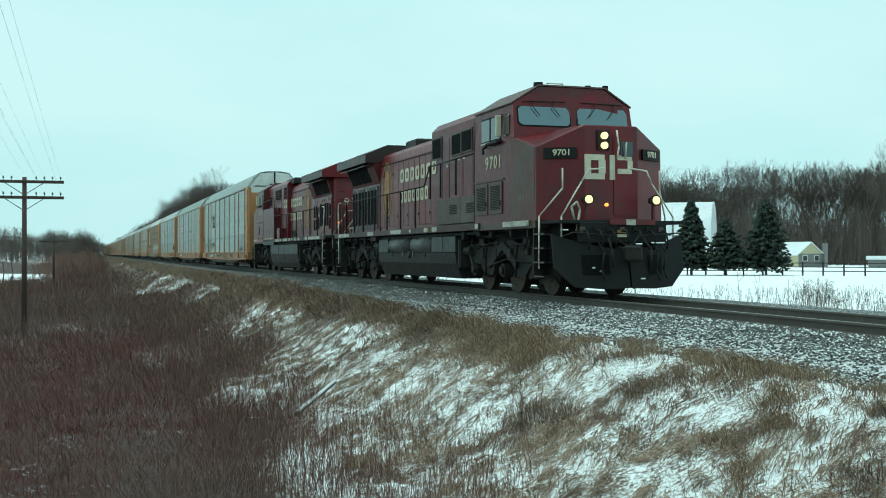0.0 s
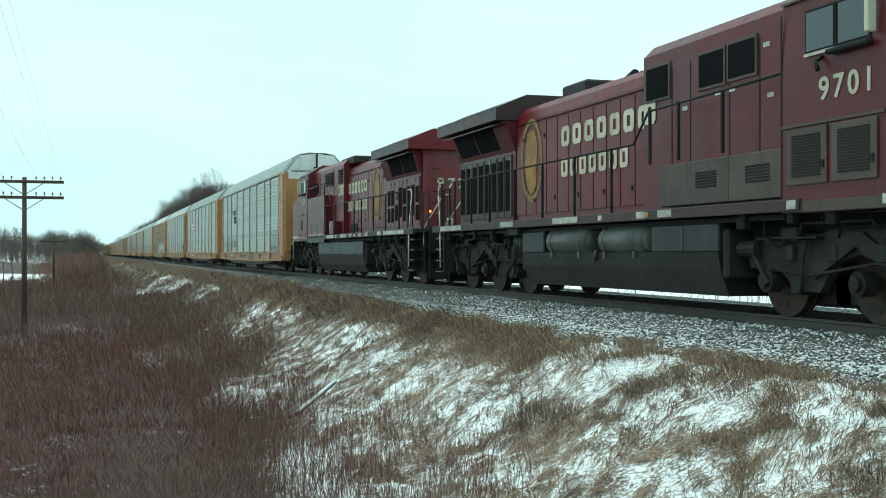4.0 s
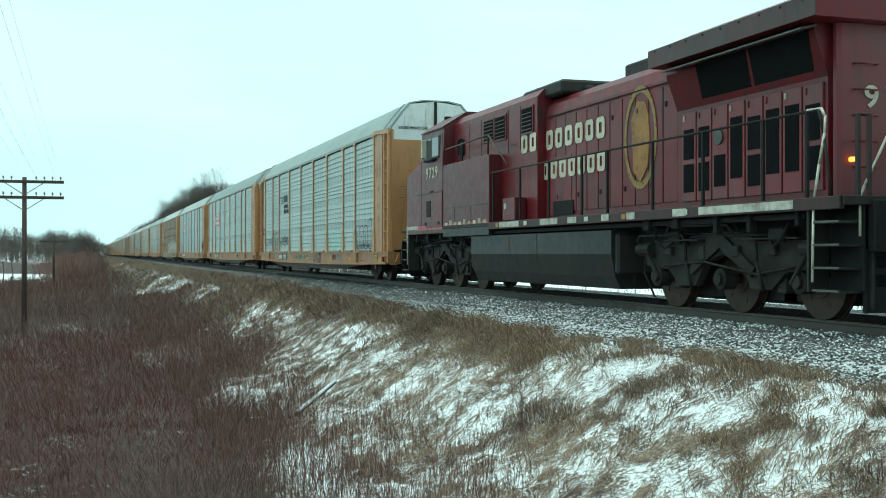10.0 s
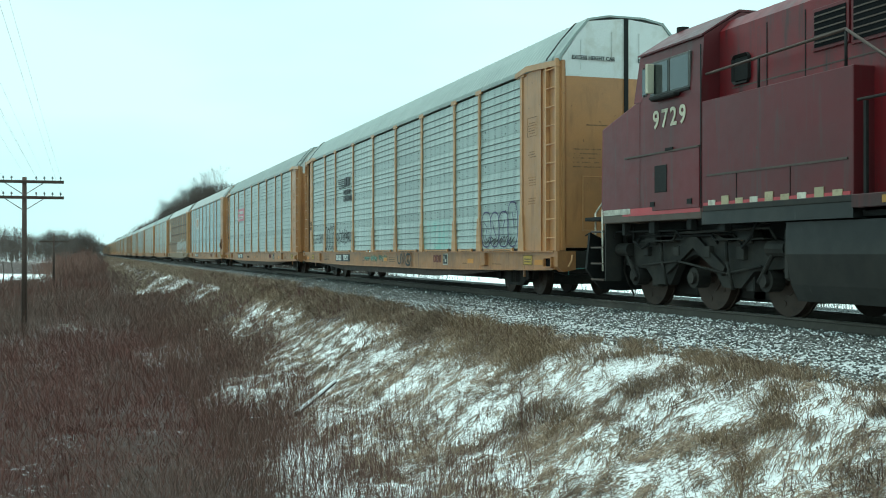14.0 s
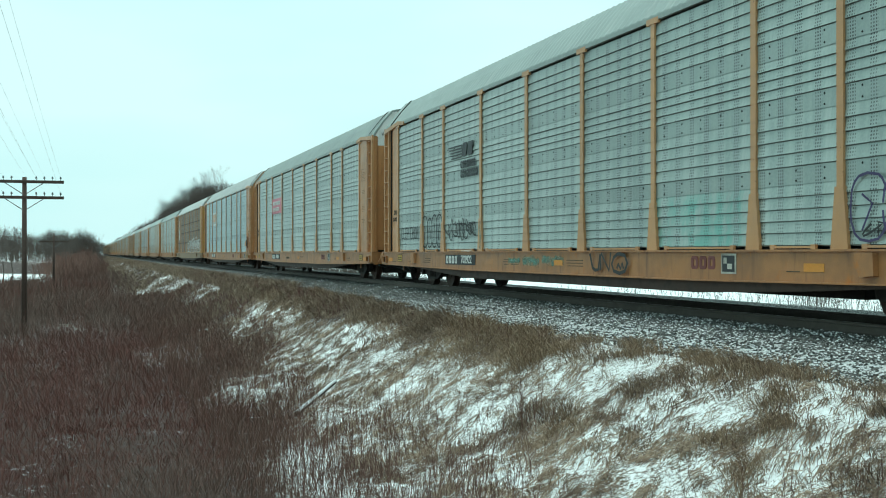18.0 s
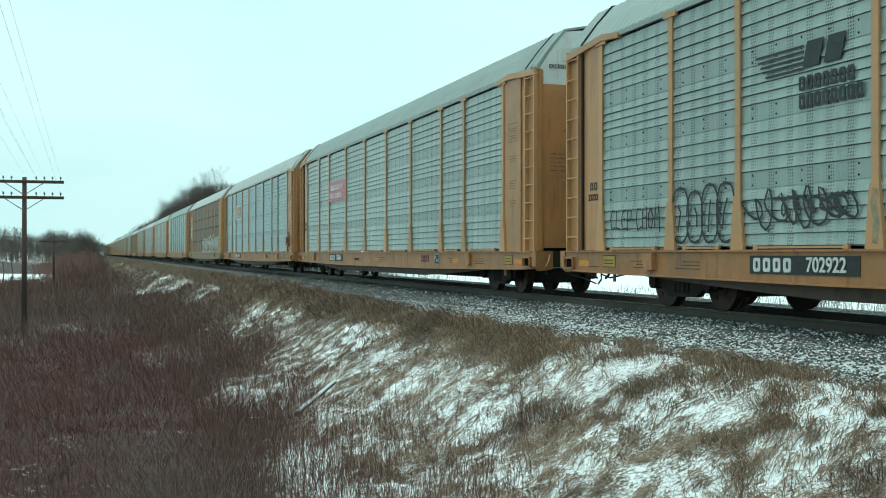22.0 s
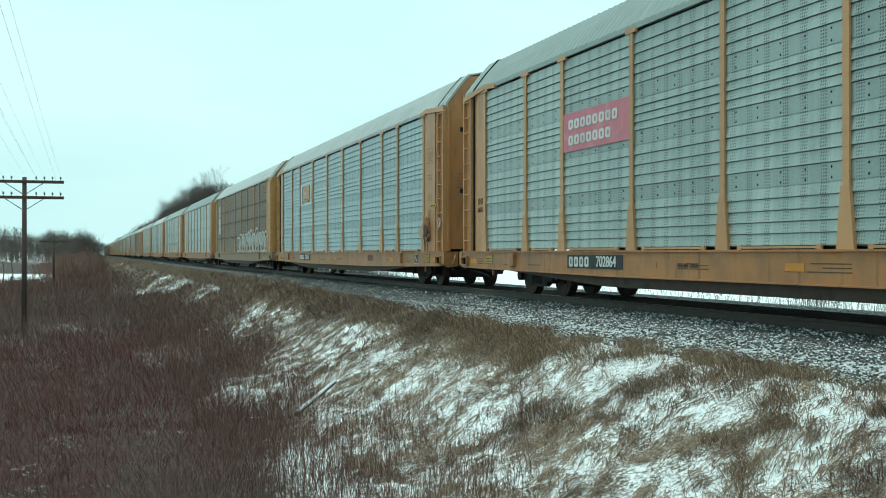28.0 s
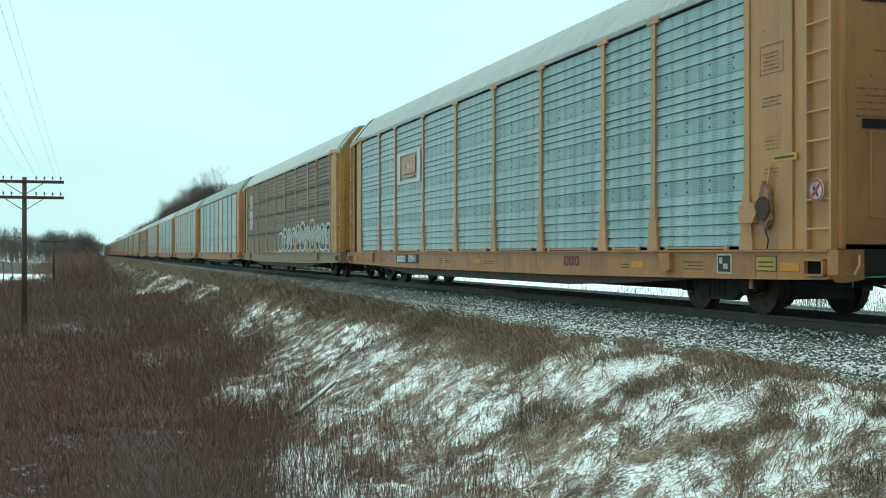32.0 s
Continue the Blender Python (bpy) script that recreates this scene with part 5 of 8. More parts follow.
def pole_line():
    p1 = (-2.45, 47.5)
    utility_pole("utility_pole", *p1, 4.03, -2.6, ((3.84, 1.52), (3.2, 1.52)), "old dark wooden pole with two crossarms")
    utility_pole("utility_pole", -2.9, 104.0, 2.75, -2.6, ((2.0, 1.3),), "shorter distant wooden pole with one crossarm")
    for za in (4.04, 3.4):
        for k in (0, 2, 6, 7, 9):
            px = 1.52 * (-0.93 + 0.205 * k)
            cu = bpy.data.curves.new("wire", "CURVE")
            cu.dimensions, cu.bevel_depth, cu.bevel_resolution = "3D", 0.0018, 1
            sp = cu.splines.new("POLY")
            sp.points.add(16)
            for i in range(17):
                f = i / 16
                yy = p1[1] - 0.15 - f * 50.0
                z = za + f * (0.95 if za > 4 else 1.2) - 0.5 * f * (1 - f)
                sp.points[i].co = (p1[0] + px, yy, z, 1)
            cu.materials.append(M_WIRE)
            me = bpy.data.meshes.new_from_object(new_curve("wire_form", cu))
            w = new("wire", me)
            tagged(w, "thin sagging line wire strung from the pole", "wire", "line wires")
    return p1


def new_curve(name, cu):
    return bpy.data.objects.new(name, cu)


# ---------------------------------------------------------------- lettering and paint marks
def letters(text, size, spread=1.0, depth=0.004):
    """Characters as a thin mesh in the x-y plane, centred."""
    cu = bpy.data.curves.new("letters", "FONT")
    cu.body, cu.size, cu.extrude, cu.align_x, cu.align_y = text, size, depth, "CENTER", "CENTER"
    cu.offset = size * 0.018
    cu.space_character = spread
    ob = bpy.data.objects.new("letters", cu)
    me = bpy.data.meshes.new_from_object(ob)
    bpy.data.objects.remove(ob)
    return me


def text_part(name, text, size, mat, parent, m, label="", widen=1.0, spread=1.0):
    me = letters(text, size, spread)
    me.materials.clear()
    me.materials.append(mat)
    me.transform(Matrix.Diagonal((widen, 1, 1, 1)))
    ob = new(name, me)
    ob.parent = parent
    ob.matrix_local = m
    if label:
        ob["label"] = label
    return ob


def on_side(x, y, z):
    """Upright on the flank that faces the bank, read from there."""
    return Matrix.Translation((x, y, z)) @ Matrix(((0, 0, -1), (-1, 0, 0), (0, 1, 0))).to_4x4()


def on_end(x, y, z, turn=0.0):
    """Upright on an end that faces down the line."""
    return Matrix.Translation((x, y, z)) @ Matrix.Rotation(radians(turn), 4, "Z") @ Matrix.Rotation(radians(90), 4, "X")


def bars(name, rows, mat, parent, x, label=""):
    """Plain bars on the flank: (y0, y1, z0, z1) each."""
    bm = bmnew()
    for y0, y1, z0, z1 in rows:
        box(bm, x, x + 0.006, min(y0, y1), max(y0, y1), z0, z1)
    return part(name, bm, mat, parent, label)


def block(name, y0, y1, z0, z1, mat, parent, x, label=""):
    """A plain hollow block of a letter's size with cut corners, painted on the flank."""
    w, h = y1 - y0, z1 - z0
    bm = bmnew()

    def ring(iw, ih, cut, xx):
        a0, a1, b0, b1 = y0 + iw, y1 - iw, z0 + ih, z1 - ih
        return [bm.verts.new((xx, p, q)) for p, q in ((a0 + cut, b0), (a1 - cut, b0), (a1, b0 + cut), (a1, b1 - cut), (a1 - cut, b1), (a0 + cut, b1), (a0, b1 - cut), (a0, b0 + cut))]
    rings = [ring(0, 0, 0.16 * w, x + 0.006), ring(0, 0, 0.16 * w, x), ring(0.33 * w, 0.25 * h, 0.05 * w, x), ring(0.33 * w, 0.25 * h, 0.05 * w, x + 0.006)]
    for p, q in zip(rings, rings[1:]):
        for i in range(8):
            bm.faces.new((p[i], p[(i + 1) % 8], q[(i + 1) % 8], q[i]))
    bmesh.ops.recalc_face_normals(bm, faces=bm.faces[:])
    return part(name, bm, mat, parent, label)


def ribbon(bm, pts, w, x):
    """A painted stroke on the flank through (y, z) points, one unbroken strip."""
    prev = None
    for i, p in enumerate(pts):
        a, b = pts[max(0, i - 1)], pts[min(len(pts) - 1, i + 1)]
        t = Vector((b[0] - a[0], b[1] - a[1]))
        t = t.normalized() if t.length > 1e-6 else Vector((1, 0))
        n = Vector((-t.y, t.x)) * w / 2
        xx = x - 0.00004 * i
        pair = [bm.verts.new((xx, p[0] + n.x, p[1] + n.y)), bm.verts.new((xx, p[0] - n.x, p[1] - n.y))]
        if prev:
            bm.faces.new((prev[0], prev[1], pair[1], pair[0]))
        prev = pair


def loops(y0, z0, w, h, n, rnd, lean=0.0):
    """Bulging scrawl outlines side by side, without any legible sign."""
    out = []
    for i in range(n):
        cy = y0 + w * (i + 0.5) / n
        rw = w / n * rnd.uniform(0.5, 0.62)
        hh = h * rnd.uniform(0.75, 1.0)
        ring = []
        for k in range(17):
            a = 6.2832 * k / 16 + rnd.uniform(-0.08, 0.08)
            ring.append((cy + rw * math.copysign(abs(math.cos(a)) ** 0.75, math.cos(a)) + lean * math.sin(a) * 0.2, z0 + hh * 0.5 + hh * 0.5 * math.copysign(abs(math.sin(a)) ** 0.8, math.sin(a))))
        out.append(ring)
        out.append([(cy + rw * rnd.uniform(-0.4, 0.4), z0 + hh * rnd.uniform(0.15, 0.4)), (cy + rw * rnd.uniform(-0.3, 0.3), z0 + hh * 0.55), (cy + rw * rnd.uniform(-0.4, 0.5), z0 + hh * rnd.uniform(0.65, 0.8))])
    return out


def scrawl(y0, z0, w, h, n, rnd):
    """A running looped line of spray paint."""
    pts = []
    amp, sway, ph = h * 0.4, w / n * 0.55, rnd.uniform(0, 6)
    for i in range(n * 9 + 1):
        s = i / 9
        if i % 9 == 0:
            amp = h * rnd.uniform(0.2, 0.5)
            sway = w / n * rnd.uniform(0.15, 0.85)
        pts.append((y0 + w * s / n + sway * math.sin(6.2832 * s + ph), z0 + h * 0.5 + amp * math.cos(6.2832 * s + 0.35 * math.sin(s * 1.7))))
    return pts


# ---------------------------------------------------------------- wheels
def wheelset_mesh(r, name, gauge=1.505):
    bm = bmnew()
    for s in (-1, 1):
        x = s * gauge / 2
        tube(bm, (x - 0.065, 0, 0), (x + 0.065, 0, 0), r, 28)
        tube(bm, (x - s * 0.095, 0, 0), (x - s * 0.06, 0, 0), r + 0.028, 28)
        tube(bm, (x + s * 0.06, 0, 0), (x + s * 0.085, 0, 0), r * 0.42, 16)
        for k in range(5):
            a = 6.2832 * k / 5
            tube(bm, (x + s * 0.055, math.cos(a) * r * 0.66, math.sin(a) * r * 0.66), (x + s * 0.075, math.cos(a) * r * 0.66, math.sin(a) * r * 0.66), r * 0.09, 8)
    tube(bm, (-1.0, 0, 0), (1.0, 0, 0), 0.085, 12)
    return mesh_of(name, bm, M_WHEEL)


LOCO_R, CAR_R = 0.533, 0.435
LOCO_WHEELS = wheelset_mesh(LOCO_R, "wheelset")
CAR_WHEELS = wheelset_mesh(CAR_R, "wheelset")
rolling = []     # wheelsets that turn: object, place, radius
moving = []      # vehicles: object, place along the line at the start


# ---------------------------------------------------------------- locomotives
def locomotive(facing_us):
    """A six-axle diesel, cab leading (or trailing when it faces away). u runs from the cab end's coupler to the other end."""
    e = new("locomotive")
    sg = 1 if facing_us else -1
    A = facing_us

    ahead = [0.0]

    def Y(u):
        return sg * (u - ahead[0] - LOCO_L / 2)

    def P(name, bm, mat, parent=None, label="", smooth=False):
        bmesh.ops.recalc_face_normals(bm, faces=bm.faces[:])
        return part(name, bm, mat, parent or e, label, smooth)

    def B(name, x0, x1, u0, u1, z0, z1, mat, bev=0.0, parent=None, label=""):
        bm = bmnew()
        y0, y1 = sorted((Y(u0), Y(u1)))
        box(bm, x0, x1, y0, y1, z0, z1, bev)
        return P(name, bm, mat, parent, label)

    def prof(name, pts, u0, u1, mat, parent=None, label="", smooth=False):
        bm = bmnew()
        prism(bm, pts, Y(u0), Y(u1))
        return P(name, bm, mat, parent, label, smooth)

    def flank(name, pts, x0, x1, mat, parent=None, label=""):
        """A (u, z) outline drawn out across the vehicle."""
        bm = bmnew()
        prism(bm, [(Y(u), z) for u, z in pts], x0, x1, "x")
        return P(name, bm, mat, parent, label)

    def T(name, pts, r, mat, parent=None, label="", seg=6):
        bm = bmnew()
        bent(bm, [(x, Y(u), z) for x, u, z in pts], r, seg)
        return P(name, bm, mat, parent, label, True)

    low = M_RED_DUSTY
    # underframe and walkways
    # Black on the frame paints the shade in the gap above the trucks.
    B("frame", -0.9, 0.9, 0.9, 21.4, 1.1, 1.52, M_BLACK)
    deck = B("walkway", -1.52, 1.52, 5.0, 21.35, 1.58, 1.67, M_DARKSTEEL, 0.01)
    B("side_sill", -1.54, -1.46, 4.95 if A else 8.5, 21.35, 1.5, 1.67, M_SOOT, 0.01, deck)
    B("side_sill", 1.46, 1.54, 5.0, 21.35, 1.5, 1.67, M_GRIME, 0.01, deck)
    for x in (-1.36, 1.3):
        B("pipe_rack", x, x + 0.06, 5.5, 20.4, 1.4, 1.47, M_BLACK)
    # reflective plates along the sill
    rnd = random.Random(5 if A else 6)
    spans = ((1.75, 3.3), (5.0, 5.2), (8.3, 8.75), (9.2, 9.5), (11.9, 13.1), (15.3, 16.1), (18.9, 20.6)) if A else ((9.3, 10.5), (11.7, 12.6), (13.1, 13.5), (14.6, 14.9), (15.6, 15.9), (17.2, 17.6), (18.0, 20.4))
    for u0, u1 in spans:
        B("reflector", -1.552, -1.542, u0, u1, 1.53, 1.65, M_WHITE, 0, deck)
    for k in range(3 if A else 7):
        u0 = (9.0 if A else 8.9) + k * 1.7 + rnd.uniform(-0.3, 0.3)
        B("reflector", -1.55, -1.541, u0, u0 + 0.16, 1.545, 1.635, M_HANDRAIL if k % 2 else M_GOLD, 0, deck)

    # cab
    cab_end = 5.4 if A else 4.95
    cab_pts = [(-1.5, 1.62), (-1.5, 3.45), (-1.46, 4.34), (-0.8, 4.74), (0.8, 4.74), (1.46, 4.34), (1.5, 3.45), (1.5, 1.62)]
    cab = prof("cab", cab_pts, 2.9, cab_end, low if A else M_RED_DUSTY, label="dusty red cab")
    B("cab_skirt", -1.503, 1.503, 1.5, cab_end - 0.02, 1.48, 1.64, M_GRIME, 0.01, cab)
    # raked front wall with the windshields
    bm = bmnew()
    a = [(-1.5, 2.72, 3.55), (-1.46, 2.88, 4.34), (-0.8, 2.92, 4.74), (0.8, 2.92, 4.74), (1.46, 2.88, 4.34), (1.5, 2.72, 3.55)]
    fv = [bm.verts.new((x, Y(u), z)) for x, u, z in a]
    bv = [bm.verts.new((x, Y(3.0), z)) for x, u, z in a]
    bm.faces.new(fv)
    bm.faces.new(bv[::-1])
    for i in range(6):
        bm.faces.new((fv[i], bv[i], bv[(i + 1) % 6], fv[(i + 1) % 6]))
    P("front_wall", bm, M_RED, cab)
    for s in (-1, 1):
        for grow_by, du, mat, nm in ((0.035, 0.0, M_BLACK, "window_frame"), (0.0, -0.02, M_SHIELD, "windshield")):
            bm = bmnew()
            x0, x1 = sorted((s * (0.1 - grow_by), s * (1.36 + grow_by)))
            z0, z1 = 3.84 - grow_by, 4.27 + grow_by * 0.8
            ua, ub = 2.72 + (z0 - 3.55) * 0.219 - 0.012 + du, 2.72 + (z1 - 3.55) * 0.219 - 0.012 + du
            ch = 0.07
            ring = [(x0 + ch, z0), (x1 - ch, z0), (x1, z0 + ch), (x1, z1 - ch * 1.5), (x1 - ch, z1), (x0 + ch, z1), (x0, z1 - ch), (x0, z0 + ch)]
            fv = [bm.verts.new((x, Y(ua + (z - z0) / (z1 - z0) * (ub - ua)), z)) for x, z in ring]
            bv = [bm.verts.new((x, Y(ua + (z - z0) / (z1 - z0) * (ub - ua) + 0.02), z)) for x, z in ring]
            bm.faces.new(fv)
            for i in range(8):
                bm.faces.new((fv[i], bv[i], bv[(i + 1) % 8], fv[(i + 1) % 8]))
            P(nm, bm, mat, cab)
        for wx in (0.5, 1.0):
            T("wiper", [(s * wx, 2.84, 4.4), (s * (wx + 0.02), 2.78, 4.26), (s * (wx - 0.14), 2.74, 4.05)], 0.009, M_BLACK, cab)
        T("wiper_bar", [(s * 0.2, 2.84, 4.4), (s * 1.25, 2.84, 4.38)], 0.01, M_BLACK, cab)
    # roof sheet and fittings
    prof("cab_roof", [(-1.5, 4.33), (-0.82, 4.75), (0.82, 4.75), (1.5, 4.33), (1.5, 4.36), (0.82, 4.785), (-0.82, 4.785), (-1.5, 4.36)], 2.86, cab_end, M_FLANK if A else M_RED_DUSTY, cab)
    for x, u0 in ((-0.75, 3.1), (0.55, 3.2), (0.95, 3.1)):
        bm = bmnew()
        tube(bm, (x, Y(u0), 4.66), (x, Y(u0), 4.86), 0.11 if x < 0 else 0.07, 10)
        P("roof_vent", bm, M_BLACK, cab)
    T("roof_grab", [(-0.45, 3.3, 4.77), (-0.45, 3.3, 4.89), (-0.05, 3.3, 4.89), (-0.05, 3.3, 4.77)], 0.015, M_HANDRAIL, cab)
    # side windows, both flanks
    for s in (-1, 1):
        for u0, u1 in ((3.55, 4.2), (4.22, 4.85)):
            if not A:
                u0, u1 = u0 - 0.25, u1 - 0.25
            xa, xb = sorted((s * 1.46, s * 1.51))
            w = B("side_window", xa, xb, u0, u1, 3.56, 4.16, M_BLACK if A else M_AIRTANK, 0.01, cab)
            xa, xb = sorted((s * 1.5, s * 1.516))
            B("pane", xa, xb, u0 + 0.04, u1 - 0.04, 3.61, 4.12, M_GLASS, 0, w)
            B("sill", xa - 0.01, xb + 0.012, u0, u1, 3.54, 3.58, M_HANDRAIL if u0 > 4 else M_BLACK, 0, w)
        xa, xb = sorted((s * 1.47, s * 1.512))
        B("quarter_window", xa, xb, 3.02, 3.3 if A else 3.2, 3.62, 4.12, M_GLASS, 0.03, cab)
        xa, xb = sorted((s * 1.53, s * 1.66))
        B("window_shade", xa, xb, 3.42, 3.5, 3.62, 4.12, M_CREAM, 0.01, cab, "cream folding wind deflector")
        xa, xb = sorted((s * 1.5, s * 1.62))
        B("armrest", xa, xb, 3.5, 4.3, 3.48, 3.55, M_BLACK, 0.02, cab)
        if A:
            T("mirror_arm", [(s * 1.5, 4.5, 3.5), (s * 1.6, 4.5, 3.42), (s * 1.6, 4.45, 3.3)], 0.03, M_BLACK, cab)
    # louvred doors low on the cab side
    if A:
        for u0 in (3.85, 4.8):
            d = B("cab_door", -1.53, -1.5, u0 - 0.42, u0 + 0.44, 1.85, 2.6, M_GRIME, 0.008, cab)
            for k in range(15):
                B("louver", -1.542, -1.525, u0 - 0.3, u0 + 0.3, 1.96 + k * 0.038, 1.98 + k * 0.038, M_BLACK, 0, d)
            for z in (2.05,):
                B("latch", -1.55, -1.53, u0 - 0.38, u0 - 0.33, z, z + 0.1, M_BLACK, 0, d)
        B("door_rail", -1.53, -1.5, 3.3, 5.35, 2.63, 2.67, M_GRIME, 0, cab)
        B("cab_panel", -1.508, -1.5, 2.1, 2.5, 2.1, 2.25, M_GRIME, 0, cab)
    else:
        d = B("cab_door", -1.52, -1.5, 3.4, 4.9, 1.65, 2.6, M_RED_DUSTY, 0.006, cab)
        B("vent", -1.53, -1.515, 3.5, 3.9, 1.95, 2.4, M_BLACK, 0.005, d)
        B("vent", -1.53, -1.515, 3.85, 4.1, 2.62, 2.67, M_BLACK, 0, cab)
        B("door_rail", -1.53, -1.5, 2.4, 4.9, 2.6, 2.63, M_GRIME, 0, cab)
        for u0 in (3.35, 4.55):
            B("latch", -1.535, -1.515, u0, u0 + 0.14, 1.72, 1.8, M_BLACK, 0, d)
    B("seam", -1.506, -1.499, cab_end - 0.04, cab_end - 0.01, 1.64, 4.2, M_BLACK, 0, cab)

    # nose
    bm = bmnew()
    lo = [(-1.5, 1.42), (-0.62, 0.88), (0.62, 0.88), (1.5, 1.42)]
    base = [bm.verts.new((x, Y(u), 1.62)) for x, u in lo] + [bm.verts.new((1.49, Y(2.95), 1.62)), bm.verts.new((-1.49, Y(2.95), 1.62))]
    topz = [3.22, 3.66, 3.66, 3.22, 3.62, 3.62]
    top = [bm.verts.new((x, Y(u + 0.05), z)) for (x, u), z in zip(lo, topz)] + [bm.verts.new((1.49, Y(2.95), 3.6)), bm.verts.new((-1.49, Y(2.95), 3.6))]
    mid = [bm.verts.new((-0.5, Y(2.85), 3.74)), bm.verts.new((0.5, Y(2.85), 3.74))]
    bm.faces.new(base[::-1])
    for i in range(6):
        bm.faces.new((base[i], base[(i + 1) % 6], top[(i + 1) % 6], top[i]))
    bm.faces.new((top[0], top[1], mid[0], top[5]))
    bm.faces.new((top[1], top[2], mid[1], mid[0]))
    bm.faces.new((top[2], top[3], top[4], mid[1]))
    bm.faces.new((top[4], top[5], mid[0], mid[1]))
    bmesh.ops.bevel(bm, geom=bm.edges[:], offset=0.02, segments=1, affect="EDGES")
    nose = P("nose", bm, M_RED)
    # flank of the nose, coated in road dust
    bm = bmnew()
    vs = [bm.verts.new((-1.505, Y(u), z)) for u, z in ((1.5, 1.64), (2.94, 1.64), (2.94, 3.55), (1.56, 3.2))]
    bm.faces.new(vs)
    vs2 = [bm.verts.new((v.co.x + 0.03, v.co.y, v.co.z)) for v in vs]
    for i in range(4):
        bm.faces.new((vs[i], vs2[i], vs2[(i + 1) % 4], vs[(i + 1) % 4]))
    P("nose_flank", bm, M_FLANK if A else M_RED_DUSTY, nose, "dust-coated side of the nose")

    def nose_u(x):
        ax = abs(x)
        return 0.88 + (0.0 if ax < 0.62 else (ax - 0.62) / 0.88 * 0.54)

    def plate(name, x0, x1, z0, z1, proud, mat, parent=nose, label=""):
        bm = bmnew()
        q = [(x0, z0), (x1, z0), (x1, z1), (x0, z1)]
        f1 = [bm.verts.new((x, Y(nose_u(x) + 0.05 * (z - 1.62) / 2 - proud), z)) for x, z in q]
        f2 = [bm.verts.new((x, Y(nose_u(x) + 0.06), z)) for x, z in q]
        bm.faces.new(f1)
        for i in range(4):
            bm.faces.new((f1[i], f2[i], f2[(i + 1) % 4], f1[(i + 1) % 4]))
        return P(name, bm, mat, parent, label)
    hl = plate("headlight_housing", -0.33, -0.05, 3.12, 3.54, 0.05, M_BLACK)
    for z in (3.43, 3.22):
        bm = bmnew()
        tube(bm, (-0.19, Y(0.88), z), (-0.19, Y(0.8), z), 0.074, 16)
        P("headlight", bm, M_LAMP if A else M_LENS, hl)
    for s in (-1, 1):
        nb = plate("number_board", *sorted((s * 0.78, s * 1.36)), 2.95, 3.18, 0.07, M_BLACK)
        if A:
            ang = -31.5 * s
            text_part("road_number", "9701", 0.18, M_CREAM, nb, on_end(s * 1.07, Y(nose_u(1.07)) - 0.1 + 0.02, 3.065, -ang), widen=1.1)
    plate("nose_door", 0.05, 0.6, 1.75, 3.4, 0.02, M_RED)
    plate("door_window", 0.22, 0.5, 3.0, 3.32, 0.035, M_GLASS)
    T("door_grab", [(0.3, 0.84, 2.95), (0.3, 0.78, 3.3)], 0.015, M_HANDRAIL, nose)
    # emblem: plain cream shapes
    if A:
        for x0, x1, z0, z1 in ((-0.62, -0.16, 2.91, 3.03), (-0.62, -0.48, 2.63, 2.908), (-0.62, -0.16, 2.5, 2.628), (-0.3, -0.14, 2.63, 2.908), (-0.04, 0.08, 2.5, 3.03), (0.14, 0.48, 2.92, 3.03), (0.38, 0.5, 2.74, 2.918), (0.14, 0.48, 2.63, 2.738)):
            plate("emblem", x0, x1, z0, z1, 0.028, M_CREAM, label="plain cream bar of the nose emblem")
        T("safety_chain", [(0.1, 0.84, 3.55), (0.12, 0.78, 3.2), (0.1, 0.82, 2.95)], 0.02, M_HANDRAIL, nose)
    # front platform, ditch lights, plow, coupler
    ahead[0] = 0.27 if A else 0.0
    B("platform", -1.45, 1.45, 0.62, 1.9, 1.55, 1.62, M_BLACK, 0.01)
    B("end_sill", -1.0, 1.0, 0.6, 0.75, 1.15, 1.58, M_BLACK, 0.015)
    for k in range(7):
        xk = -0.95 + k * 0.3
        T("control_hose", [(xk, 0.6, 1.42), (xk + 0.03, 0.42, 1.38), (xk + 0.06, 0.36, 1.15 + 0.05 * (k % 3)), (xk + 0.1, 0.5, 1.02)], 0.022, M_BLACK)
        B("hose_bracket", xk - 0.05, xk + 0.05, 0.55, 0.62, 1.38, 1.48, M_GRIME if k % 3 == 0 else M_BLACK)
    T("uncoupling_lever", [(-1.4, 0.55, 1.28), (-1.2, 0.5, 1.36), (-0.3, 0.5, 1.3), (-0.1, 0.4, 1.12), (0.1, 0.4, 1.12), (0.3, 0.5, 1.3), (1.2, 0.5, 1.36), (1.4, 0.55, 1.28)], 0.014, M_TRUCK)
    B("red_band", -0.35, 0.7, 0.53, 0.56, 1.53, 1.64, M_RED)
    B("white_band", 0.02, 0.24, 0.52, 0.55, 1.52, 1.64, M_WHITE)
    for s in (-1, 1):
        bm = bmnew()
        tube(bm, (s * 0.78, Y(0.64), 2.05), (s * 0.78, Y(0.86), 2.05), 0.12, 16, 0.08)
        dl = P("ditch_light", bm, M_BLACK)
        bm = bmnew()
        tube(bm, (s * 0.78, Y(0.65), 2.05), (s * 0.78, Y(0.62), 2.05), 0.085, 16)
        P("lens", bm, M_LAMP if A else M_LENS, dl)
        B("bracket", s * 0.78 - 0.025, s * 0.78 + 0.025, 0.74, 0.8, 1.6, 1.96, M_RED_DUSTY, 0, dl)
    if A:
        bm = bmnew()
        tube(bm, (-0.28, Y(0.86), 1.95), (-0.28, Y(0.8), 1.95), 0.035, 8)
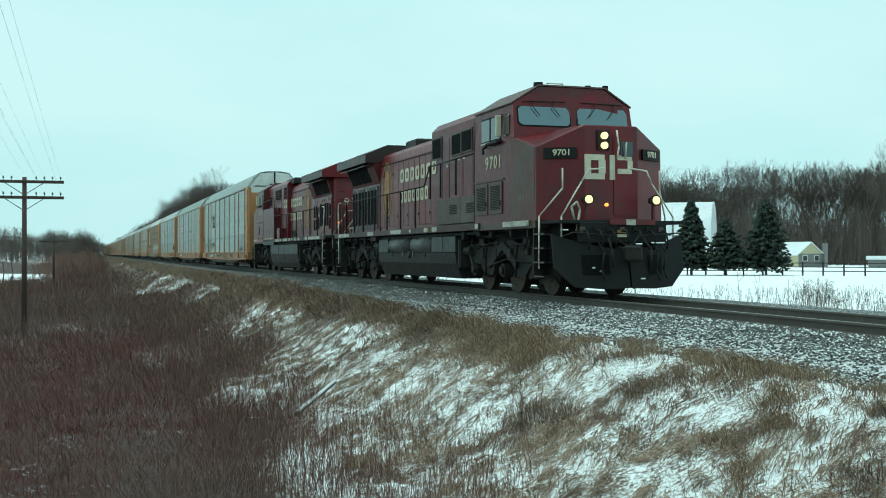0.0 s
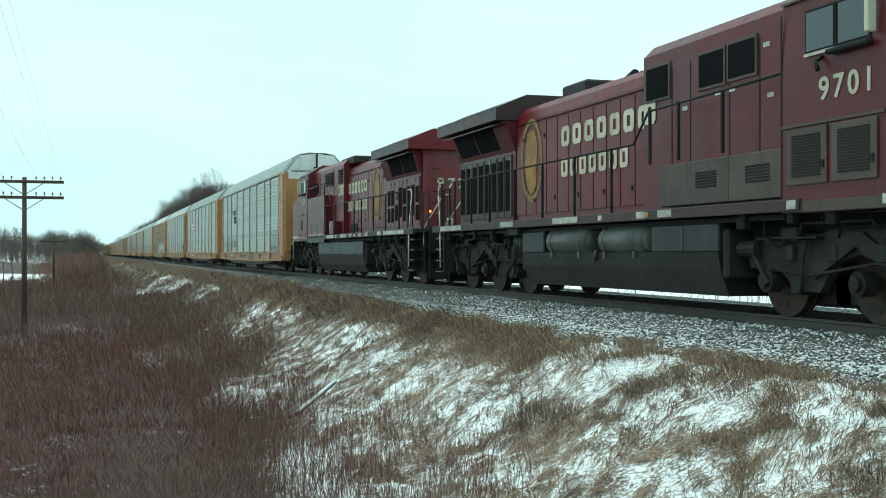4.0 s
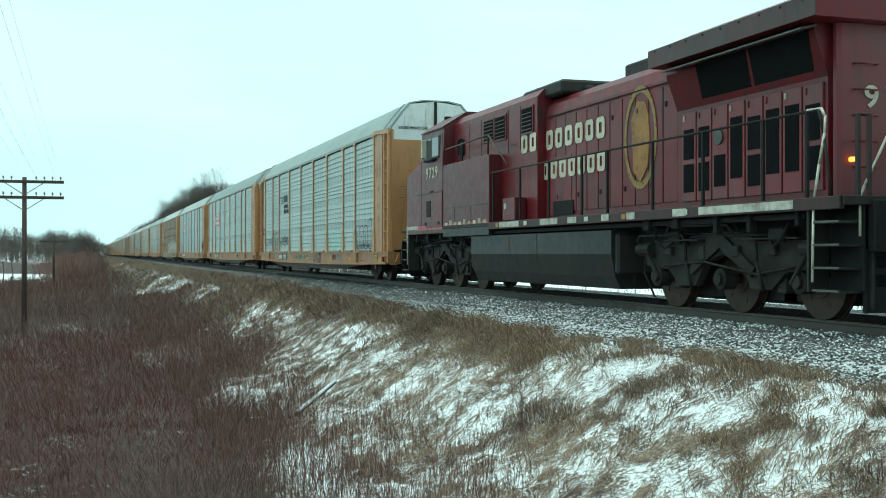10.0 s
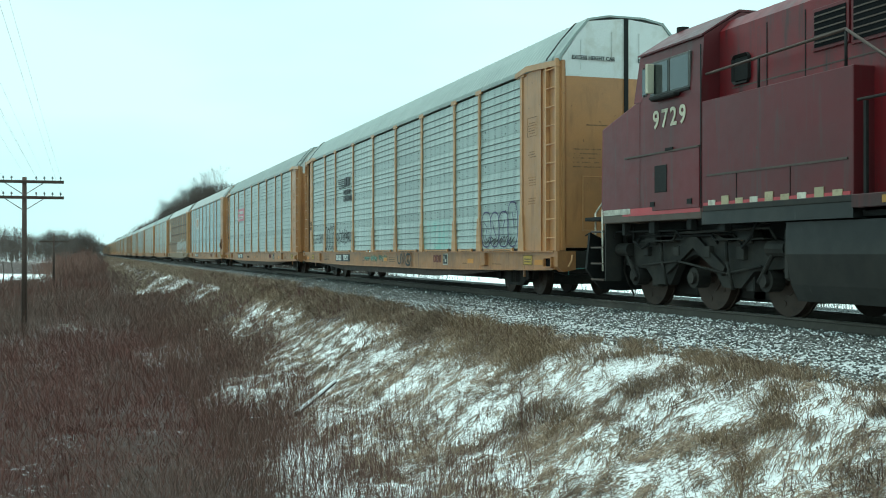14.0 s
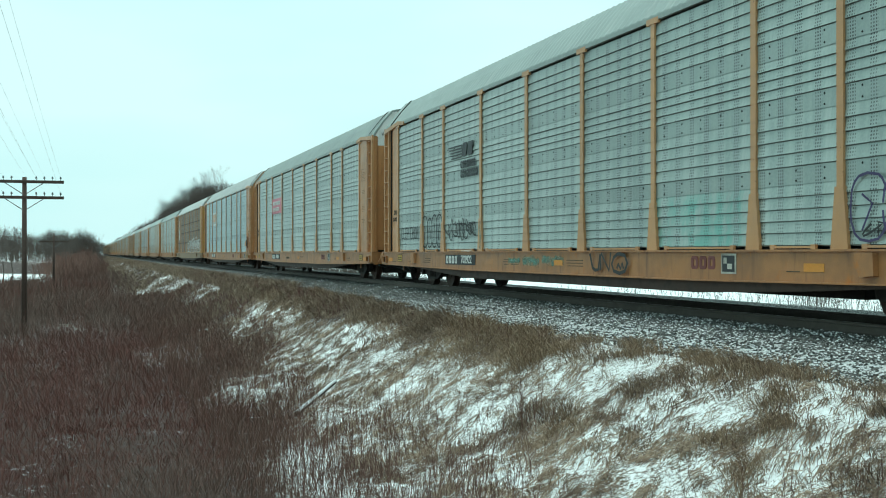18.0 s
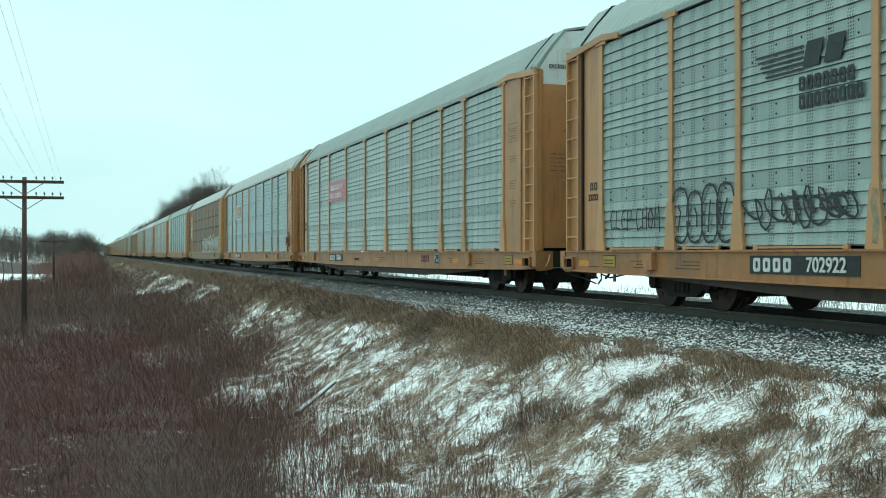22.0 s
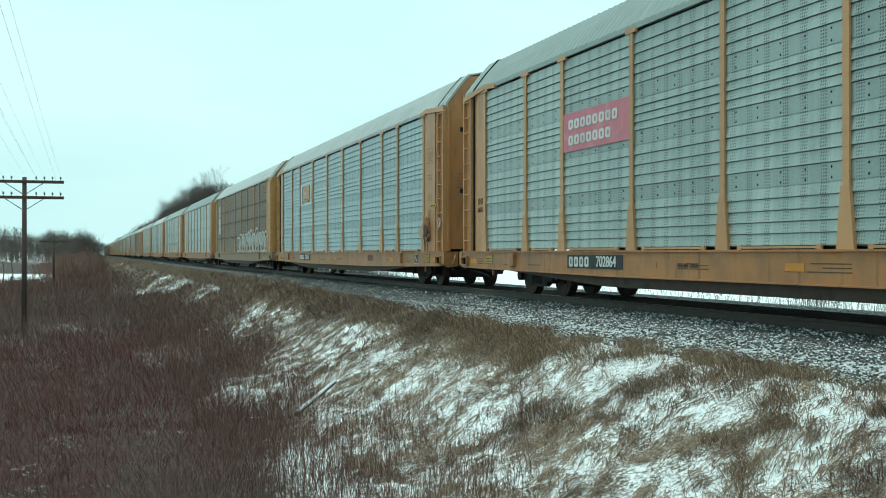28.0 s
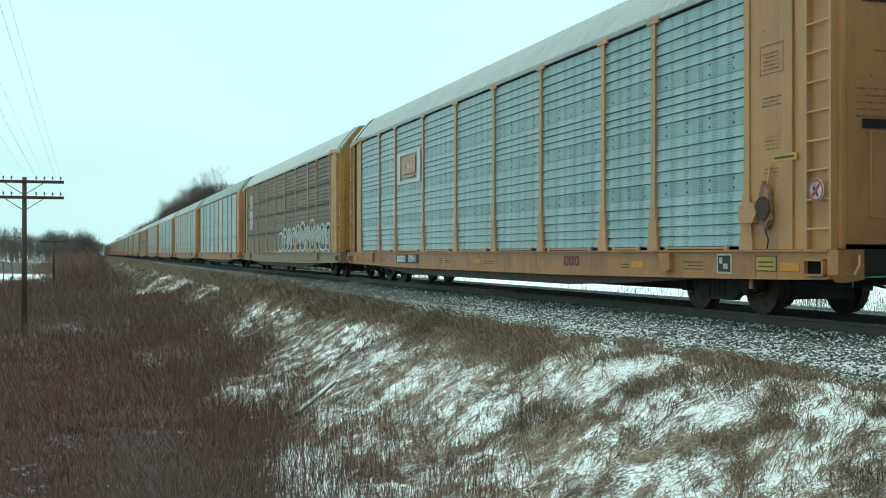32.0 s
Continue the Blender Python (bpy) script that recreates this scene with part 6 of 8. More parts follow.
        P("marker_lamp", bm, M_MARKER, nose)
    for s in (-1, 1):
        bm = bmnew()
        cols = ((0.02, 0.3, 0.22, 1.0), (0.6, 0.46, 0.2, 1.08), (1.12, 0.62, 0.24, 1.2), (1.5, 0.78, 0.62, 1.33))
        grid = []
        for x, u, z0, z1 in cols:
            line = [(u - 0.05, z0), (u + 0.03, (z0 + z1) * 0.5), (u + 0.1, z1), (u + 0.18, z1), (u + 0.04, z0)]
            grid.append([bm.verts.new((s * x, Y(a), z)) for a, z in line])
        for p, q in zip(grid, grid[1:]):
            for i in range(5):
                bm.faces.new((p[i], p[(i + 1) % 5], q[(i + 1) % 5], q[i]))
        bm.faces.new(grid[0])
        bm.faces.new(grid[-1])
        P("plow_blade", bm, M_BLACK)
        T("air_hose", [(s * 0.4, 0.5, 1.25), (s * 0.45, 0.25, 1.0), (s * 0.42, 0.2, 0.65)], 0.028, M_BLACK)
    bm = bmnew()
    y0, y1 = sorted((Y(0.02), Y(0.75)))
    box(bm, -0.14, 0.14, y0, y1, 0.78, 1.08, 0.04)
    y0, y1 = sorted((Y(0.0), Y(0.22)))
    box(bm, -0.22, 0.14, y0, y1, 0.76, 1.1, 0.05)
    P("coupler", bm, M_TRUCK)
    if A:
        for s, x0, x1 in ((-1, 0.42, 0.95), (1, 0.5, 0.85)):
            bm = bmnew()
            vs = [bm.verts.new((s * x, Y(0.3 + (x - 0.02) * 0.288 + dz - 0.02), z)) for x, z, dz in ((x0, 0.5, -0.01), (x1, 0.5, -0.01), (x1, 0.9, 0.055), (x0, 0.9, 0.055))]
            v2 = [bm.verts.new((v.co.x, v.co.y + 0.05 * sg, v.co.z)) for v in vs]
            bm.faces.new(vs)
            for i in range(4):
                bm.faces.new((vs[i], v2[i], v2[(i + 1) % 4], vs[(i + 1) % 4]))
            P("plow_recess", bm, M_GRILLE)
        for k in range(3):
            x = (0.62, 0.8, -0.62)[k]
            T("hanging_hose", [(x, 0.5, 1.15), (x + 0.02, 0.28, 0.95), (x - 0.03, 0.3, 0.6), (x + 0.05, 0.28, 0.38 + 0.04 * (k % 2))], 0.022, M_BLACK)
        for x, u, z, w in ((0.7, 0.4, 1.14, 0.16), (0.1, 0.1, 1.11, 0.07), (-0.75, 0.44, 0.62, 0.03), (-0.6, 0.4, 0.55, 0.025), (0.25, 0.2, 0.4, 0.05), (-1.3, 0.62, 1.4, 0.06)):
            B("snow_patch", x - w, x + w, u, u + 0.05, z, z + 0.03, M_SNOWPATCH, 0.01)
        B("warning_plate", -0.16, 0.06, 0.56, 0.6, 1.36, 1.42, M_GOLD)
        B("warning_plate", -0.16, 0.06, 0.56, 0.6, 1.27, 1.33, M_CREAM)
    ahead[0] = 0.0
    for u0 in (21.6,):
        bm = bmnew()
        y0, y1 = sorted((Y(21.3), Y(22.28)))
        box(bm, -0.14, 0.14, y0, y1, 0.78, 1.08, 0.04)
        P("coupler", bm, M_WHEEL)
    # corner steps, four of them
    for s in (-1, 1):
        for uc, d in ((1.25, 1), (21.0, -1)):
            xa, xb = sorted((s * 1.18, s * 1.5))
            st = B("step_well", *sorted((s * 1.14, s * 1.17)), uc - 0.3, uc + 0.35, 0.45, 1.6, M_BLACK)
            B("stringer", xa, xb, uc + d * 0.33, uc + d * 0.37, 0.42, 1.62, M_DARKSTEEL, 0, st)
            for k in range(4):
                B("tread", xa, xb, uc - 0.24, uc + 0.3, 0.42 + 0.3 * k, 0.455 + 0.3 * k, M_DARKSTEEL, 0, st)
                B("tread_edge", *sorted((s * 1.49, s * 1.515)), uc - 0.24, uc + 0.3, 0.43 + 0.3 * k, 0.458 + 0.3 * k, M_GRIME if uc < 5 else M_AIRTANK, 0, st)
            ahead[0] = 0.2 if A and uc < 5 else 0.0
            if uc < 5:
                T("grab_rail", [(s * 1.5, 1.5, 0.6), (s * 1.5, 1.48, 1.72), (s * 1.14, 1.08, 2.3), (s * 1.14, 1.08, 2.72)], 0.018, M_HANDRAIL, None, "white painted handrail")
                T("grab_rail", [(s * 1.3, 0.78, 1.2), (s * 1.3, 0.78, 1.7), (s * 0.82, 0.84, 2.42), (s * 0.68, 0.8, 2.68), (s * 0.3, 0.8, 2.72)], 0.018, M_HANDRAIL, None, "white painted handrail")
            else:
                T("grab_rail", [(s * 1.5, 20.75, 0.55), (s * 1.5, 20.78, 1.6), (s * 1.49, 20.88, 2.1), (s * 1.48, 20.98, 2.5), (s * 1.47, 20.98, 2.72), (s * 1.47, 20.9, 2.83), (s * 1.47, 20.6, 2.84)], 0.018, M_HANDRAIL, None, "white painted handrail")
                T("grab_rail", [(s * 1.2, 21.32, 1.15), (s * 1.2, 21.32, 1.66), (s * 1.12, 21.3, 1.8), (s * 0.66, 21.2, 2.5), (s * 0.58, 21.18, 2.66), (s * 0.3, 21.18, 2.7)], 0.018, M_HANDRAIL, None, "white painted handrail")
    ahead[0] = 0.0
    T("cable_loop", [(-0.95, 0.7, 1.62), (-1.05, 0.62, 1.9), (-0.95, 0.58, 2.0), (-0.86, 0.62, 1.85), (-0.95, 0.6, 1.4)], 0.025, M_HANDRAIL)

    # machinery body behind the cab
    aux = [(-1.18, 1.67), (-1.18, 4.4), (-0.98, 4.6), (0.98, 4.6), (1.18, 4.4), (1.18, 1.67)]
    aux_end = 9.9 if A else 10.7
    auxb = prof("equipment_cab", aux, cab_end, aux_end, M_RED_DUSTY if A else M_RED)
    if A:
        for u0, u1, z0, z1 in ((6.45, 7.15, 3.62, 4.14), (7.3, 8.0, 3.6, 4.12), (9.0, 9.75, 3.62, 4.16)):
            fr = B("intake_screen", -1.21, -1.17, u0 - 0.05, u1 + 0.05, z0 - 0.05, z1 + 0.05, M_GRIME, 0.006, auxb)
            B("mesh", -1.218, -1.2, u0, u1, z0, z1, M_GRILLE, 0, fr)
        for u0, u1 in ((5.6, 7.0), (7.0, 9.1)):
            d = B("lower_box", -1.3, -1.17, u0, u1, 1.72, 2.42, M_GRIME, 0.012, auxb)
            for k in range(6):
                B("louver", -1.312, -1.295, u0 + 0.35, u0 + 0.95, 1.98 + k * 0.045, 2.005 + k * 0.045, M_BLACK, 0, d)
        for u0 in (5.75, 6.35, 7.15, 8.3, 8.9):
            B("seam", -1.186, -1.178, u0, u0 + 0.02, 2.44, 4.1, M_BLACK, 0, auxb)
        B("seam", -1.186, -1.178, 5.5, 9.85, 3.46, 3.48, M_GRIME, 0, auxb)
        for u0, z in ((6.0, 3.2), (6.1, 3.95), (7.4, 3.42), (7.0, 3.42), (8.4, 3.3)):
            B("placard", -1.19, -1.179, u0, u0 + 0.16, z, z + 0.07, M_WHITE, 0, auxb)
    else:
        blk = B("equipment_box", -1.5, -1.1, cab_end, 8.5, 1.5, 3.3, M_RED_DUSTY, 0.012, auxb, "dusty flush red equipment cover")
        B("seam", -1.51, -1.5, 5.1, 8.4, 2.12, 2.15, M_GRIME, 0, blk)
        for u0 in (5.9, 7.2):
            B("seam", -1.505, -1.499, u0, u0 + 0.015, 1.7, 2.12, M_BLACK, 0, blk)
        B("skirt", -1.505, -1.3, cab_end, 8.5, 1.38, 1.58, M_TANK, 0, blk)
        for u0, u1, z0, z1 in ((7.35, 8.0, 3.72, 4.2), (8.15, 8.8, 3.68, 4.2), (9.85, 10.45, 3.66, 4.2)):
            fr = B("intake_screen", -1.21, -1.17, u0 - 0.05, u1 + 0.05, z0 - 0.05, z1 + 0.05, M_RED_DUSTY, 0.006, auxb)
            B("mesh", -1.218, -1.2, u0, u1, z0, z1, M_GRILLE, 0, fr)
            for k in range(5):
                B("louver", -1.225, -1.215, u0, u1, z0 + 0.05 + k * 0.09, z0 + 0.07 + k * 0.09, M_GRIME, 0, fr)
        B("porthole", -1.2, -1.17, 5.35, 5.8, 3.5, 3.95, M_BLACK, 0.06, auxb)
        B("seam", -1.186, -1.178, 5.3, 9.5, 3.46, 3.48, M_GRIME, 0, auxb)
        for u0 in (6.2, 7.1, 8.95, 9.7):
            B("seam", -1.186, -1.178, u0, u0 + 0.02, 3.3, 4.3, M_BLACK, 0, auxb)
        T("upper_rail", [(-1.45, 5.0, 3.72), (-1.45, 8.3, 3.78), (-1.45, 9.6, 2.95)], 0.022, M_GRIME, None, "slanting upper handrail")
        for u0 in (6.4, 8.3):
            T("rail_post", [(-1.45, u0, 3.75), (-1.45, u0, 3.3)], 0.02, M_BLACK)
        B("tool_box", -1.48, -1.2, 9.35, 10.1, 1.68, 2.2, M_RED_DUSTY, 0.015)
        B("decal", -1.49, -1.48, 9.45, 9.6, 1.95, 2.08, M_WHITE)
        for k in range(9):
            u0 = 5.15 + k * 0.37
            B("reflector", -1.512, -1.5, u0, u0 + 0.19, 1.6 + 0.05 * (k % 3 == 1), 1.75 + 0.05 * (k % 3 == 1), M_TAPE_OLD if k % 3 else M_HANDRAIL, 0, blk)
        B("red_tape", -1.507, -1.5, 2.3, 4.9, 1.585, 1.715, M_RED_TAPE, 0, cab)
        B("red_tape", -1.506, -1.5, 5.0, 8.45, 1.585, 1.715, M_RED_TAPE, 0, blk)
        B("reflector", -1.512, -1.5, 1.55, 2.6, 1.62, 1.72, M_WHITE, 0, cab)
    # long hood with rounded shoulders and its doors
    hood_pts = [(-0.98, 1.67), (-0.98, 3.98), (-0.93, 4.18), (-0.8, 4.32), (-0.6, 4.38), (0.6, 4.38), (0.8, 4.32), (0.93, 4.18), (0.98, 3.98), (0.98, 1.67)]
    hood = prof("hood", hood_pts, aux_end, 16.45, M_RED)
    n = 11
    for k in range(n):
        u0 = aux_end + 0.1 + k * (16.35 - aux_end) / n
        u1 = u0 + (16.35 - aux_end) / n - 0.035
        d = B("hood_door", -1.0, -0.97, u0, u1, 1.82, 3.86, M_RED, 0.006, hood)
        for z in (2.1, 3.5):
            if (k + int(z)) % 2:
                B("latch", -1.015, -1.0, u0 + 0.06, u0 + 0.12, z, z + 0.09, M_BLACK, 0, d)
    for k in range(6):
        u0 = aux_end + 0.1 + k * (16.35 - aux_end) / 6
        B("hood_door", 0.97, 1.0, u0, u0 + 1.0, 1.82, 3.86, M_RED, 0.006, hood)
    B("grab_iron", -1.02, -1.0, aux_end + 0.2, 16.3, 3.9, 3.92, M_BLACK, 0, hood)
    if not A:
        B("alcove", -1.01, -0.99, aux_end + 0.15, aux_end + 1.4, 1.75, 3.0, M_RED, 0, hood)
        B("vent", -1.02, -1.0, aux_end + 0.5, aux_end + 1.5, 1.75, 2.05, M_BLACK, 0, hood)
    st = B("exhaust_housing", -0.55, 0.55, 13.6, 14.85, 4.36, 4.64, M_DARKSTEEL, 0.04)
    B("stack_opening", -0.35, 0.35, 13.8, 14.6, 4.62, 4.66, M_BLACK, 0, st)
    if not A:
        B("roof_hatch", -1.0, 1.0, 9.4, 11.6, 4.36, 4.66, M_DARKSTEEL, 0.05)
    for k, x in enumerate((-0.42, -0.2, 0.05)):
        bm = bmnew()
        tube(bm, (x, Y(12.0 + 0.1 * k), 4.42), (x, Y(11.65 + 0.1 * k), 4.44), 0.045, 10, 0.1)
        tube(bm, (x, Y(12.0 + 0.1 * k), 4.28), (x, Y(12.0 + 0.1 * k), 4.42), 0.02, 6)
        P("horn", bm, M_BLACK)
    # radiator section with overhanging wings
    rad = prof("radiator_body", [(-1.02, 1.67), (-1.02, 3.35), (-1.24, 3.95), (-1.24, 4.1), (1.24, 4.1), (1.24, 3.95), (1.02, 3.35), (1.02, 1.67)], 16.45, 20.45, M_RED_DUSTY if A else M_RED)
    prof("radiator_wing", [(-1.53, 4.06), (-1.53, 4.34), (-0.75, 4.68), (0.75, 4.68), (1.53, 4.34), (1.53, 4.06)], 16.4, 20.85, M_SOOT if A else M_RED, rad)
    B("wing_edge", -1.545, -1.525, 16.38, 20.87, 4.06, 4.36, M_DOOR, 0, rad, "grimy steel edge of the radiator overhang")
    B("wing_edge", 1.525, 1.545, 16.38, 20.87, 4.06, 4.36, M_GRIME, 0, rad)
    for k in range(9):
        B("rivet", -1.555, -1.545, 16.6 + k * 0.5, 16.63 + k * 0.5, 4.3, 4.33, M_BLACK, 0, rad)
    for u0, u1 in ((17.3, 18.7), (18.78, 20.2)):
        bm = bmnew()
        vs = [bm.verts.new((x, Y(u), z)) for x, u, z in ((-1.045, u0, 3.42), (-1.045, u1, 3.42), (-1.262, u1 + 0.12, 3.98), (-1.262, u0 + 0.12, 3.98))]
        v2 = [bm.verts.new((v.co.x + 0.04, v.co.y, v.co.z)) for v in vs]
        bm.faces.new(vs)
        for i in range(4):
            bm.faces.new((vs[i], v2[i], v2[(i + 1) % 4], vs[(i + 1) % 4]))
        P("radiator_screen", bm, M_GRILLE, rad)
    bm = bmnew()
    prism(bm, [(-1.24, 4.03), (-1.5, 3.97), (-1.5, 3.945), (-1.24, 4.0)], Y(16.7), Y(20.5))
    P("screen_ledge", bm, M_AIRTANK, rad, "pale sheet ledge under the radiator overhang")
    for s, x0, x1 in ((-1, -1.05, -1.015), (1, 1.015, 1.05)):
        for k in range(8 if s < 0 else 4):
            u0 = 16.65 + k * (0.47 if s < 0 else 0.94)
            z1 = 3.28
            d = B("radiator_door", x0, x1, u0, u0 + 0.43, 1.8, z1, M_DOOR if A else M_RED_PALE, 0.006, rad)
            tall = (1.95, 3.16) if A else (2.1, 3.05)
            if A or s > 0 or k in (3, 5, 6):
                openings = [tall]
            elif k == 2:
                openings = [(2.0, 2.5)]
            else:
                openings = [(1.95, 2.42), (2.5, 3.0)]
            for v0, v1 in openings:
                B("vent", x0 - 0.008 if s < 0 else x1 - 0.003, x0 + 0.003 if s < 0 else x1 + 0.008, u0 + (0.06 if not A or k % 3 else 0.11), u0 + 0.38, v0, v1, M_GRILLE, 0, d)
            if not A and s < 0 and k == 2:
                bm = bmnew()
                tube(bm, (x0 - 0.03, Y(u0 + 0.21), 2.78), (x0, Y(u0 + 0.21), 2.78), 0.12, 14)
                P("fan_cover", bm, M_AIRTANK, d)
            if s < 0:
                B("latch", x0 - 0.015, x0, u0 + 0.05, u0 + 0.09, 3.15, 3.24, M_WHITE if k % 3 == 0 else M_RED, 0, d)
    # far end of the hood
    endw = B("end_wall", -0.98, 0.98, 20.45, 20.62, 1.67, 4.1, M_RED if A else M_RED_PALE, 0.05)
    # rails across the end platform
    for s in (-1, 1):
        for x in (1.22, 1.05, 0.62, 0.46):
            B("end_post", s * x - 0.025, s * x + 0.025, 21.28, 21.33, 1.65, 2.72 if x > 1 else 2.62, M_SOOT, 0)
        T("end_rail", [(s * 1.22, 21.305, 2.72), (s * 1.05, 21.305, 2.72)], 0.018, M_SOOT)
        T("end_rail", [(s * 0.62, 21.305, 2.62), (s * 0.46, 21.305, 2.62)], 0.018, M_SOOT)
        T("safety_chain", [(s * 0.46, 21.305, 2.5), (s * 0.2, 21.31, 2.36), (0, 21.31, 2.33)], 0.01, M_DARKSTEEL)
    bm = bmnew()
    tube(bm, (-0.8, Y(20.63), 2.2), (-0.8, Y(20.7), 2.2), 0.035, 10)
    P("marker_lamp", bm, M_MARKER, endw, "small amber marker lamp")
    T("ladder_rail", [(-0.4, 20.7, 4.68), (-0.4, 20.72, 4.8), (0.1, 20.72, 4.8), (0.1, 20.7, 4.68)], 0.015, M_HANDRAIL)
    for z in (2.1, 2.45, 2.8, 3.15, 3.5):
        T("rung", [(-0.75, 20.63, z), (-0.75, 20.7, z), (-0.4, 20.7, z), (-0.4, 20.63, z)], 0.012, M_RED, endw)
    bm = bmnew()
    tube(bm, (0.3, Y(20.84), 4.3), (0.3, Y(20.93), 4.3), 0.1, 14)
    lamp = P("rear_lamp", bm, M_BLACK)
    bm = bmnew()
    tube(bm, (0.3, Y(20.925), 4.3), (0.3, Y(20.94), 4.3), 0.075, 14)
    P("lens", bm, M_LENS, lamp)
    if not A:
        text_part("road_number", "9729", 0.42, M_CREAM, endw, on_end(0.05, Y(20.635), 3.05), "cream painted road number", 1.15, 1.4)
    B("end_platform", -1.5, 1.5, 20.6, 21.4, 1.55, 1.67, M_DARKSTEEL, 0.01)
    B("end_sill", -1.08, 1.08, 21.3, 21.45, 0.95, 1.62, M_BLACK, 0.015)
    plow = B("end_plow", -1.1, 1.1, 21.22, 21.3, 0.16, 1.0, M_BLACK, 0.02)
    for s in (-1, 1):
        for x, z in ((0.86, 0.5), (0.66, 0.5), (0.86, 0.74)):
            B("slot", s * x - 0.07, s * x + 0.07, 21.295, 21.312, z, z + 0.16, M_GRILLE, 0.01, plow)
        B("plow_rib", s * 1.02 - 0.02, s * 1.02 + 0.02, 21.29, 21.36, 0.2, 0.98, M_TRUCK, 0.008, plow)
        bm = bmnew()
        tube(bm, (s * 0.78, Y(21.44), 1.36), (s * 0.78, Y(21.53), 1.34), 0.075, 12)
        P("jumper_socket", bm, M_TRUCK, None, "round jumper cable socket", True)
    for s in (-1, 1):
        T("air_hose", [(s * 0.45, 21.45, 1.2), (s * 0.5, 21.75, 0.85), (s * 0.42, 21.9, 0.7)], 0.028, M_BLACK)
    T("cable_loop", [(-0.5, 21.45, 1.7), (-0.55, 21.6, 1.95), (-0.42, 21.65, 1.95), (-0.4, 21.5, 1.65)], 0.025, M_HANDRAIL)

    # handrails along the walkway
    for s in (-1, 1):
        if A:
            pts = [(s * 1.47, 5.45, 3.42), (s * 1.47, 9.2, 3.36), (s * 1.47, 9.75, 2.84), (s * 1.47, 20.75, 2.8)]
        else:
            pts = [(s * 1.47, 8.55, 2.85), (s * 1.47, 20.6, 2.82), (s * 1.47, 20.85, 2.82), (s * 1.47, 20.95, 2.5), (s * 1.47, 21.1, 1.7)]
        T("handrail", pts, 0.02, M_TRUCK)
        for u0 in ((6.9, 8.2, 9.15, 10.6, 12.2, 13.8, 15.4, 17.0, 18.3, 19.6, 20.7) if A else (8.7, 10.4, 12.0, 13.6, 14.7, 16.4, 18.0, 19.6, 20.6)):
            zt = 3.4 if (A and u0 < 9.2) else 2.82
            zb = 2.45 if (A and u0 < 9.2) else 1.6
            B("handrail_post", s * 1.47 - 0.02, s * 1.47 + 0.02, u0 - 0.025, u0 + 0.025, zb, zt, M_BLACK, 0)

    # fuel tank
    t0, t1 = (7.1, 15.05) if A else (7.0, 14.75)
    if A:
        tank_pts = [(-1.42, 0.95), (-1.38, 0.66), (-1.22, 0.27), (1.22, 0.27), (1.38, 0.66), (1.42, 0.95), (1.42, 1.38), (0.9, 1.38), (-0.9, 1.38), (-0.9, 0.97)]
    else:
        tank_pts = [(-1.42, 1.36), (-1.42, 0.92), (-1.34, 0.5), (-1.22, 0.27), (1.22, 0.27), (1.34, 0.5), (1.42, 0.92), (1.42, 1.36)]
    tank = prof("fuel_tank", tank_pts, t0, t1, M_TANK)
    B("tank_end", -1.36, 1.36, t0 - 0.16, t0, 0.55, 1.3, M_DARKSTEEL, 0.04, tank)
    B("tank_end", -1.36, 1.36, t1, t1 + 0.16, 0.55, 1.3, M_DARKSTEEL, 0.04, tank)
    if A:
        for u0, u1 in ((9.4, 11.2), (11.65, 13.65)):
            bm = bmnew()
            tube(bm, (-1.2, Y(u0 + 0.08), 1.17), (-1.2, Y(u1 - 0.08), 1.17), 0.29, 20)
            tube(bm, (-1.2, Y(u0), 1.17), (-1.2, Y(u0 + 0.09), 1.17), 0.18, 20, 0.29)
            tube(bm, (-1.2, Y(u1 - 0.09), 1.17), (-1.2, Y(u1), 1.17), 0.29, 20, 0.18)
            at = P("air_tank", bm, M_AIRTANK, None, "grey cylindrical air reservoir", True)
            for f in (0.2, 0.85):
                ub = u0 + (u1 - u0) * f
                B("strap", -1.45, -1.15, ub, ub + 0.07, 0.84, 0.97, M_AIRTANK, 0, at)
                bm = bmnew()
                tube(bm, (-1.2, Y(ub), 1.17), (-1.2, Y(ub + 0.04), 1.17), 0.298, 20)
                P("band", bm, M_AIRTANK, at)
        br = B("cable_bracket", -1.5, -1.15, 15.15, 15.75, 1.34, 1.5, M_TRUCK, 0.015, None, "dusty steel bracket under the walkway")
        for k in range(3):
            bm = bmnew()
            tube(bm, (-1.33, Y(15.28 + 0.17 * k), 0.95), (-1.33, Y(15.28 + 0.17 * k), 1.34), 0.06, 10)
            P("filter_bowl", bm, M_TANK, br, "", True)
        B("tank_box", -1.42, -0.9, 13.85, 15.05, 0.95, 1.4, M_TANK, 0.02, tank)
        bx = B("tank_box", -1.42, -0.9, 7.1, 9.2, 0.95, 1.4, M_TANK, 0.02, tank)
        B("seam", -1.43, -1.42, 8.15, 8.2, 0.98, 1.38, M_GRIME, 0, bx)
        T("drain_pipe", [(-1.43, 11.4, 0.8), (-1.43, 11.3, 0.98)], 0.04, M_GRIME, tank)
    else:
        B("sight_glass", -1.432, -1.415, 9.55, 9.6, 0.98, 1.32, M_DECAL_RED, 0, tank)
        B("seam", -1.426, -1.415, 11.2, 11.22, 0.6, 1.34, M_GRIME, 0, tank)
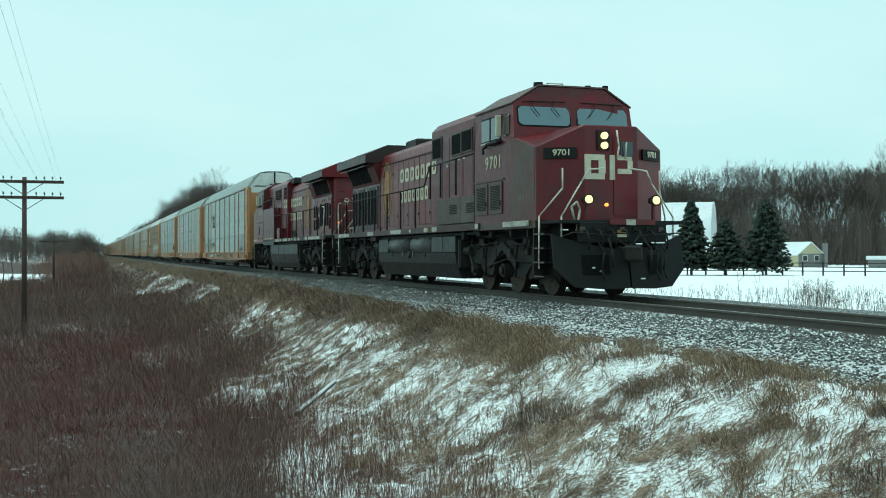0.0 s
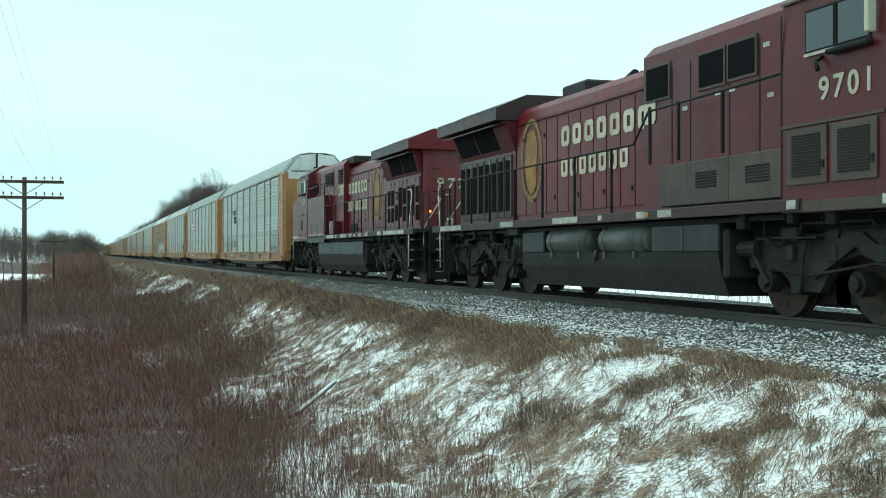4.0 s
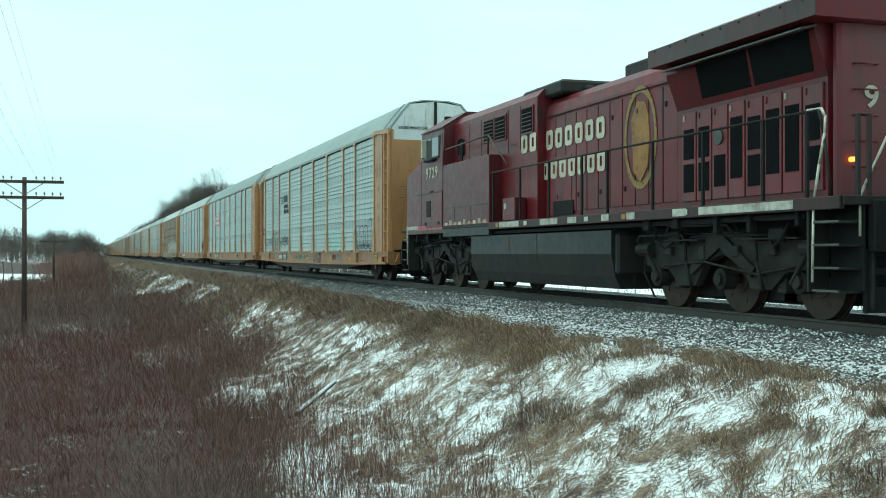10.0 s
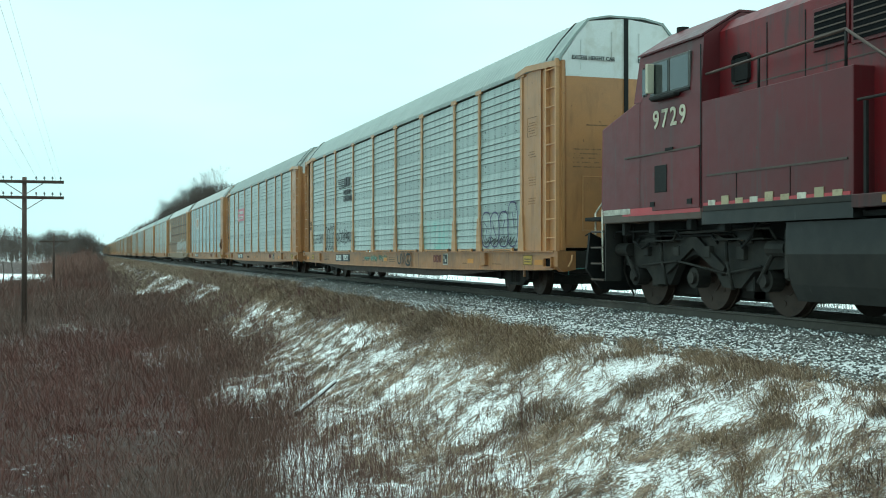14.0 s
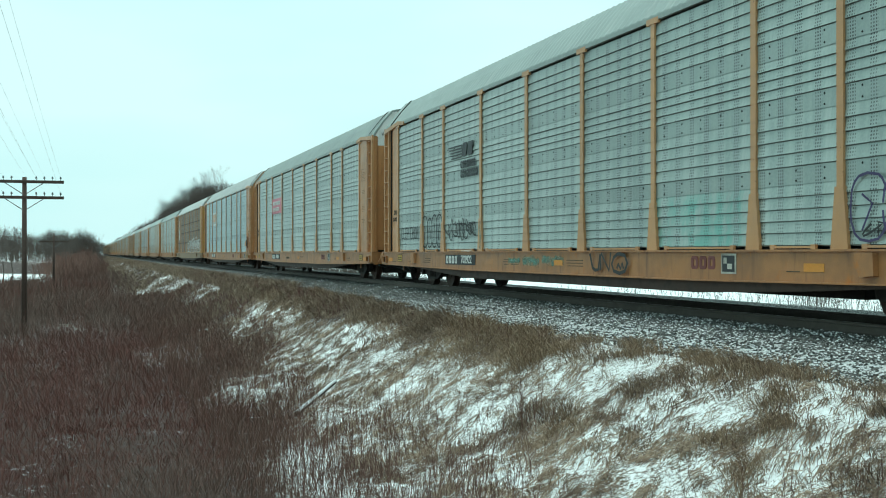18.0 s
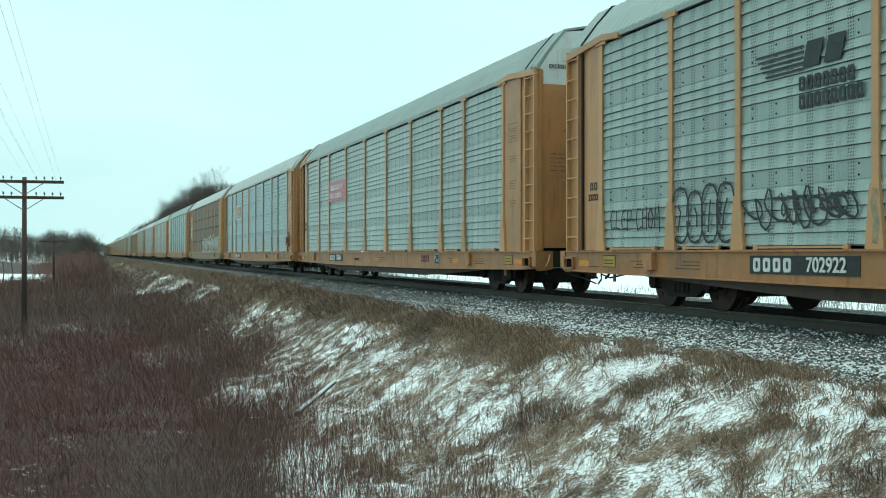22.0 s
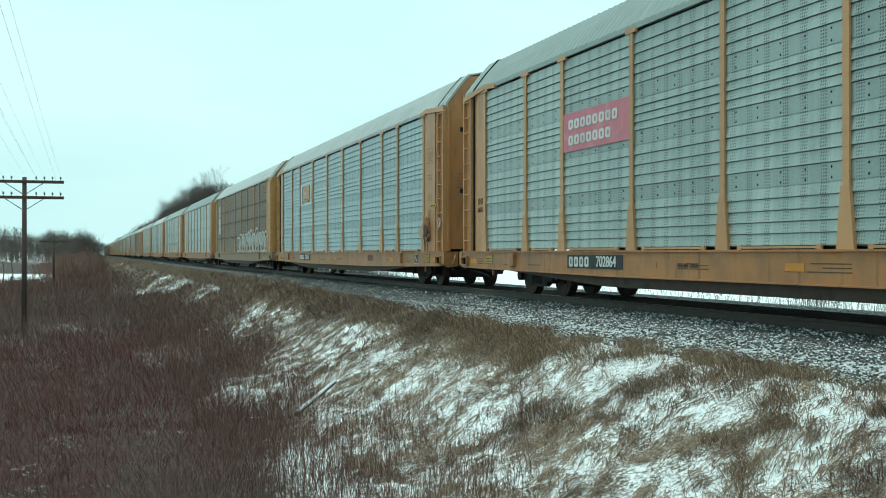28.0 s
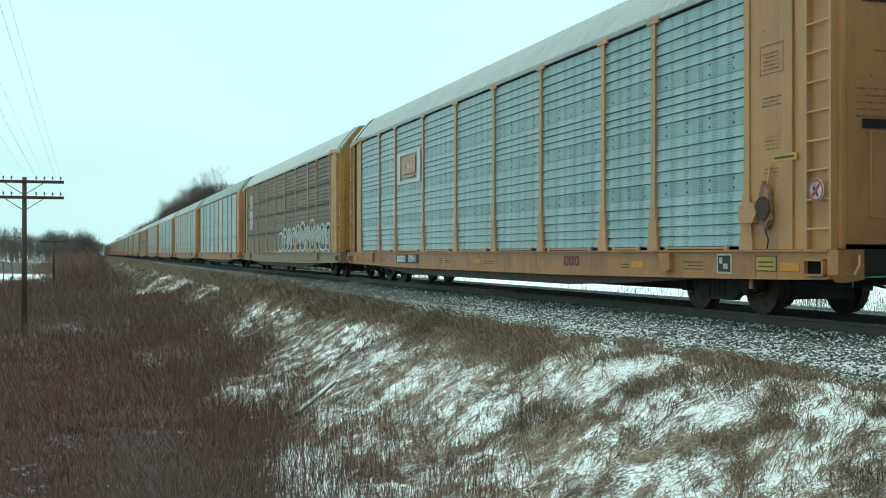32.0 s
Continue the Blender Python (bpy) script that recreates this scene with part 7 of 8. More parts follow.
    # trucks
    for uc in (4.2, 18.05):
        tr = B("truck", -0.7, 0.7, uc - 2.3, uc + 2.3, 0.62, 0.95, M_DARKSTEEL)
        for s in (-1, 1):
            xa, xb = sorted((s * 1.02, s * 1.16))
            pts = [(-2.5, 0.92), (-2.25, 1.12), (-0.95, 1.12), (-0.55, 1.26), (0.55, 1.26), (0.95, 1.12), (2.25, 1.12), (2.5, 0.92), (2.42, 0.72), (1.65, 0.66), (1.3, 0.4), (0.8, 0.4), (0.5, 0.78), (0, 0.92), (-0.5, 0.78), (-0.8, 0.4), (-1.3, 0.4), (-1.65, 0.66), (-2.42, 0.72)]
            fr = flank("side_frame", [(uc + a, z) for a, z in pts], xa, xb, M_TRUCK, tr)
            flank("link_arm", [(uc - 0.12, 1.2), (uc + 0.12, 1.2), (uc + 0.95, 0.72), (uc + 0.85, 0.58), (uc, 1.02), (uc - 0.85, 0.58), (uc - 0.95, 0.72)], *sorted((s * 1.16, s * 1.22)), M_TRUCK, tr)
            for a in (-2.0, 0.0, 2.0):
                bm = bmnew()
                tube(bm, (s * 0.98, Y(uc + a), 0.533), (s * 1.2, Y(uc + a), 0.533), 0.17, 14)
                tube(bm, (s * 1.2, Y(uc + a), 0.533), (s * 1.26, Y(uc + a), 0.533), 0.1, 10)
                P("axle_box", bm, M_TRUCK, tr)
            for a in (-2.35, 2.35):
                bm = bmnew()
                tube(bm, (s * 1.2, Y(uc + a - 0.22), 1.0), (s * 1.2, Y(uc + a + 0.22), 1.0), 0.12, 12)
                P("brake_cylinder", bm, M_TRUCK, tr)
                bm = bmnew()
                tube(bm, (s * 1.24, Y(uc + a * 0.98), 1.0), (s * 1.24, Y(uc + a * 0.8), 0.5), 0.035, 8)
                P("damper", bm, M_TRUCK, tr)
            for a in (-1.45, 1.45):
                B("spring_seat", *sorted((s * 1.0, s * 1.2)), uc + a - 0.2, uc + a + 0.2, 1.08, 1.3, M_DARKSTEEL, 0.02, tr)
                B("brake_shoe", *sorted((s * 0.9, s * 1.1)), uc + a - 0.12, uc + a + 0.1, 0.35, 0.7, M_DARKSTEEL, 0.02, tr)
            T("sand_pipe", [(s * 1.1, uc - 2.5, 1.3), (s * 1.1, uc - 2.62, 0.6), (s * 0.85, uc - 2.7, 0.15)], 0.02, M_TRUCK, tr)
        for a in (-1.25, 0.75, 1.35):
            B("traction_motor", -0.62, 0.62, uc + a - 0.55, uc + a + 0.45, 0.17, 0.85, M_DARKSTEEL, 0.05, tr)
        for a in (-2.0, 0.0, 2.0):
            w = piece("wheelset", LOCO_WHEELS, tr, (0, Y(uc + a), LOCO_R))
            rolling.append((w, (0, Y(uc + a), LOCO_R), LOCO_R))
    # pipes, brackets and rods that crowd the space over the trucks
    rp = random.Random(15 if A else 16)
    for uc in (4.2, 18.05):
        for k in range(5):
            u0, z = uc + rp.uniform(-2.6, -0.4), rp.uniform(1.2, 1.48)
            u1 = u0 + rp.uniform(1.2, 3.0)
            T("air_pipe", [(-1.1 - 0.06 * k, u0, z - 0.12), (-1.1 - 0.06 * k, u0 + 0.08, z), (-1.1 - 0.06 * k, u1 - 0.1, z + rp.uniform(-0.05, 0.05)), (-1.05 - 0.06 * k, u1, z - 0.15)], rp.uniform(0.014, 0.026), M_TRUCK if k % 2 else M_BLACK)
        for a in (-2.1, -1.1, 0.15, 1.05, 2.2):
            w = rp.uniform(0.08, 0.22)
            B("pipe_bracket", -1.42, -1.3, uc + a, uc + a + w, 1.28 + rp.uniform(-0.06, 0.08), 1.52, M_BLACK, 0.01)
        for a in (-1.55, -0.5, 0.45, 1.4):
            B("frame_lug", -1.24, -1.15, uc + a - 0.09, uc + a + 0.09, 0.86 + rp.uniform(-0.05, 0.05), 1.05, M_DARKSTEEL if a < 0 else M_TRUCK, 0.012)
        T("brake_rod", [(-1.22, uc - 1.7, 0.72), (-1.24, uc - 0.4, 0.8), (-1.22, uc + 1.0, 0.62), (-1.2, uc + 1.9, 0.74)], 0.02, M_TRUCK)
        for a in (-1.0, 1.0):
            T("brake_hanger", [(-1.23, uc + a, 1.1), (-1.25, uc + a + 0.06, 0.8), (-1.2, uc + a + 0.15, 0.38)], 0.03, M_TRUCK)
            T("flex_hose", [(-1.28, uc + a * 1.9, 1.4), (-1.34, uc + a * 1.8, 1.15), (-1.3, uc + a * 1.55, 1.02), (-1.24, uc + a * 1.4, 1.1)], 0.022, M_BLACK)
        B("top_plate", -1.3, -1.0, uc - 1.6, uc - 0.5, 1.135, 1.16, M_TRUCK, 0)
        B("top_plate", -1.3, -1.0, uc + 0.7, uc + 2.1, 1.135, 1.16, M_TRUCK, 0)
    # numbers and plain letter blocks on the flank
    if A:
        text_part("road_number", "9701", 0.42, M_CREAM, cab, on_side(-1.508, Y(4.02), 3.06), "cream painted road number", 1.05, 1.3)
    else:
        text_part("road_number", "9729", 0.42, M_CREAM, cab, on_side(-1.508, Y(3.95), 3.16), "cream painted road number", 1.05, 1.3)
    x = -1.008
    for cnt, z0, z1, u0, u1 in ((8, 3.2, 3.62, 13.9 if A else 9.75, 9.35 if A else 13.75), (7, 2.55, 2.95, 13.9 if A else 10.55, 10.75 if A else 13.75)):
        stp = (u1 - u0) / cnt
        for k in range(cnt):
            a0, a1 = u0 + stp * (k + 0.1), u0 + stp * (k + 0.82)
            xx = -1.19 if a0 < aux_end and a1 < aux_end + 0.2 else x
            block("letter_block", *sorted((Y(a0), Y(a1))), z0, z1, M_CREAM, hood, xx - 0.008, "plain cream block in place of a letter")
    # shield emblem: plain gold oval with a darker rim
    uc = 15.5 if A else 15.1
    bm = bmnew()
    ring = [(math.cos(6.2832 * k / 28), math.sin(6.2832 * k / 28)) for k in range(28)]
    for k in range(28):
        (a, b), (c, d) = ring[k], ring[(k + 1) % 28]
        bm.faces.new([bm.verts.new((-1.012, Y(uc + 0.62 * p * q), 3.05 + 0.95 * v * q)) for p, v, q in ((a, b, 1.0), (c, d, 1.0), (c, d, 0.86), (a, b, 0.86))])
    P("emblem", bm, M_OLIVE, hood, "faded olive oval ring on the hood")
    bm = bmnew()
    prism(bm, [(Y(uc + a), z) for a, z in ((-0.3, 3.05), (-0.34, 3.4), (-0.12, 3.72), (0.2, 3.68), (0.3, 3.42), (0.36, 3.0), (0.28, 2.5), (0.0, 2.22), (-0.26, 2.45))], -1.014, -0.99, "x")
    P("emblem", bm, M_GOLD, hood, "plain faded gold shield on the hood")
    tagged(e, "weathered red diesel locomotive with lit headlights, cab leading" if A else "weathered red diesel locomotive running with its long hood leading", "locomotive", "locomotives")
    return e


# ---------------------------------------------------------------- autoracks
POSTS = [2.9, 5.65, 7.55, 10.48, 13.28, 16.1, 19.0, 21.95, 23.9, 26.45]
BODY = (0.95, 27.95)
BANDS = [(1.86, 2.1), (2.82, 3.06), (3.62, 3.88)]


def cy(u):
    return u - CAR_L / 2


def panel_mesh(width, mats):
    """One bay of lapped horizontal sheets with plain bolted bands. Width along y from 0."""
    bm = bmnew()
    edges = [1.03, 1.2, 1.36, 1.52, 1.69, 1.86, 2.1, 2.28, 2.46, 2.64, 2.82, 3.06, 3.2, 3.34, 3.48, 3.62, 3.88, 4.05, 4.22, 4.4, 4.58, 4.8]
    pts = []
    for a, b in zip(edges, edges[1:]):
        band = any(abs(a - p) < 0.01 for p, q in BANDS)
        pts.append((a, b, band))
    for a, b, band in pts:
        x_lo, x_hi, lip = (-0.016, -0.016, 0.0) if band else (-0.03, -0.008, 0.014)
        f = [bm.verts.new(c) for c in ((x_lo, 0, a + lip), (x_lo, width, a + lip), (x_hi, width, b), (x_hi, 0, b))]
        face = bm.faces.new(f)
        face.material_index = 1 if band else 0
        # Ledge and recess take the tone that paints the lap shadow.
        if not band:
            g = [bm.verts.new(c) for c in ((0.0, 0, a + lip), (0.0, width, a + lip), (0.0, width, a - 0.004), (0.0, 0, a - 0.004))]
            bm.faces.new((g[0], g[1], f[1], f[0])).material_index = 3
            bm.faces.new((g[0], g[1], g[2], g[3])).material_index = 3
        else:
            for k in range(max(2, round(width / 0.6))):
                yb = width * (k + 0.5) / max(2, round(width / 0.6))
                for zb in (a + 0.05, b - 0.05):
                    r = 0.02
                    q = [bm.verts.new((-0.018, yb + r * math.cos(t), zb + r * math.sin(t))) for t in (0.4, 1.97, 3.54, 5.11)]
                    tip = bm.verts.new((-0.034, yb, zb))
                    for i in range(4):
                        bm.faces.new((q[i], q[(i + 1) % 4], tip)).material_index = 2
    back = [bm.verts.new(c) for c in ((0.012, 0, 1.03), (0.012, width, 1.03), (0.012, width, 4.8), (0.012, 0, 4.8))]
    bm.faces.new(back)
    bmesh.ops.recalc_face_normals(bm, faces=bm.faces[:])
    return mesh_of("side_panel", bm, mats)


def post_mesh(mat):
    bm = bmnew()
    box(bm, -0.035, 0.0, -0.065, 0.065, 1.75, 4.84)
    prism(bm, [(-0.17, 0.98), (0.17, 0.98), (0.085, 1.78), (-0.085, 1.78)], -0.05, 0.0, "x")
    box(bm, -0.045, 0.0, -0.2, 0.2, 4.79, 4.89)
    bmesh.ops.recalc_face_normals(bm, faces=bm.faces[:])
    return mesh_of("post", bm, mat)


def roof_mesh(mat):
    bm = bmnew()
    prof = [(-1.54, 4.88), (-1.52, 4.97), (-1.2, 5.39), (-0.88, 5.74), (-0.4, 5.83), (0.4, 5.83), (0.88, 5.74), (1.2, 5.39), (1.52, 4.97), (1.54, 4.88)]
    n = 220
    rows = []
    for i in range(n + 1):
        y = cy(1.25) + (26.4) * i / n
        g = 0.012 if i % 2 else 0.0
        rows.append([bm.verts.new((x * (1 - g * 0.6), y, z - g)) for x, z in prof])
    for a, b in zip(rows, rows[1:]):
        for k in range(len(prof) - 1):
            bm.faces.new((a[k], a[k + 1], b[k + 1], b[k]))
    bmesh.ops.recalc_face_normals(bm, faces=bm.faces[:])
    return mesh_of("roof", bm, mat)


def truck_frame_mesh():
    bm = bmnew()
    for s in (-1, 1):
        pts = [(-1.15, 0.55), (-1.1, 0.62), (-0.55, 0.64), (-0.4, 0.72), (0.4, 0.72), (0.55, 0.64), (1.1, 0.62), (1.15, 0.55), (1.1, 0.35), (0.7, 0.36), (0.45, 0.2), (-0.45, 0.2), (-0.7, 0.36), (-1.1, 0.35)]
        a, b = sorted((s * 0.93, s * 1.05))
        prism(bm, pts, a, b, "x")
        for k in range(4):
            tube(bm, (s * 1.03, -0.21 + 0.14 * k, 0.26), (s * 1.03, -0.21 + 0.14 * k, 0.56), 0.055, 8)
        for y in (-0.89, 0.89):
            tube(bm, (s * 0.92, y, CAR_R), (s * 1.12, y, CAR_R), 0.12, 12)
    box(bm, -1.05, 1.05, -0.18, 0.18, 0.4, 0.66)
    box(bm, -0.6, 0.6, -1.25, -0.3, 0.24, 0.5)
    box(bm, -0.6, 0.6, 0.3, 1.25, 0.24, 0.5)
    bmesh.ops.recalc_face_normals(bm, faces=bm.faces[:])
    return mesh_of("truck", bm, M_TRUCK)


TRUCK_FRAME = truck_frame_mesh()


def autorack(sheet, band, post_mat, sill_mat, end_mat, roof_mat, top_mat, label):
    e = new("autorack_car")
    # underframe
    bm = bmnew()
    box(bm, -0.45, 0.45, cy(0.9), cy(27.95), 0.5, 0.96)
    box(bm, -1.5, 1.5, cy(1.1), cy(27.8), 0.93, 0.99)
    box(bm, -0.4, 0.4, cy(6.6), cy(22.3), 0.29, 0.52)
    for u in range(3, 27, 2):
        box(bm, -1.5, 1.5, cy(u), cy(u + 0.1), 0.72, 0.94)
    part("underframe", bm, M_DARKSTEEL, e)
    for s in (-1, 1):
        bm = bmnew()
        x0, x1 = sorted((s * 1.5, s * 1.6))
        prism(bm, [(cy(0.97), 0.985), (cy(27.93), 0.985), (cy(27.93), 0.62), (cy(27.15), 0.6), (cy(25.5), 0.58), (cy(20), 0.53), (cy(9), 0.53), (cy(3.4), 0.58), (cy(1.75), 0.6), (cy(0.97), 0.62)], x0, x1, "x")
        x0, x1 = sorted((s * 1.59, s * 1.64))
        prism(bm, [(cy(0.97), 0.985), (cy(27.93), 0.985), (cy(27.93), 0.955), (cy(0.97), 0.955)], x0, x1, "x")
        bmesh.ops.recalc_face_normals(bm, faces=bm.faces[:])
        sill = part("side_sill", bm, sill_mat, e)
        bm = bmnew()
        edge = [(0.97, 0.62), (1.75, 0.6), (3.4, 0.58), (9, 0.53), (20, 0.53), (25.5, 0.58), (27.15, 0.6), (27.93, 0.62)]
        for (ua, za), (ub, zb) in zip(edge, edge[1:]):
            prism(bm, [(cy(ua), za), (cy(ub), zb), (cy(ub), zb - 0.022), (cy(ua), za - 0.022)], *sorted((s * 1.5, s * 1.645)), "x")
        bmesh.ops.recalc_face_normals(bm, faces=bm.faces[:])
        part("bottom_lip", bm, sill_mat, sill)
        bm = bmnew()
        prism(bm, [(cy(3.2), 0.585), (cy(25.6), 0.585), (cy(22.5), 0.43), (cy(20.0), 0.325), (cy(9.0), 0.325), (cy(6.5), 0.42)], *sorted((s * 1.48, s * 1.56)), "x")
        bmesh.ops.recalc_face_normals(bm, faces=bm.faces[:])
        part("lower_flange", bm, M_WHEEL, sill, "dark rusty lower flange")
        for u in ((4.9, 5.1), (24.3, 24.5)):
            bm = bmnew()
            x0, x1 = sorted((s * 1.6, s * 1.68))
            prism(bm, [(cy(u[0]), 0.94), (cy(u[1] + 0.16), 0.94), (cy(u[1] + 0.04), 0.64), (cy(u[0] - 0.02), 0.66)], x0, x1, "x")
            part("jack_pad", bm, sill_mat, sill)
        # tie-down rails along the deck edge
        for i in range(9):
            a, b = POSTS[i] + 0.5, POSTS[i + 1] - 0.5
            bm = bmnew()
            x0, x1 = sorted((s * 1.55, s * 1.59))
            box(bm, x0, x1, cy(a), cy(b), 1.0, 1.03)
            for q in (a, b):
                box(bm, x0, x1, cy(q) - 0.05, cy(q) + 0.05, 0.985, 1.05)
            part("deck_rail", bm, post_mat, sill)
        bm = bmnew()
        x0, x1 = sorted((s * 1.46, s * 1.56))
        box(bm, x0, x1, cy(1.2), cy(27.7), 4.84, 4.92)
        part("top_chord", bm, roof_mat, e)
    # far flank in one piece, near flank bay by bay
    bm = bmnew()
    box(bm, 1.49, 1.53, cy(1.2), cy(27.7), 0.99, 4.86)
    part("far_wall", bm, sheet, e)
    for i in range(9):
        w = POSTS[i + 1] - POSTS[i] - 0.1
        key = (sheet.name, round(w, 2))
        if key not in PANELS:
            PANELS[key] = panel_mesh(w, [sheet, band, M_BLACK, M_SEAM])
        piece("side_panel", PANELS[key], e, (-1.5, cy(POSTS[i] + 0.05), 0))
    if post_mat.name not in POST_MESH:
        POST_MESH[post_mat.name] = post_mesh(post_mat)
    for u in POSTS:
        piece("post", POST_MESH[post_mat.name], e, (-1.52, cy(u), 0))
        piece("post", POST_MESH[post_mat.name], e, (1.52, cy(u), 0), math.pi)
    # ends: corner plates, ladders, folding doors, caps
    for s in (-1, 1):
        for d, ue in ((1, BODY[0]), (-1, BODY[1])):
            bm = bmnew()
            x0, x1 = sorted((s * 1.46, s * 1.53))
            box(bm, x0, x1, *sorted((cy(ue + d * 0.9), cy(ue + d * (1.95 if d > 0 else 1.52)))), 0.99, 4.84)
            part("corner_plate", bm, end_mat, e)
            bm = bmnew()
            x0, x1 = sorted((s * 1.36, s * 1.5))
            box(bm, x0, x1, *sorted((cy(ue + d * 0.02), cy(ue + d * 0.9))), 0.99, 4.84)
            part("corner_recess", bm, end_mat, e)
            bm = bmnew()
            for u in (0.05, 0.55):
                box(bm, *sorted((s * 1.5, s * 1.58)), cy(ue + d * u) - 0.025, cy(ue + d * u) + 0.025, 0.98, 4.9)
            lad = part("ladder", bm, post_mat, e)
            # Black upright strip between ladder and corner plate.
            if d < 0:
                bm = bmnew()
                box(bm, *sorted((s * 1.44, s * 1.534)), *sorted((cy(ue + d * 0.64), cy(ue + d * 0.7))), 1.0, 4.82)
                part("corner_seam", bm, M_BLACK, e)
            for k in range(10):
                bm = bmnew()
                tube(bm, (s * 1.565, cy(ue + d * 0.05), 1.25 + k * 0.385), (s * 1.565, cy(ue + d * 0.55), 1.25 + k * 0.385), 0.016, 6)
                part("rung", bm, post_mat, lad)
            bm = bmnew()
            prism(bm, [(cy(ue + d * 0.0), 4.74), (cy(ue + d * 0.1), 4.86), (cy(ue + d * 1.6), 4.98), (cy(ue + d * 2.25), 4.9), (cy(ue + d * 2.25), 4.8), (cy(ue + d * 1.6), 4.86), (cy(ue + d * 0.1), 4.74)], *sorted((s * 1.5, s * 1.585)), "x")
            bmesh.ops.recalc_face_normals(bm, faces=bm.faces[:])
            part("eave_bracket", bm, post_mat, e)
    for d, ue in ((1, BODY[0]), (-1, BODY[1])):
        y0 = cy(ue + d * 0.02)
        for s in (-1, 1):
            bm = bmnew()
            ring = [(s * 0.04, 1.05), (s * 1.4, 1.05), (s * 1.42, 4.55), (s * 0.04, 4.55)]
            prism(bm, ring, y0, y0 + d * 0.12)
            door = part("end_door", bm, end_mat, e)
            bm = bmnew()
            ring = [(s * 0.04, 4.55), (s * 1.42, 4.55), (s * 1.44, 4.92), (s * 1.12, 5.37), (s * 0.84, 5.7), (s * 0.04, 5.79)]
            prism(bm, ring, y0, y0 + d * 0.12)
            part("door_top", bm, top_mat, door, "white painted door top" if top_mat is M_WHITE_PAINT else "")
            bm = bmnew()
            for a in ((0.35, 0.99, 1.4, 1.42), (0.35, 0.37, 1.4, 2.5), (0.97, 0.99, 1.4, 2.5), (0.35, 0.99, 2.5, 2.52)):
                box(bm, *sorted((s * a[0], s * a[1])), *sorted((y0 - d * 0.012, y0)), a[2], a[3])
            part("hatch_outline", bm, M_ORANGE_POST, door)
            bm = bmnew()
            for a in ((0.3, 0.33, 4.95, 5.5), (1.0, 1.03, 4.7, 5.3), (0.3, 0.95, 4.9, 4.93)):
                box(bm, *sorted((s * a[0], s * a[1])), *sorted((y0 - d * 0.02, y0)), a[2], a[3])
            part("door_rib", bm, top_mat, door)
        # Strips at the door edge; the black ones paint the shaded gap there.
        for s in (-1, 1):
            bm = bmnew()
            box(bm, *sorted((s * 1.4, s * 1.47)), *sorted((y0 - d * 0.05, y0 + d * 0.03)), 1.0, 4.86)
            part("door_gasket", bm, end_mat if d > 0 else M_BLACK, e)
        bm = bmnew()
        box(bm, -0.045, 0.045, *sorted((y0 - d * 0.03, y0 + d * 0.05)), 1.05, 5.78)
        part("door_post", bm, M_BLACK, e)
        # hood over the doors
        bm = bmnew()
        pr = [(-1.52, 4.88), (-1.5, 4.98), (-1.18, 5.4), (-0.87, 5.75), (-0.4, 5.84), (0.4, 5.84), (0.87, 5.75), (1.18, 5.4), (1.5, 4.98), (1.52, 4.88)]
        inner = [(x * 0.965, z - 0.04) for x, z in reversed(pr)]
        prism(bm, pr + inner, cy(ue), cy(ue + d * 0.6))
        bmesh.ops.recalc_face_normals(bm, faces=bm.faces[:])
        part("roof_hood", bm, roof_mat, e)
        bm = bmnew()
        prism(bm, [(x * 1.008, z + 0.012) for x, z in pr] + [(x, z) for x, z in reversed(pr)], cy(ue + d * 0.58), cy(ue + d * 0.66))
        bmesh.ops.recalc_face_normals(bm, faces=bm.faces[:])
        part("roof_seam", bm, M_BLACK, e)
        # end beam, coupler, hand grabs
        bm = bmnew()
        box(bm, -1.35, 1.35, *sorted((cy(ue - d * 0.02), cy(ue + d * 0.3))), 0.62, 0.98)
        part("end_beam", bm, M_DARKSTEEL, e)
        for s in (-1, 1):
            bm = bmnew()
            prism(bm, [(s * 1.62, 0.98), (s * 1.62, 0.66), (s * 1.5, 0.56), (s * 1.22, 0.6), (s * 1.22, 0.98)], *sorted((cy(ue - d * 0.16), cy(ue + d * 0.05))))
            part("corner_casting", bm, sill_mat, e)
            bm = bmnew()
            bent(bm, [(s * 1.3, cy(ue - d * 0.17), 0.9), (s * 1.34, cy(ue - d * 0.22), 0.78), (s * 1.4, cy(ue - d * 0.2), 0.66)], 0.018)
            part("safety_hook", bm, post_mat, e)
            bm = bmnew()
            ya, yb = sorted((cy(ue + d * 0.08), cy(ue + d * 0.5)))
            for q in ((ya, yb, 0.83, 0.86), (ya, yb, 0.635, 0.665), (ya, ya + 0.035, 0.635, 0.86), (yb - 0.035, yb, 0.635, 0.86)):
                box(bm, *sorted((s * 1.6, s * 1.665)), *q)
            part("pocket_rim", bm, sill_mat, e)
            # Flat dark back inside the rim paints the shade of the pocket's depth.
            bm = bmnew()
            box(bm, *sorted((s * 1.595, s * 1.604)), ya + 0.03, yb - 0.03, 0.66, 0.835)
            part("tow_pocket", bm, M_GRILLE, e, "square tow pocket in the sill, its inner shade painted dark")
            bm = bmnew()
            box(bm, *sorted((s * 1.47, s * 1.5)), *sorted((cy(ue + d * 1.9), cy(ue + d * 1.97))), 0.42, 0.6)
            part("lift_eye", bm, sill_mat, e)
        bm = bmnew()
        bent(bm, [(-1.35, cy(ue - d * 0.1), 0.5), (-1.38, cy(ue - d * 0.14), 0.86), (-1.3, cy(ue - d * 0.12), 0.62), (-0.2, cy(ue - d * 0.3), 0.66)], 0.011)
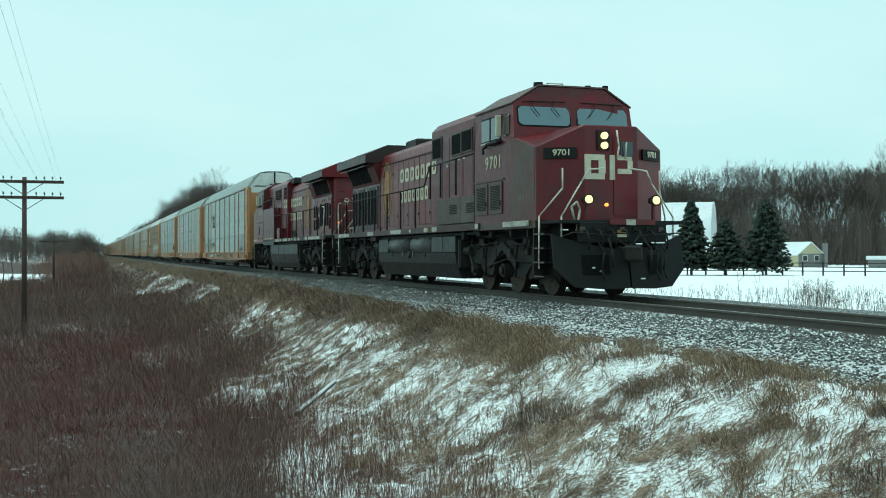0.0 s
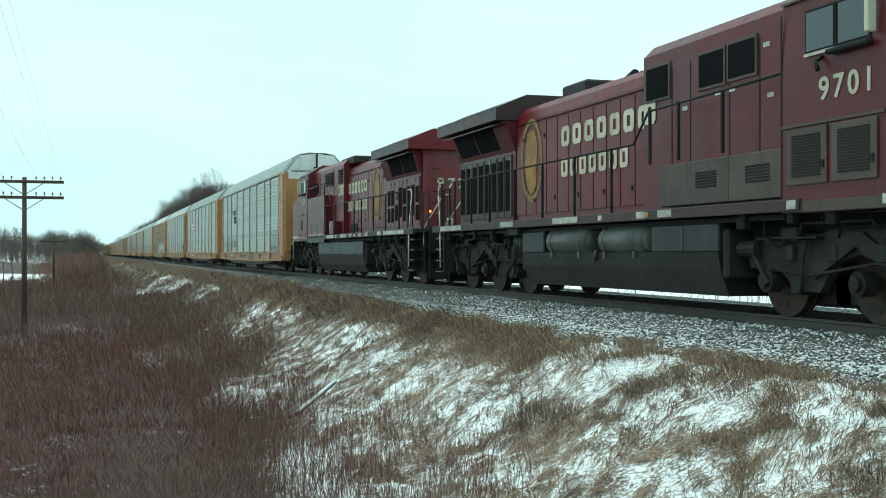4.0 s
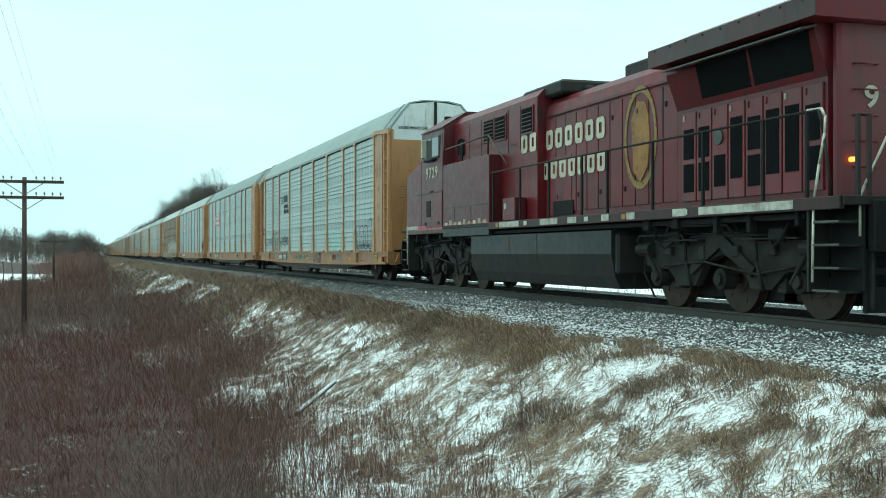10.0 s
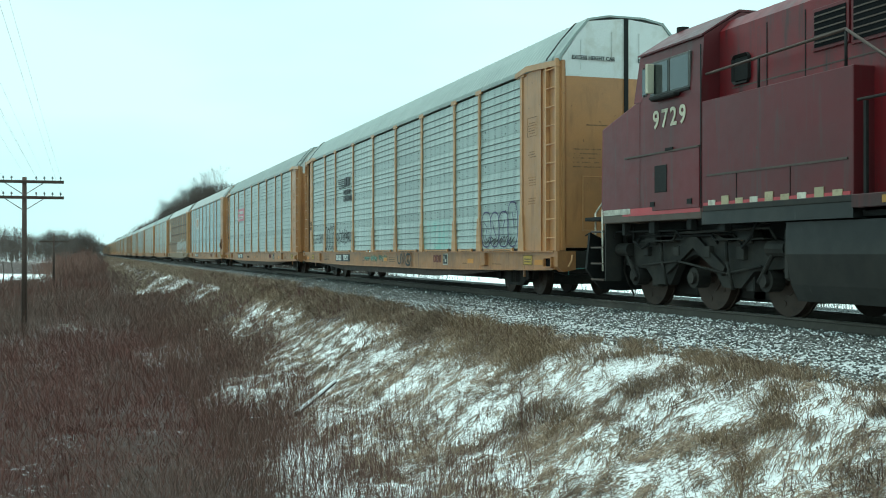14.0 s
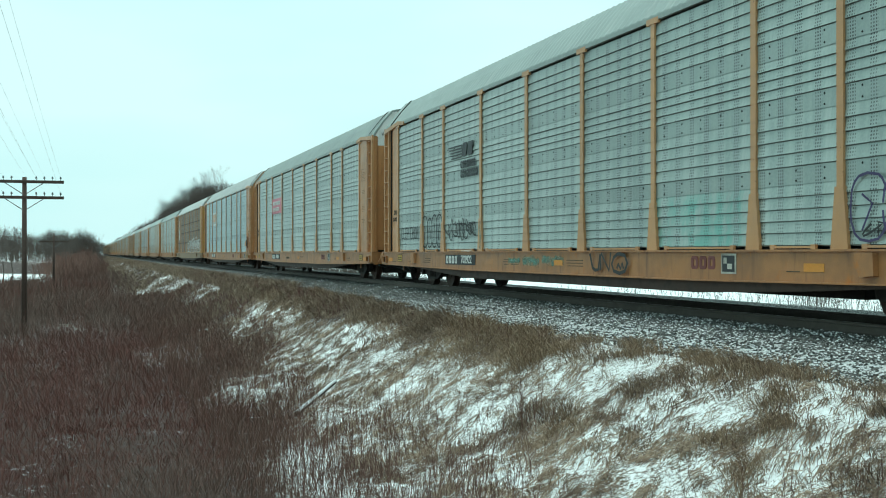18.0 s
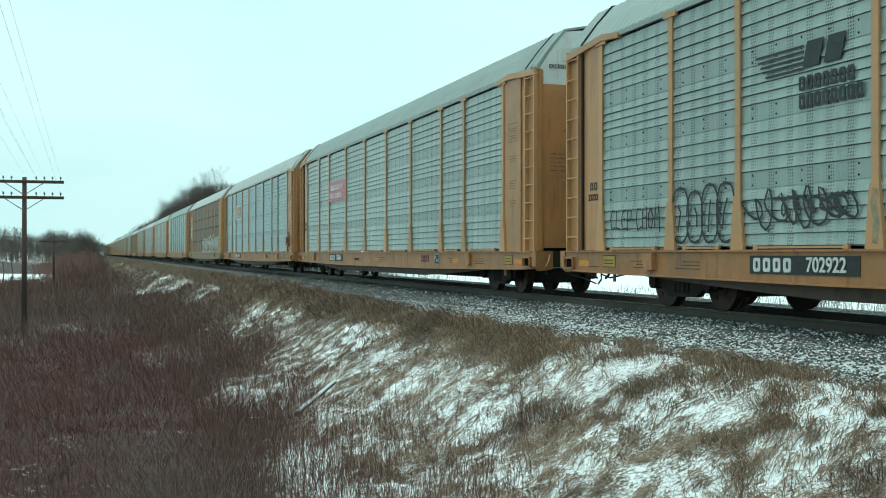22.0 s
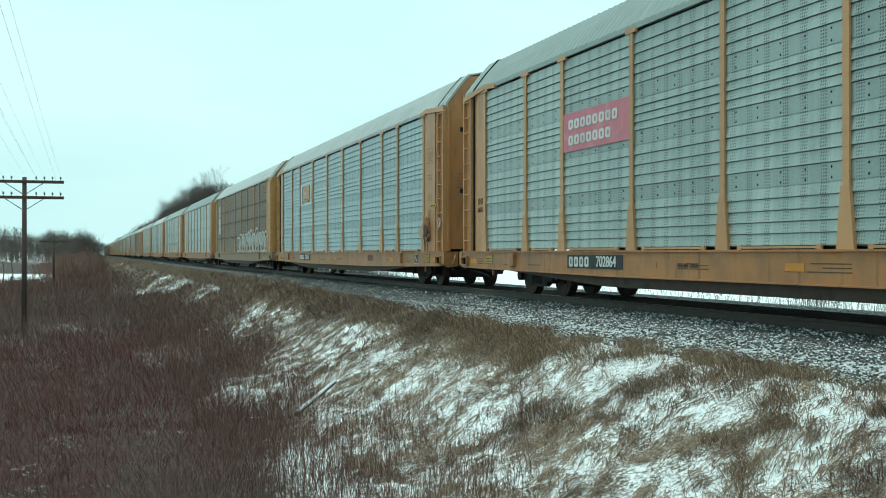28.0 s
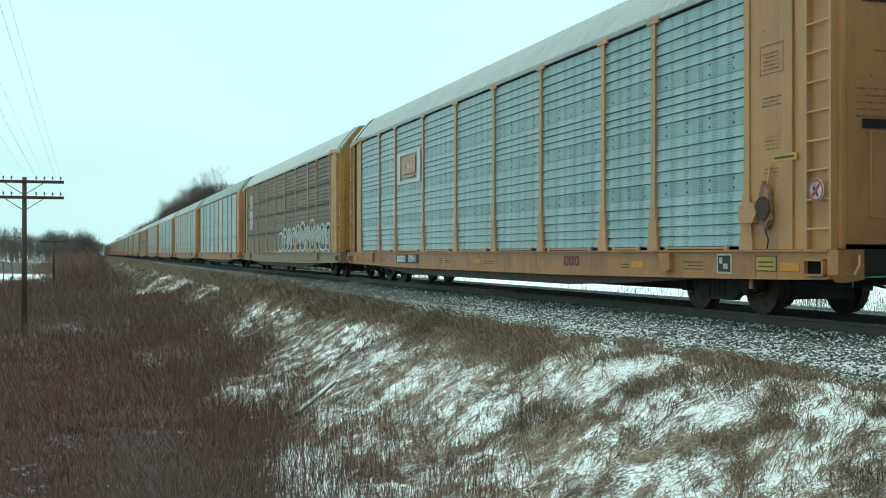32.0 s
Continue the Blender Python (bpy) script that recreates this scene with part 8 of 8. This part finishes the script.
        part("uncoupling_lever", bm, M_LEVER if d > 0 else M_DARKSTEEL, e, "teal painted uncoupling lever" if d > 0 else "")
        bm = bmnew()
        bent(bm, [(-1.0, cy(ue + d * 1.6), 0.56), (-0.95, cy(ue + d * 0.7), 0.46), (-0.85, cy(ue + d * 0.1), 0.52), (-0.6, cy(ue - d * 0.4), 0.4), (-0.5, cy(ue - d * 0.75), 0.3)], 0.017)
        part("brake_pipe", bm, M_BLACK, e)
        bm = bmnew()
        box(bm, -0.13, 0.13, *sorted((cy(ue - d * 0.9), cy(ue + d * 0.3))), 0.68, 0.92, 0.03)
        part("coupler", bm, M_WHEEL, e)
        bm = bmnew()
        bent(bm, [(-0.5, cy(ue), 0.75), (-0.48, cy(ue - d * 0.3), 0.5), (-0.4, cy(ue - d * 0.6), 0.42)], 0.026)
        part("air_hose", bm, M_BLACK, e)
    if roof_mat.name not in ROOFS:
        ROOFS[roof_mat.name] = roof_mesh(roof_mat)
    piece("roof", ROOFS[roof_mat.name], e)
    # brake gear under the floor
    bm = bmnew()
    tube(bm, (-0.9, cy(12.6), 0.62), (-0.9, cy(13.4), 0.62), 0.2, 12)
    box(bm, -1.1, -0.7, cy(14.6), cy(15.1), 0.42, 0.75)
    bent(bm, [(-1.2, cy(6.5), 0.55), (-1.2, cy(22.0), 0.55)], 0.025)
    part("brake_gear", bm, M_DARKSTEEL, e)
    for uc in (4.5, 24.4):
        tr = piece("truck", TRUCK_FRAME, e, (0, cy(uc), 0))
        for a in (-0.89, 0.89):
            piece("wheelset", CAR_WHEELS, tr, (0, a, CAR_R))
    return tagged(e, label, "railway car", "autorack cars")


PANELS, POST_MESH, ROOFS = {}, {}, {}


def stencils(e, rnd, plate_u, notice_u):
    """Small unreadable stencils on sill, corner plate and door: plain bars."""
    rows = []
    for u, w in ((4.0, 0.7), (6.4, 0.4), (13.1, 0.9), (16.4, 0.6), (17.0, 0.35), (22.9, 0.8), (24.6, 0.6), (26.4, 0.5)):
        for k in range(rnd.randint(1, 3)):
            rows.append((cy(u), cy(u + w * rnd.uniform(0.6, 1)), 0.68 + 0.055 * k, 0.695 + 0.055 * k))
    for q in rows:
        bars("stencil", [q], M_INK, e, -1.604)
    rows = []
    for z, n in ((3.72, 5), (3.1, 3), (2.55, 4), (2.1, 3)):
        for k in range(n):
            rows.append((cy(2.1 + rnd.uniform(0, 0.08)), cy(2.45 + rnd.uniform(0, 0.12)), z - 0.055 * k, z - 0.055 * k + 0.022))
    for a, b, c, d in ((2.05, 2.6, 3.84, 3.855), (2.05, 2.6, 3.44, 3.455), (2.05, 2.065, 3.44, 3.855), (2.585, 2.6, 3.44, 3.855)):
        rows.append((cy(a), cy(b), c, d))
    for q in rows:
        bars("stencil", [q], M_FAINT, e, -1.5335)
    yf = cy(BODY[0] + 0.02)
    for x0, x1, z in [(-1.2, -0.62 + rnd.uniform(-0.08, 0.05), 3.05 - 0.09 * k) for k in range(5)] + [(-0.9, -0.3, 3.55)]:
        bm = bmnew()
        box(bm, x0, x1, yf - 0.003, yf + 0.02, z, z + 0.025)
        part("stencil", bm, M_FAINT, e)
    for u, m in ((1.6, M_BRIGHT_ORANGE), (5.9, M_BRIGHT_ORANGE), (14.05, M_BRIGHT_ORANGE), (18.0, M_ORANGE_SILL), (26.85, M_BRIGHT_ORANGE)):
        bars("sill_patch", [(cy(u), cy(u + 0.42), 0.69, 0.8)], m, e, -1.607)
    for u in (notice_u, 25.75):
        bars("yellow_notice", [(cy(u), cy(u + 0.5), 0.68, 0.9)], M_INK, e, -1.606)
        bars("yellow_notice", [(cy(u + 0.02), cy(u + 0.48), 0.695, 0.885)], M_YELLOW, e, -1.609)
        for k in range(2):
            bars("notice_line", [(cy(u + 0.07), cy(u + 0.43), 0.74 + 0.06 * k, 0.76 + 0.06 * k)], M_INK, e, -1.612)
    bars("sill_plate", [(cy(plate_u + 0.00), cy(plate_u + 0.40), 0.63, 0.93)], M_WHITE, e, -1.609)
    bars("plate_mark", [(cy(plate_u + 0.04), cy(plate_u + 0.36), 0.66, 0.9)], M_DECAL_BLACK, e, -1.613)
    bars("plate_mark", [(cy(plate_u + 0.10), cy(plate_u + 0.22), 0.7, 0.78)], M_WHITE, e, -1.617)
    bars("plate_mark", [(cy(plate_u + 0.24), cy(plate_u + 0.32), 0.78, 0.87)], M_WHITE, e, -1.617)
    # three plain stencil blocks of the owner's mark
    for k in range(3):
        block("owner_mark", cy(8.95 - 0.24 * k), cy(9.15 - 0.24 * k), 0.69, 0.89, M_DECAL_RED, e, -1.608, "plain dark red blocks of the owner's mark")


def number_plate(e, digits):
    bars("road_number_panel", [(cy(19.2), cy(21.55), 0.645, 0.9)], M_DECAL_BLACK, e, -1.61)
    for k in range(4):
        block("letter_block", cy(21.29 - 0.235 * k), cy(21.46 - 0.235 * k), 0.675, 0.87, M_WHITE_PAINT, e, -1.615, "plain white block in place of a letter")
    text_part("road_number", digits, 0.27, M_WHITE_PAINT, e, on_side(-1.617, cy(19.85), 0.772), widen=1.0)


def spray(e, name, strokes, w, mat, label):
    for k, stroke in enumerate(strokes):
        bm = bmnew()
        ribbon(bm, [(cy(u), z) for u, z in stroke], w, -1.546 - 0.0008 * k)
        part(name, bm, mat, e, label)


def make_train():
    first = locomotive(True)
    first.location = (TRACK_X, 20.17 + LOCO_L / 2, 0)
    moving.append((first, 20.17 + LOCO_L / 2))
    second = locomotive(False)
    second.location = (TRACK_X, 64.77 - LOCO_L / 2, 0)
    moving.append((second, 64.77 - LOCO_L / 2))
    grey = dict(sheet=M_ZINC, band=M_ZINC_BAND, post_mat=M_ORANGE_POST, sill_mat=M_ORANGE_SILL, end_mat=M_ORANGE, roof_mat=M_ROOF, top_mat=M_WHITE_PAINT)
    plain = autorack(label="grey sheet-metal autorack with ochre posts and sill", **grey)
    blue = autorack(M_ZINC_BLUE, M_ZINC_BLUE_BAND, M_ORANGE_POST, M_ORANGE_SILL, M_ORANGE, M_ROOF_WHITE, M_ORANGE, "bluish galvanized autorack with ochre posts and pale roof")
    brown = autorack(M_BROWN, M_BROWN, M_ORANGE_POST, M_BROWN_POST, M_OCHRE_END, M_ROOF_WHITE, M_OCHRE_END, "brown-panelled autorack with yellow ends and white scrawls")
    rnd = random.Random(3)

    def at(i):
        return 64.27 + CAR_L * (i + 0.5)

    def add(ob, i, label=""):
        ob.location = (TRACK_X, at(i), 0)
        if label:
            ob["label"] = label
        moving.append((ob, at(i)))
        return ob
    # copies for the long tail first, while the cars are still bare
    order = {4: plain, 5: plain, 6: blue, 7: plain, 8: brown, 9: plain, 10: plain, 11: blue}
    for i in range(4, 25):
        src = order.get(i, plain if i % 4 else blue)
        add(copy_thing(src, pose(TRACK_X, at(i), 0)), i)
    car2 = add(copy_thing(plain, pose(TRACK_X, at(1), 0)), 1, "grey autorack with a faded red rectangular sign")
    car1 = add(plain, 0, "grey autorack with black striped logo and spray-painted panels")
    car3 = add(blue, 2, "bluish autorack with an ochre square emblem and pale roof")
    car4 = add(brown, 3)
    for c in (car1, car2, car3, car4):
        for tr in c.children:
            if tr.name.startswith("truck"):
                rolling.extend((w, tuple(w.location), CAR_R) for w in tr.children)
    for c, plate_u, notice_u in ((car1, 7.9, 2.15), (car2, 7.5, 2.15), (car3, 3.2, 2.1)):
        stencils(c, rnd, plate_u, notice_u)
    for c in (car1, car2):
        for x in (-0.75, 0.75):
            text_part("notice", "EXCESS HEIGHT CAR", 0.115, M_DECAL_BLACK, c, on_end(x, cy(BODY[0]) - 0.006, 4.93), widen=0.9)
    text_part("stencil", "LD LMT 72000", 0.1, M_INK, car2, on_side(-1.609, cy(17.0), 0.74))
    number_plate(car1, "702922")
    number_plate(car2, "702864")
    number_plate(car3, "702641")
    for c, mark in ((car1, "33722"), (car2, "6474")):
        text_part("road_number", mark, 0.17, M_INK, c, on_side(-1.537, cy(26.8), 1.98))
        for k in range(2):
            block("letter_block", cy(26.8 - 0.17 * k), cy(26.93 - 0.17 * k), 2.12, 2.27, M_INK, c, -1.536, "dark block in place of a letter")
    # first car: logo of plain stripes and blocks
    for k in range(5):
        bars("logo_stripe", [(cy(21.5 - 0.06 * k), cy(20.4), 3.68 - 0.075 * k, 3.71 - 0.075 * k)], M_DECAL_BLACK, car1, -1.545, "black stripe of a plain logo")
    for u in (20.42, 19.98):
        bm = bmnew()
        prism(bm, [(cy(u), 3.4), (cy(u - 0.34), 3.4), (cy(u - 0.44), 3.74), (cy(u - 0.1), 3.74)], -1.546, -1.54, "x")
        part("logo_block", bm, M_DECAL_BLACK, car1, "slanted black block of a plain logo")
    for row, n in ((3.1, 7), (2.86, 8)):
        for k in range(n):
            u = 20.5 - k * 0.165
            block("letter_block", cy(u - 0.125), cy(u), row, row + 0.19, M_DECAL_BLACK, car1, -1.546, "black block in place of a letter")
    r = random.Random(40)
    spray(car1, "graffiti", loops(3.15, 1.08, 2.25, 1.05, 4, r), 0.035, M_SPRAY_VIOLET, "violet bubble outlines in spray paint")
    spray(car1, "graffiti", [scrawl(3.4, 1.1, 1.8, 0.25, 9, r)], 0.03, M_SPRAY_BLACK, "dark spray-paint squiggle")
    spray(car1, "graffiti", loops(22.05, 1.1, 1.75, 1.0, 4, r), 0.045, M_SPRAY_BLACK, "black spray-paint loops")
    spray(car1, "graffiti", [scrawl(19.4, 1.25, 2.3, 0.6, 8, r), scrawl(19.5, 1.4, 1.5, 0.35, 5, r)], 0.04, M_SPRAY_BLACK, "black spray-paint scrawl")
    tag = [[(1, 0.95), (0.4, 1), (0, 0.5), (0.3, 0), (1, 0.1)], [(0.1, 1), (0, 0.1), (0.9, 0)], [(1, 1), (0.3, 0.9), (0, 0.5), (0.8, 0.55)], [(0, 0.5), (0.2, 0), (1, 0.05)], [(0, -0.1), (0.1, 1), (0.9, 0.9), (0.8, 0.5), (0.1, 0.45)],
           [(1, 0.95), (0.2, 1), (0, 0.4), (0.3, -0.1), (1, 0.1)], [(0.1, 1), (0, 0)], [(0, 0.5), (0.9, 0.55)], [(0.9, 1.1), (0.85, -0.1)], [(0.5, 1), (0.05, 0.7), (0.1, 0.1), (0.6, 0), (0.95, 0.5), (0.5, 1)], [(0, 0), (0.2, 1), (0.5, 0.3), (0.8, 1.1), (1, -0.2)]]
    slots = (0, 1, 2, 2, 3, 4.6, 5.6, 5.6, 5.6, 6.6, 7.6)
    spray(car1, "graffiti", [[(26.05 - 0.215 * (q + 0.85 * a), 1.36 + 0.34 * b) for a, b in st] for q, st in zip(slots, tag)], 0.04, M_SPRAY_BLACK, "black spray-paint scrawl")
    for ob in car1.children:
        if ob.name.startswith("side_panel") and abs(ob.location.y - cy(POSTS[2] + 0.05)) < 0.01:
            ob.data = ob.data.copy()
            ob.data.materials[0] = M_ZINC_TEAL
            ob["label"] = "ribbed sheet stained with faded teal spray paint"
    for k, (u, w, h) in enumerate(((16.3, 0.7, 0.16), (15.25, 0.9, 0.26), (14.0, 1.1, 0.22))):
        for q in range(3):
            bm = bmnew()
            ribbon(bm, [(cy(u + w * (1 - p / 6)), 0.78 + h * r.uniform(-0.25, 0.25)) for p in range(7)], h * r.uniform(0.45, 0.8), -1.6035 - 0.0008 * q)
            part("sill_spray", bm, M_SILL_SPRAY, car1, "faded teal spray paint")
    bm = bmnew()
    ribbon(bm, [(cy(18.97), 1.72), (cy(19.0), 1.55), (cy(18.95), 1.3), (cy(18.98), 1.05)], 0.12, -1.574)
    part("post_spray", bm, M_SILL_SPRAY, car1, "faded teal spray paint")
    for stroke in (((12.70, 0.93), (12.58, 0.66), (12.46, 0.62), (12.34, 0.64), (12.26, 0.92)), ((12.26, 0.62), (12.22, 0.93), (11.90, 0.62), (11.84, 0.95)),
                   ((11.55, 0.93), (11.72, 0.86), (11.80, 0.74), (11.72, 0.62), (11.50, 0.58), (11.30, 0.62), (11.20, 0.76), (11.30, 0.9), (11.55, 0.93)), ((11.60, 0.66), (11.55, 0.74), (11.45, 0.66), (11.40, 0.76), (11.34, 0.66))):
        bm = bmnew()
        ribbon(bm, [(cy(u), z) for u, z in stroke], 0.065, -1.652)
        part("graffiti", bm, M_SPRAY_BLACK, car1, "black spray-paint tag on the sill")
    # second car: faded red sign with plain bars
    sign = bars("red_sign", [(cy(19.07), cy(21.88), 2.94, 3.7)], M_DECAL_PINK, car2, -1.544, "faded red sign board")
    for row, n, h in ((3.37, 8, 0.19), (3.06, 7, 0.19)):
        for k in range(n):
            u = 21.62 - k * 0.27
            block("letter_block", cy(u - 0.21), cy(u), row, row + h, M_WHITE_PAINT, sign, -1.552, "plain white block in place of a letter")
    # third car: ochre emblem on a white frame
    em = bars("emblem_board", [(cy(19.25), cy(21.7), 3.88, 3.98), (cy(19.25), cy(21.7), 3.02, 3.12), (cy(19.25), cy(19.6), 3.12, 3.88), (cy(21.35), cy(21.7), 3.12, 3.88)], M_WHITE_PAINT, car3, -1.543, "white emblem frame")
    bars("emblem_square", [(cy(19.75), cy(21.2), 3.3, 3.84), (cy(19.9), cy(21.05), 3.19, 3.26)], M_ORANGE, em, -1.548, "ochre emblem block")
    for k in range(3):
        bars("emblem_mark", [(cy(20.95 - 0.36 * k), cy(20.75 - 0.36 * k), 3.46, 3.6)], M_WHITE, em, -1.553)
    bm = bmnew()
    prism(bm, [(cy(2.95), 1.4), (cy(2.95), 1.62), (cy(2.6), 1.66), (cy(2.52), 1.5), (cy(2.6), 1.36)], -1.66, -1.55, "x")
    brake = part("hand_brake", bm, M_ORANGE_POST, car3, "ochre hand brake bracket on the corner post")
    bm = bmnew()
    prism(bm, [(cy(2.5), 1.3), (cy(2.5), 1.75), (cy(2.42), 1.95), (cy(2.3), 1.8), (cy(2.26), 1.4), (cy(2.36), 1.26)], -1.62, -1.54, "x")
    part("gear_box", bm, M_BRAKE_BOX, brake, "rusty red brake gear housing")
    bm = bmnew()
    tube(bm, (-1.64, cy(2.4), 1.56), (-1.62, cy(2.4), 1.56), 0.17, 14)
    part("brake_wheel", bm, M_WHEEL, brake)
    bm = bmnew()
    bent(bm, [(-1.6, cy(2.4), 1.3), (-1.6, cy(2.3), 1.12), (-1.58, cy(2.36), 1.0)], 0.012)
    part("brake_chain", bm, M_WHEEL, brake)
    bm = bmnew()
    bent(bm, [(-1.6, cy(2.32), 1.9), (-1.57, cy(2.3), 2.15)], 0.012)
    part("brake_rod", bm, M_ORANGE_POST, brake)
    bars("yellow_notice", [(cy(1.75), cy(2.3), 2.2, 2.3)], M_YELLOW, car3, -1.535)
    bars("notice_line", [(cy(1.8), cy(2.25), 2.235, 2.265)], M_INK, car3, -1.538)
    yf = cy(BODY[0] + 0.02)
    for z in (4.2, 2.55):
        bm = bmnew()
        box(bm, -1.1, -0.5, yf - 0.02, yf + 0.02, z, z + 0.12)
        part("door_slot", bm, M_BLACK, car3)
    bm = bmnew()
    tube(bm, (-1.625, cy(1.22), 1.75), (-1.612, cy(1.22), 1.75), 0.15, 18)
    dsc = part("warning_disc", bm, M_WHITE, car3)
    bm = bmnew()
    ring = [(math.cos(6.2832 * k / 20), math.sin(6.2832 * k / 20)) for k in range(20)]
    outer, inner = [[bm.verts.new((-1.627, cy(1.22) + r * p, 1.75 + r * q)) for p, q in ring] for r in (0.145, 0.118)]
    for k in range(20):
        bm.faces.new((outer[k], outer[(k + 1) % 20], inner[(k + 1) % 20], inner[k]))
    part("warning_ring", bm, M_WARN_RED, dsc)
    bm = bmnew()
    prism(bm, [(cy(1.22) + p, 1.75 + q) for p, q in ((-0.09, 0.06), (-0.06, 0.09), (0.09, -0.06), (0.06, -0.09))], -1.63, -1.6255, "x")
    part("warning_bar", bm, M_WARN_RED, dsc)
    bm = bmnew()
    prism(bm, [(cy(1.22) + p, 1.75 + q) for p, q in ((-0.06, -0.07), (-0.03, -0.085), (0.07, 0.03), (0.04, 0.06))], -1.6285, -1.6255, "x")
    part("warning_mark", bm, M_DECAL_BLACK, dsc)
    # fourth car: white scrawls, pale label
    r = random.Random(41)
    spray(car4, "graffiti", loops(2.7, 1.03, 7.6, 1.35, 7, r) + loops(10.3, 1.03, 4.6, 1.1, 4, r) + [scrawl(3.0, 1.2, 10.5, 0.8, 22, r), scrawl(3.4, 1.5, 6.5, 0.6, 11, r)], 0.13, M_SPRAY_WHITE, "white spray-paint scrawls")
    for z in (1.98, 2.94, 3.75):
        bars("belt_rail", [(cy(POSTS[0]), cy(POSTS[-1]), z - 0.03, z + 0.03)], M_WHEEL, car4, -1.5395)
    bars("pale_label", [(cy(24.2), cy(25.2), 2.3, 3.4)], M_WHITE, car4, -1.545)
    bars("rust_band", [(cy(24.2), cy(25.2), 3.5, 4.3)], M_ORANGE_POST, car4, -1.545)


# ---------------------------------------------------------------- the scene, put together
woods()
farmyard()
pole_line()
shrub_bank()
brush()
bushes()
weeds()
flat_grass()
tall_grass()
distant_grass()
reed_clumps()
fallen_log()
far_weeds()
make_train()
stones()
make_track()


def motions():
    """The train rolls down the line; its wheels turn."""
    for ob, y0 in moving:
        walk(ob, [(t, pose(TRACK_X, y0 - run(t), 0)) for t in range(33)])
    steps = [k * 0.125 for k in range(257)]
    for wheel, at, radius in rolling:
        walk(wheel, [(t, pose(*at, math.degrees(run(t) / radius))) for t in steps])


motions()
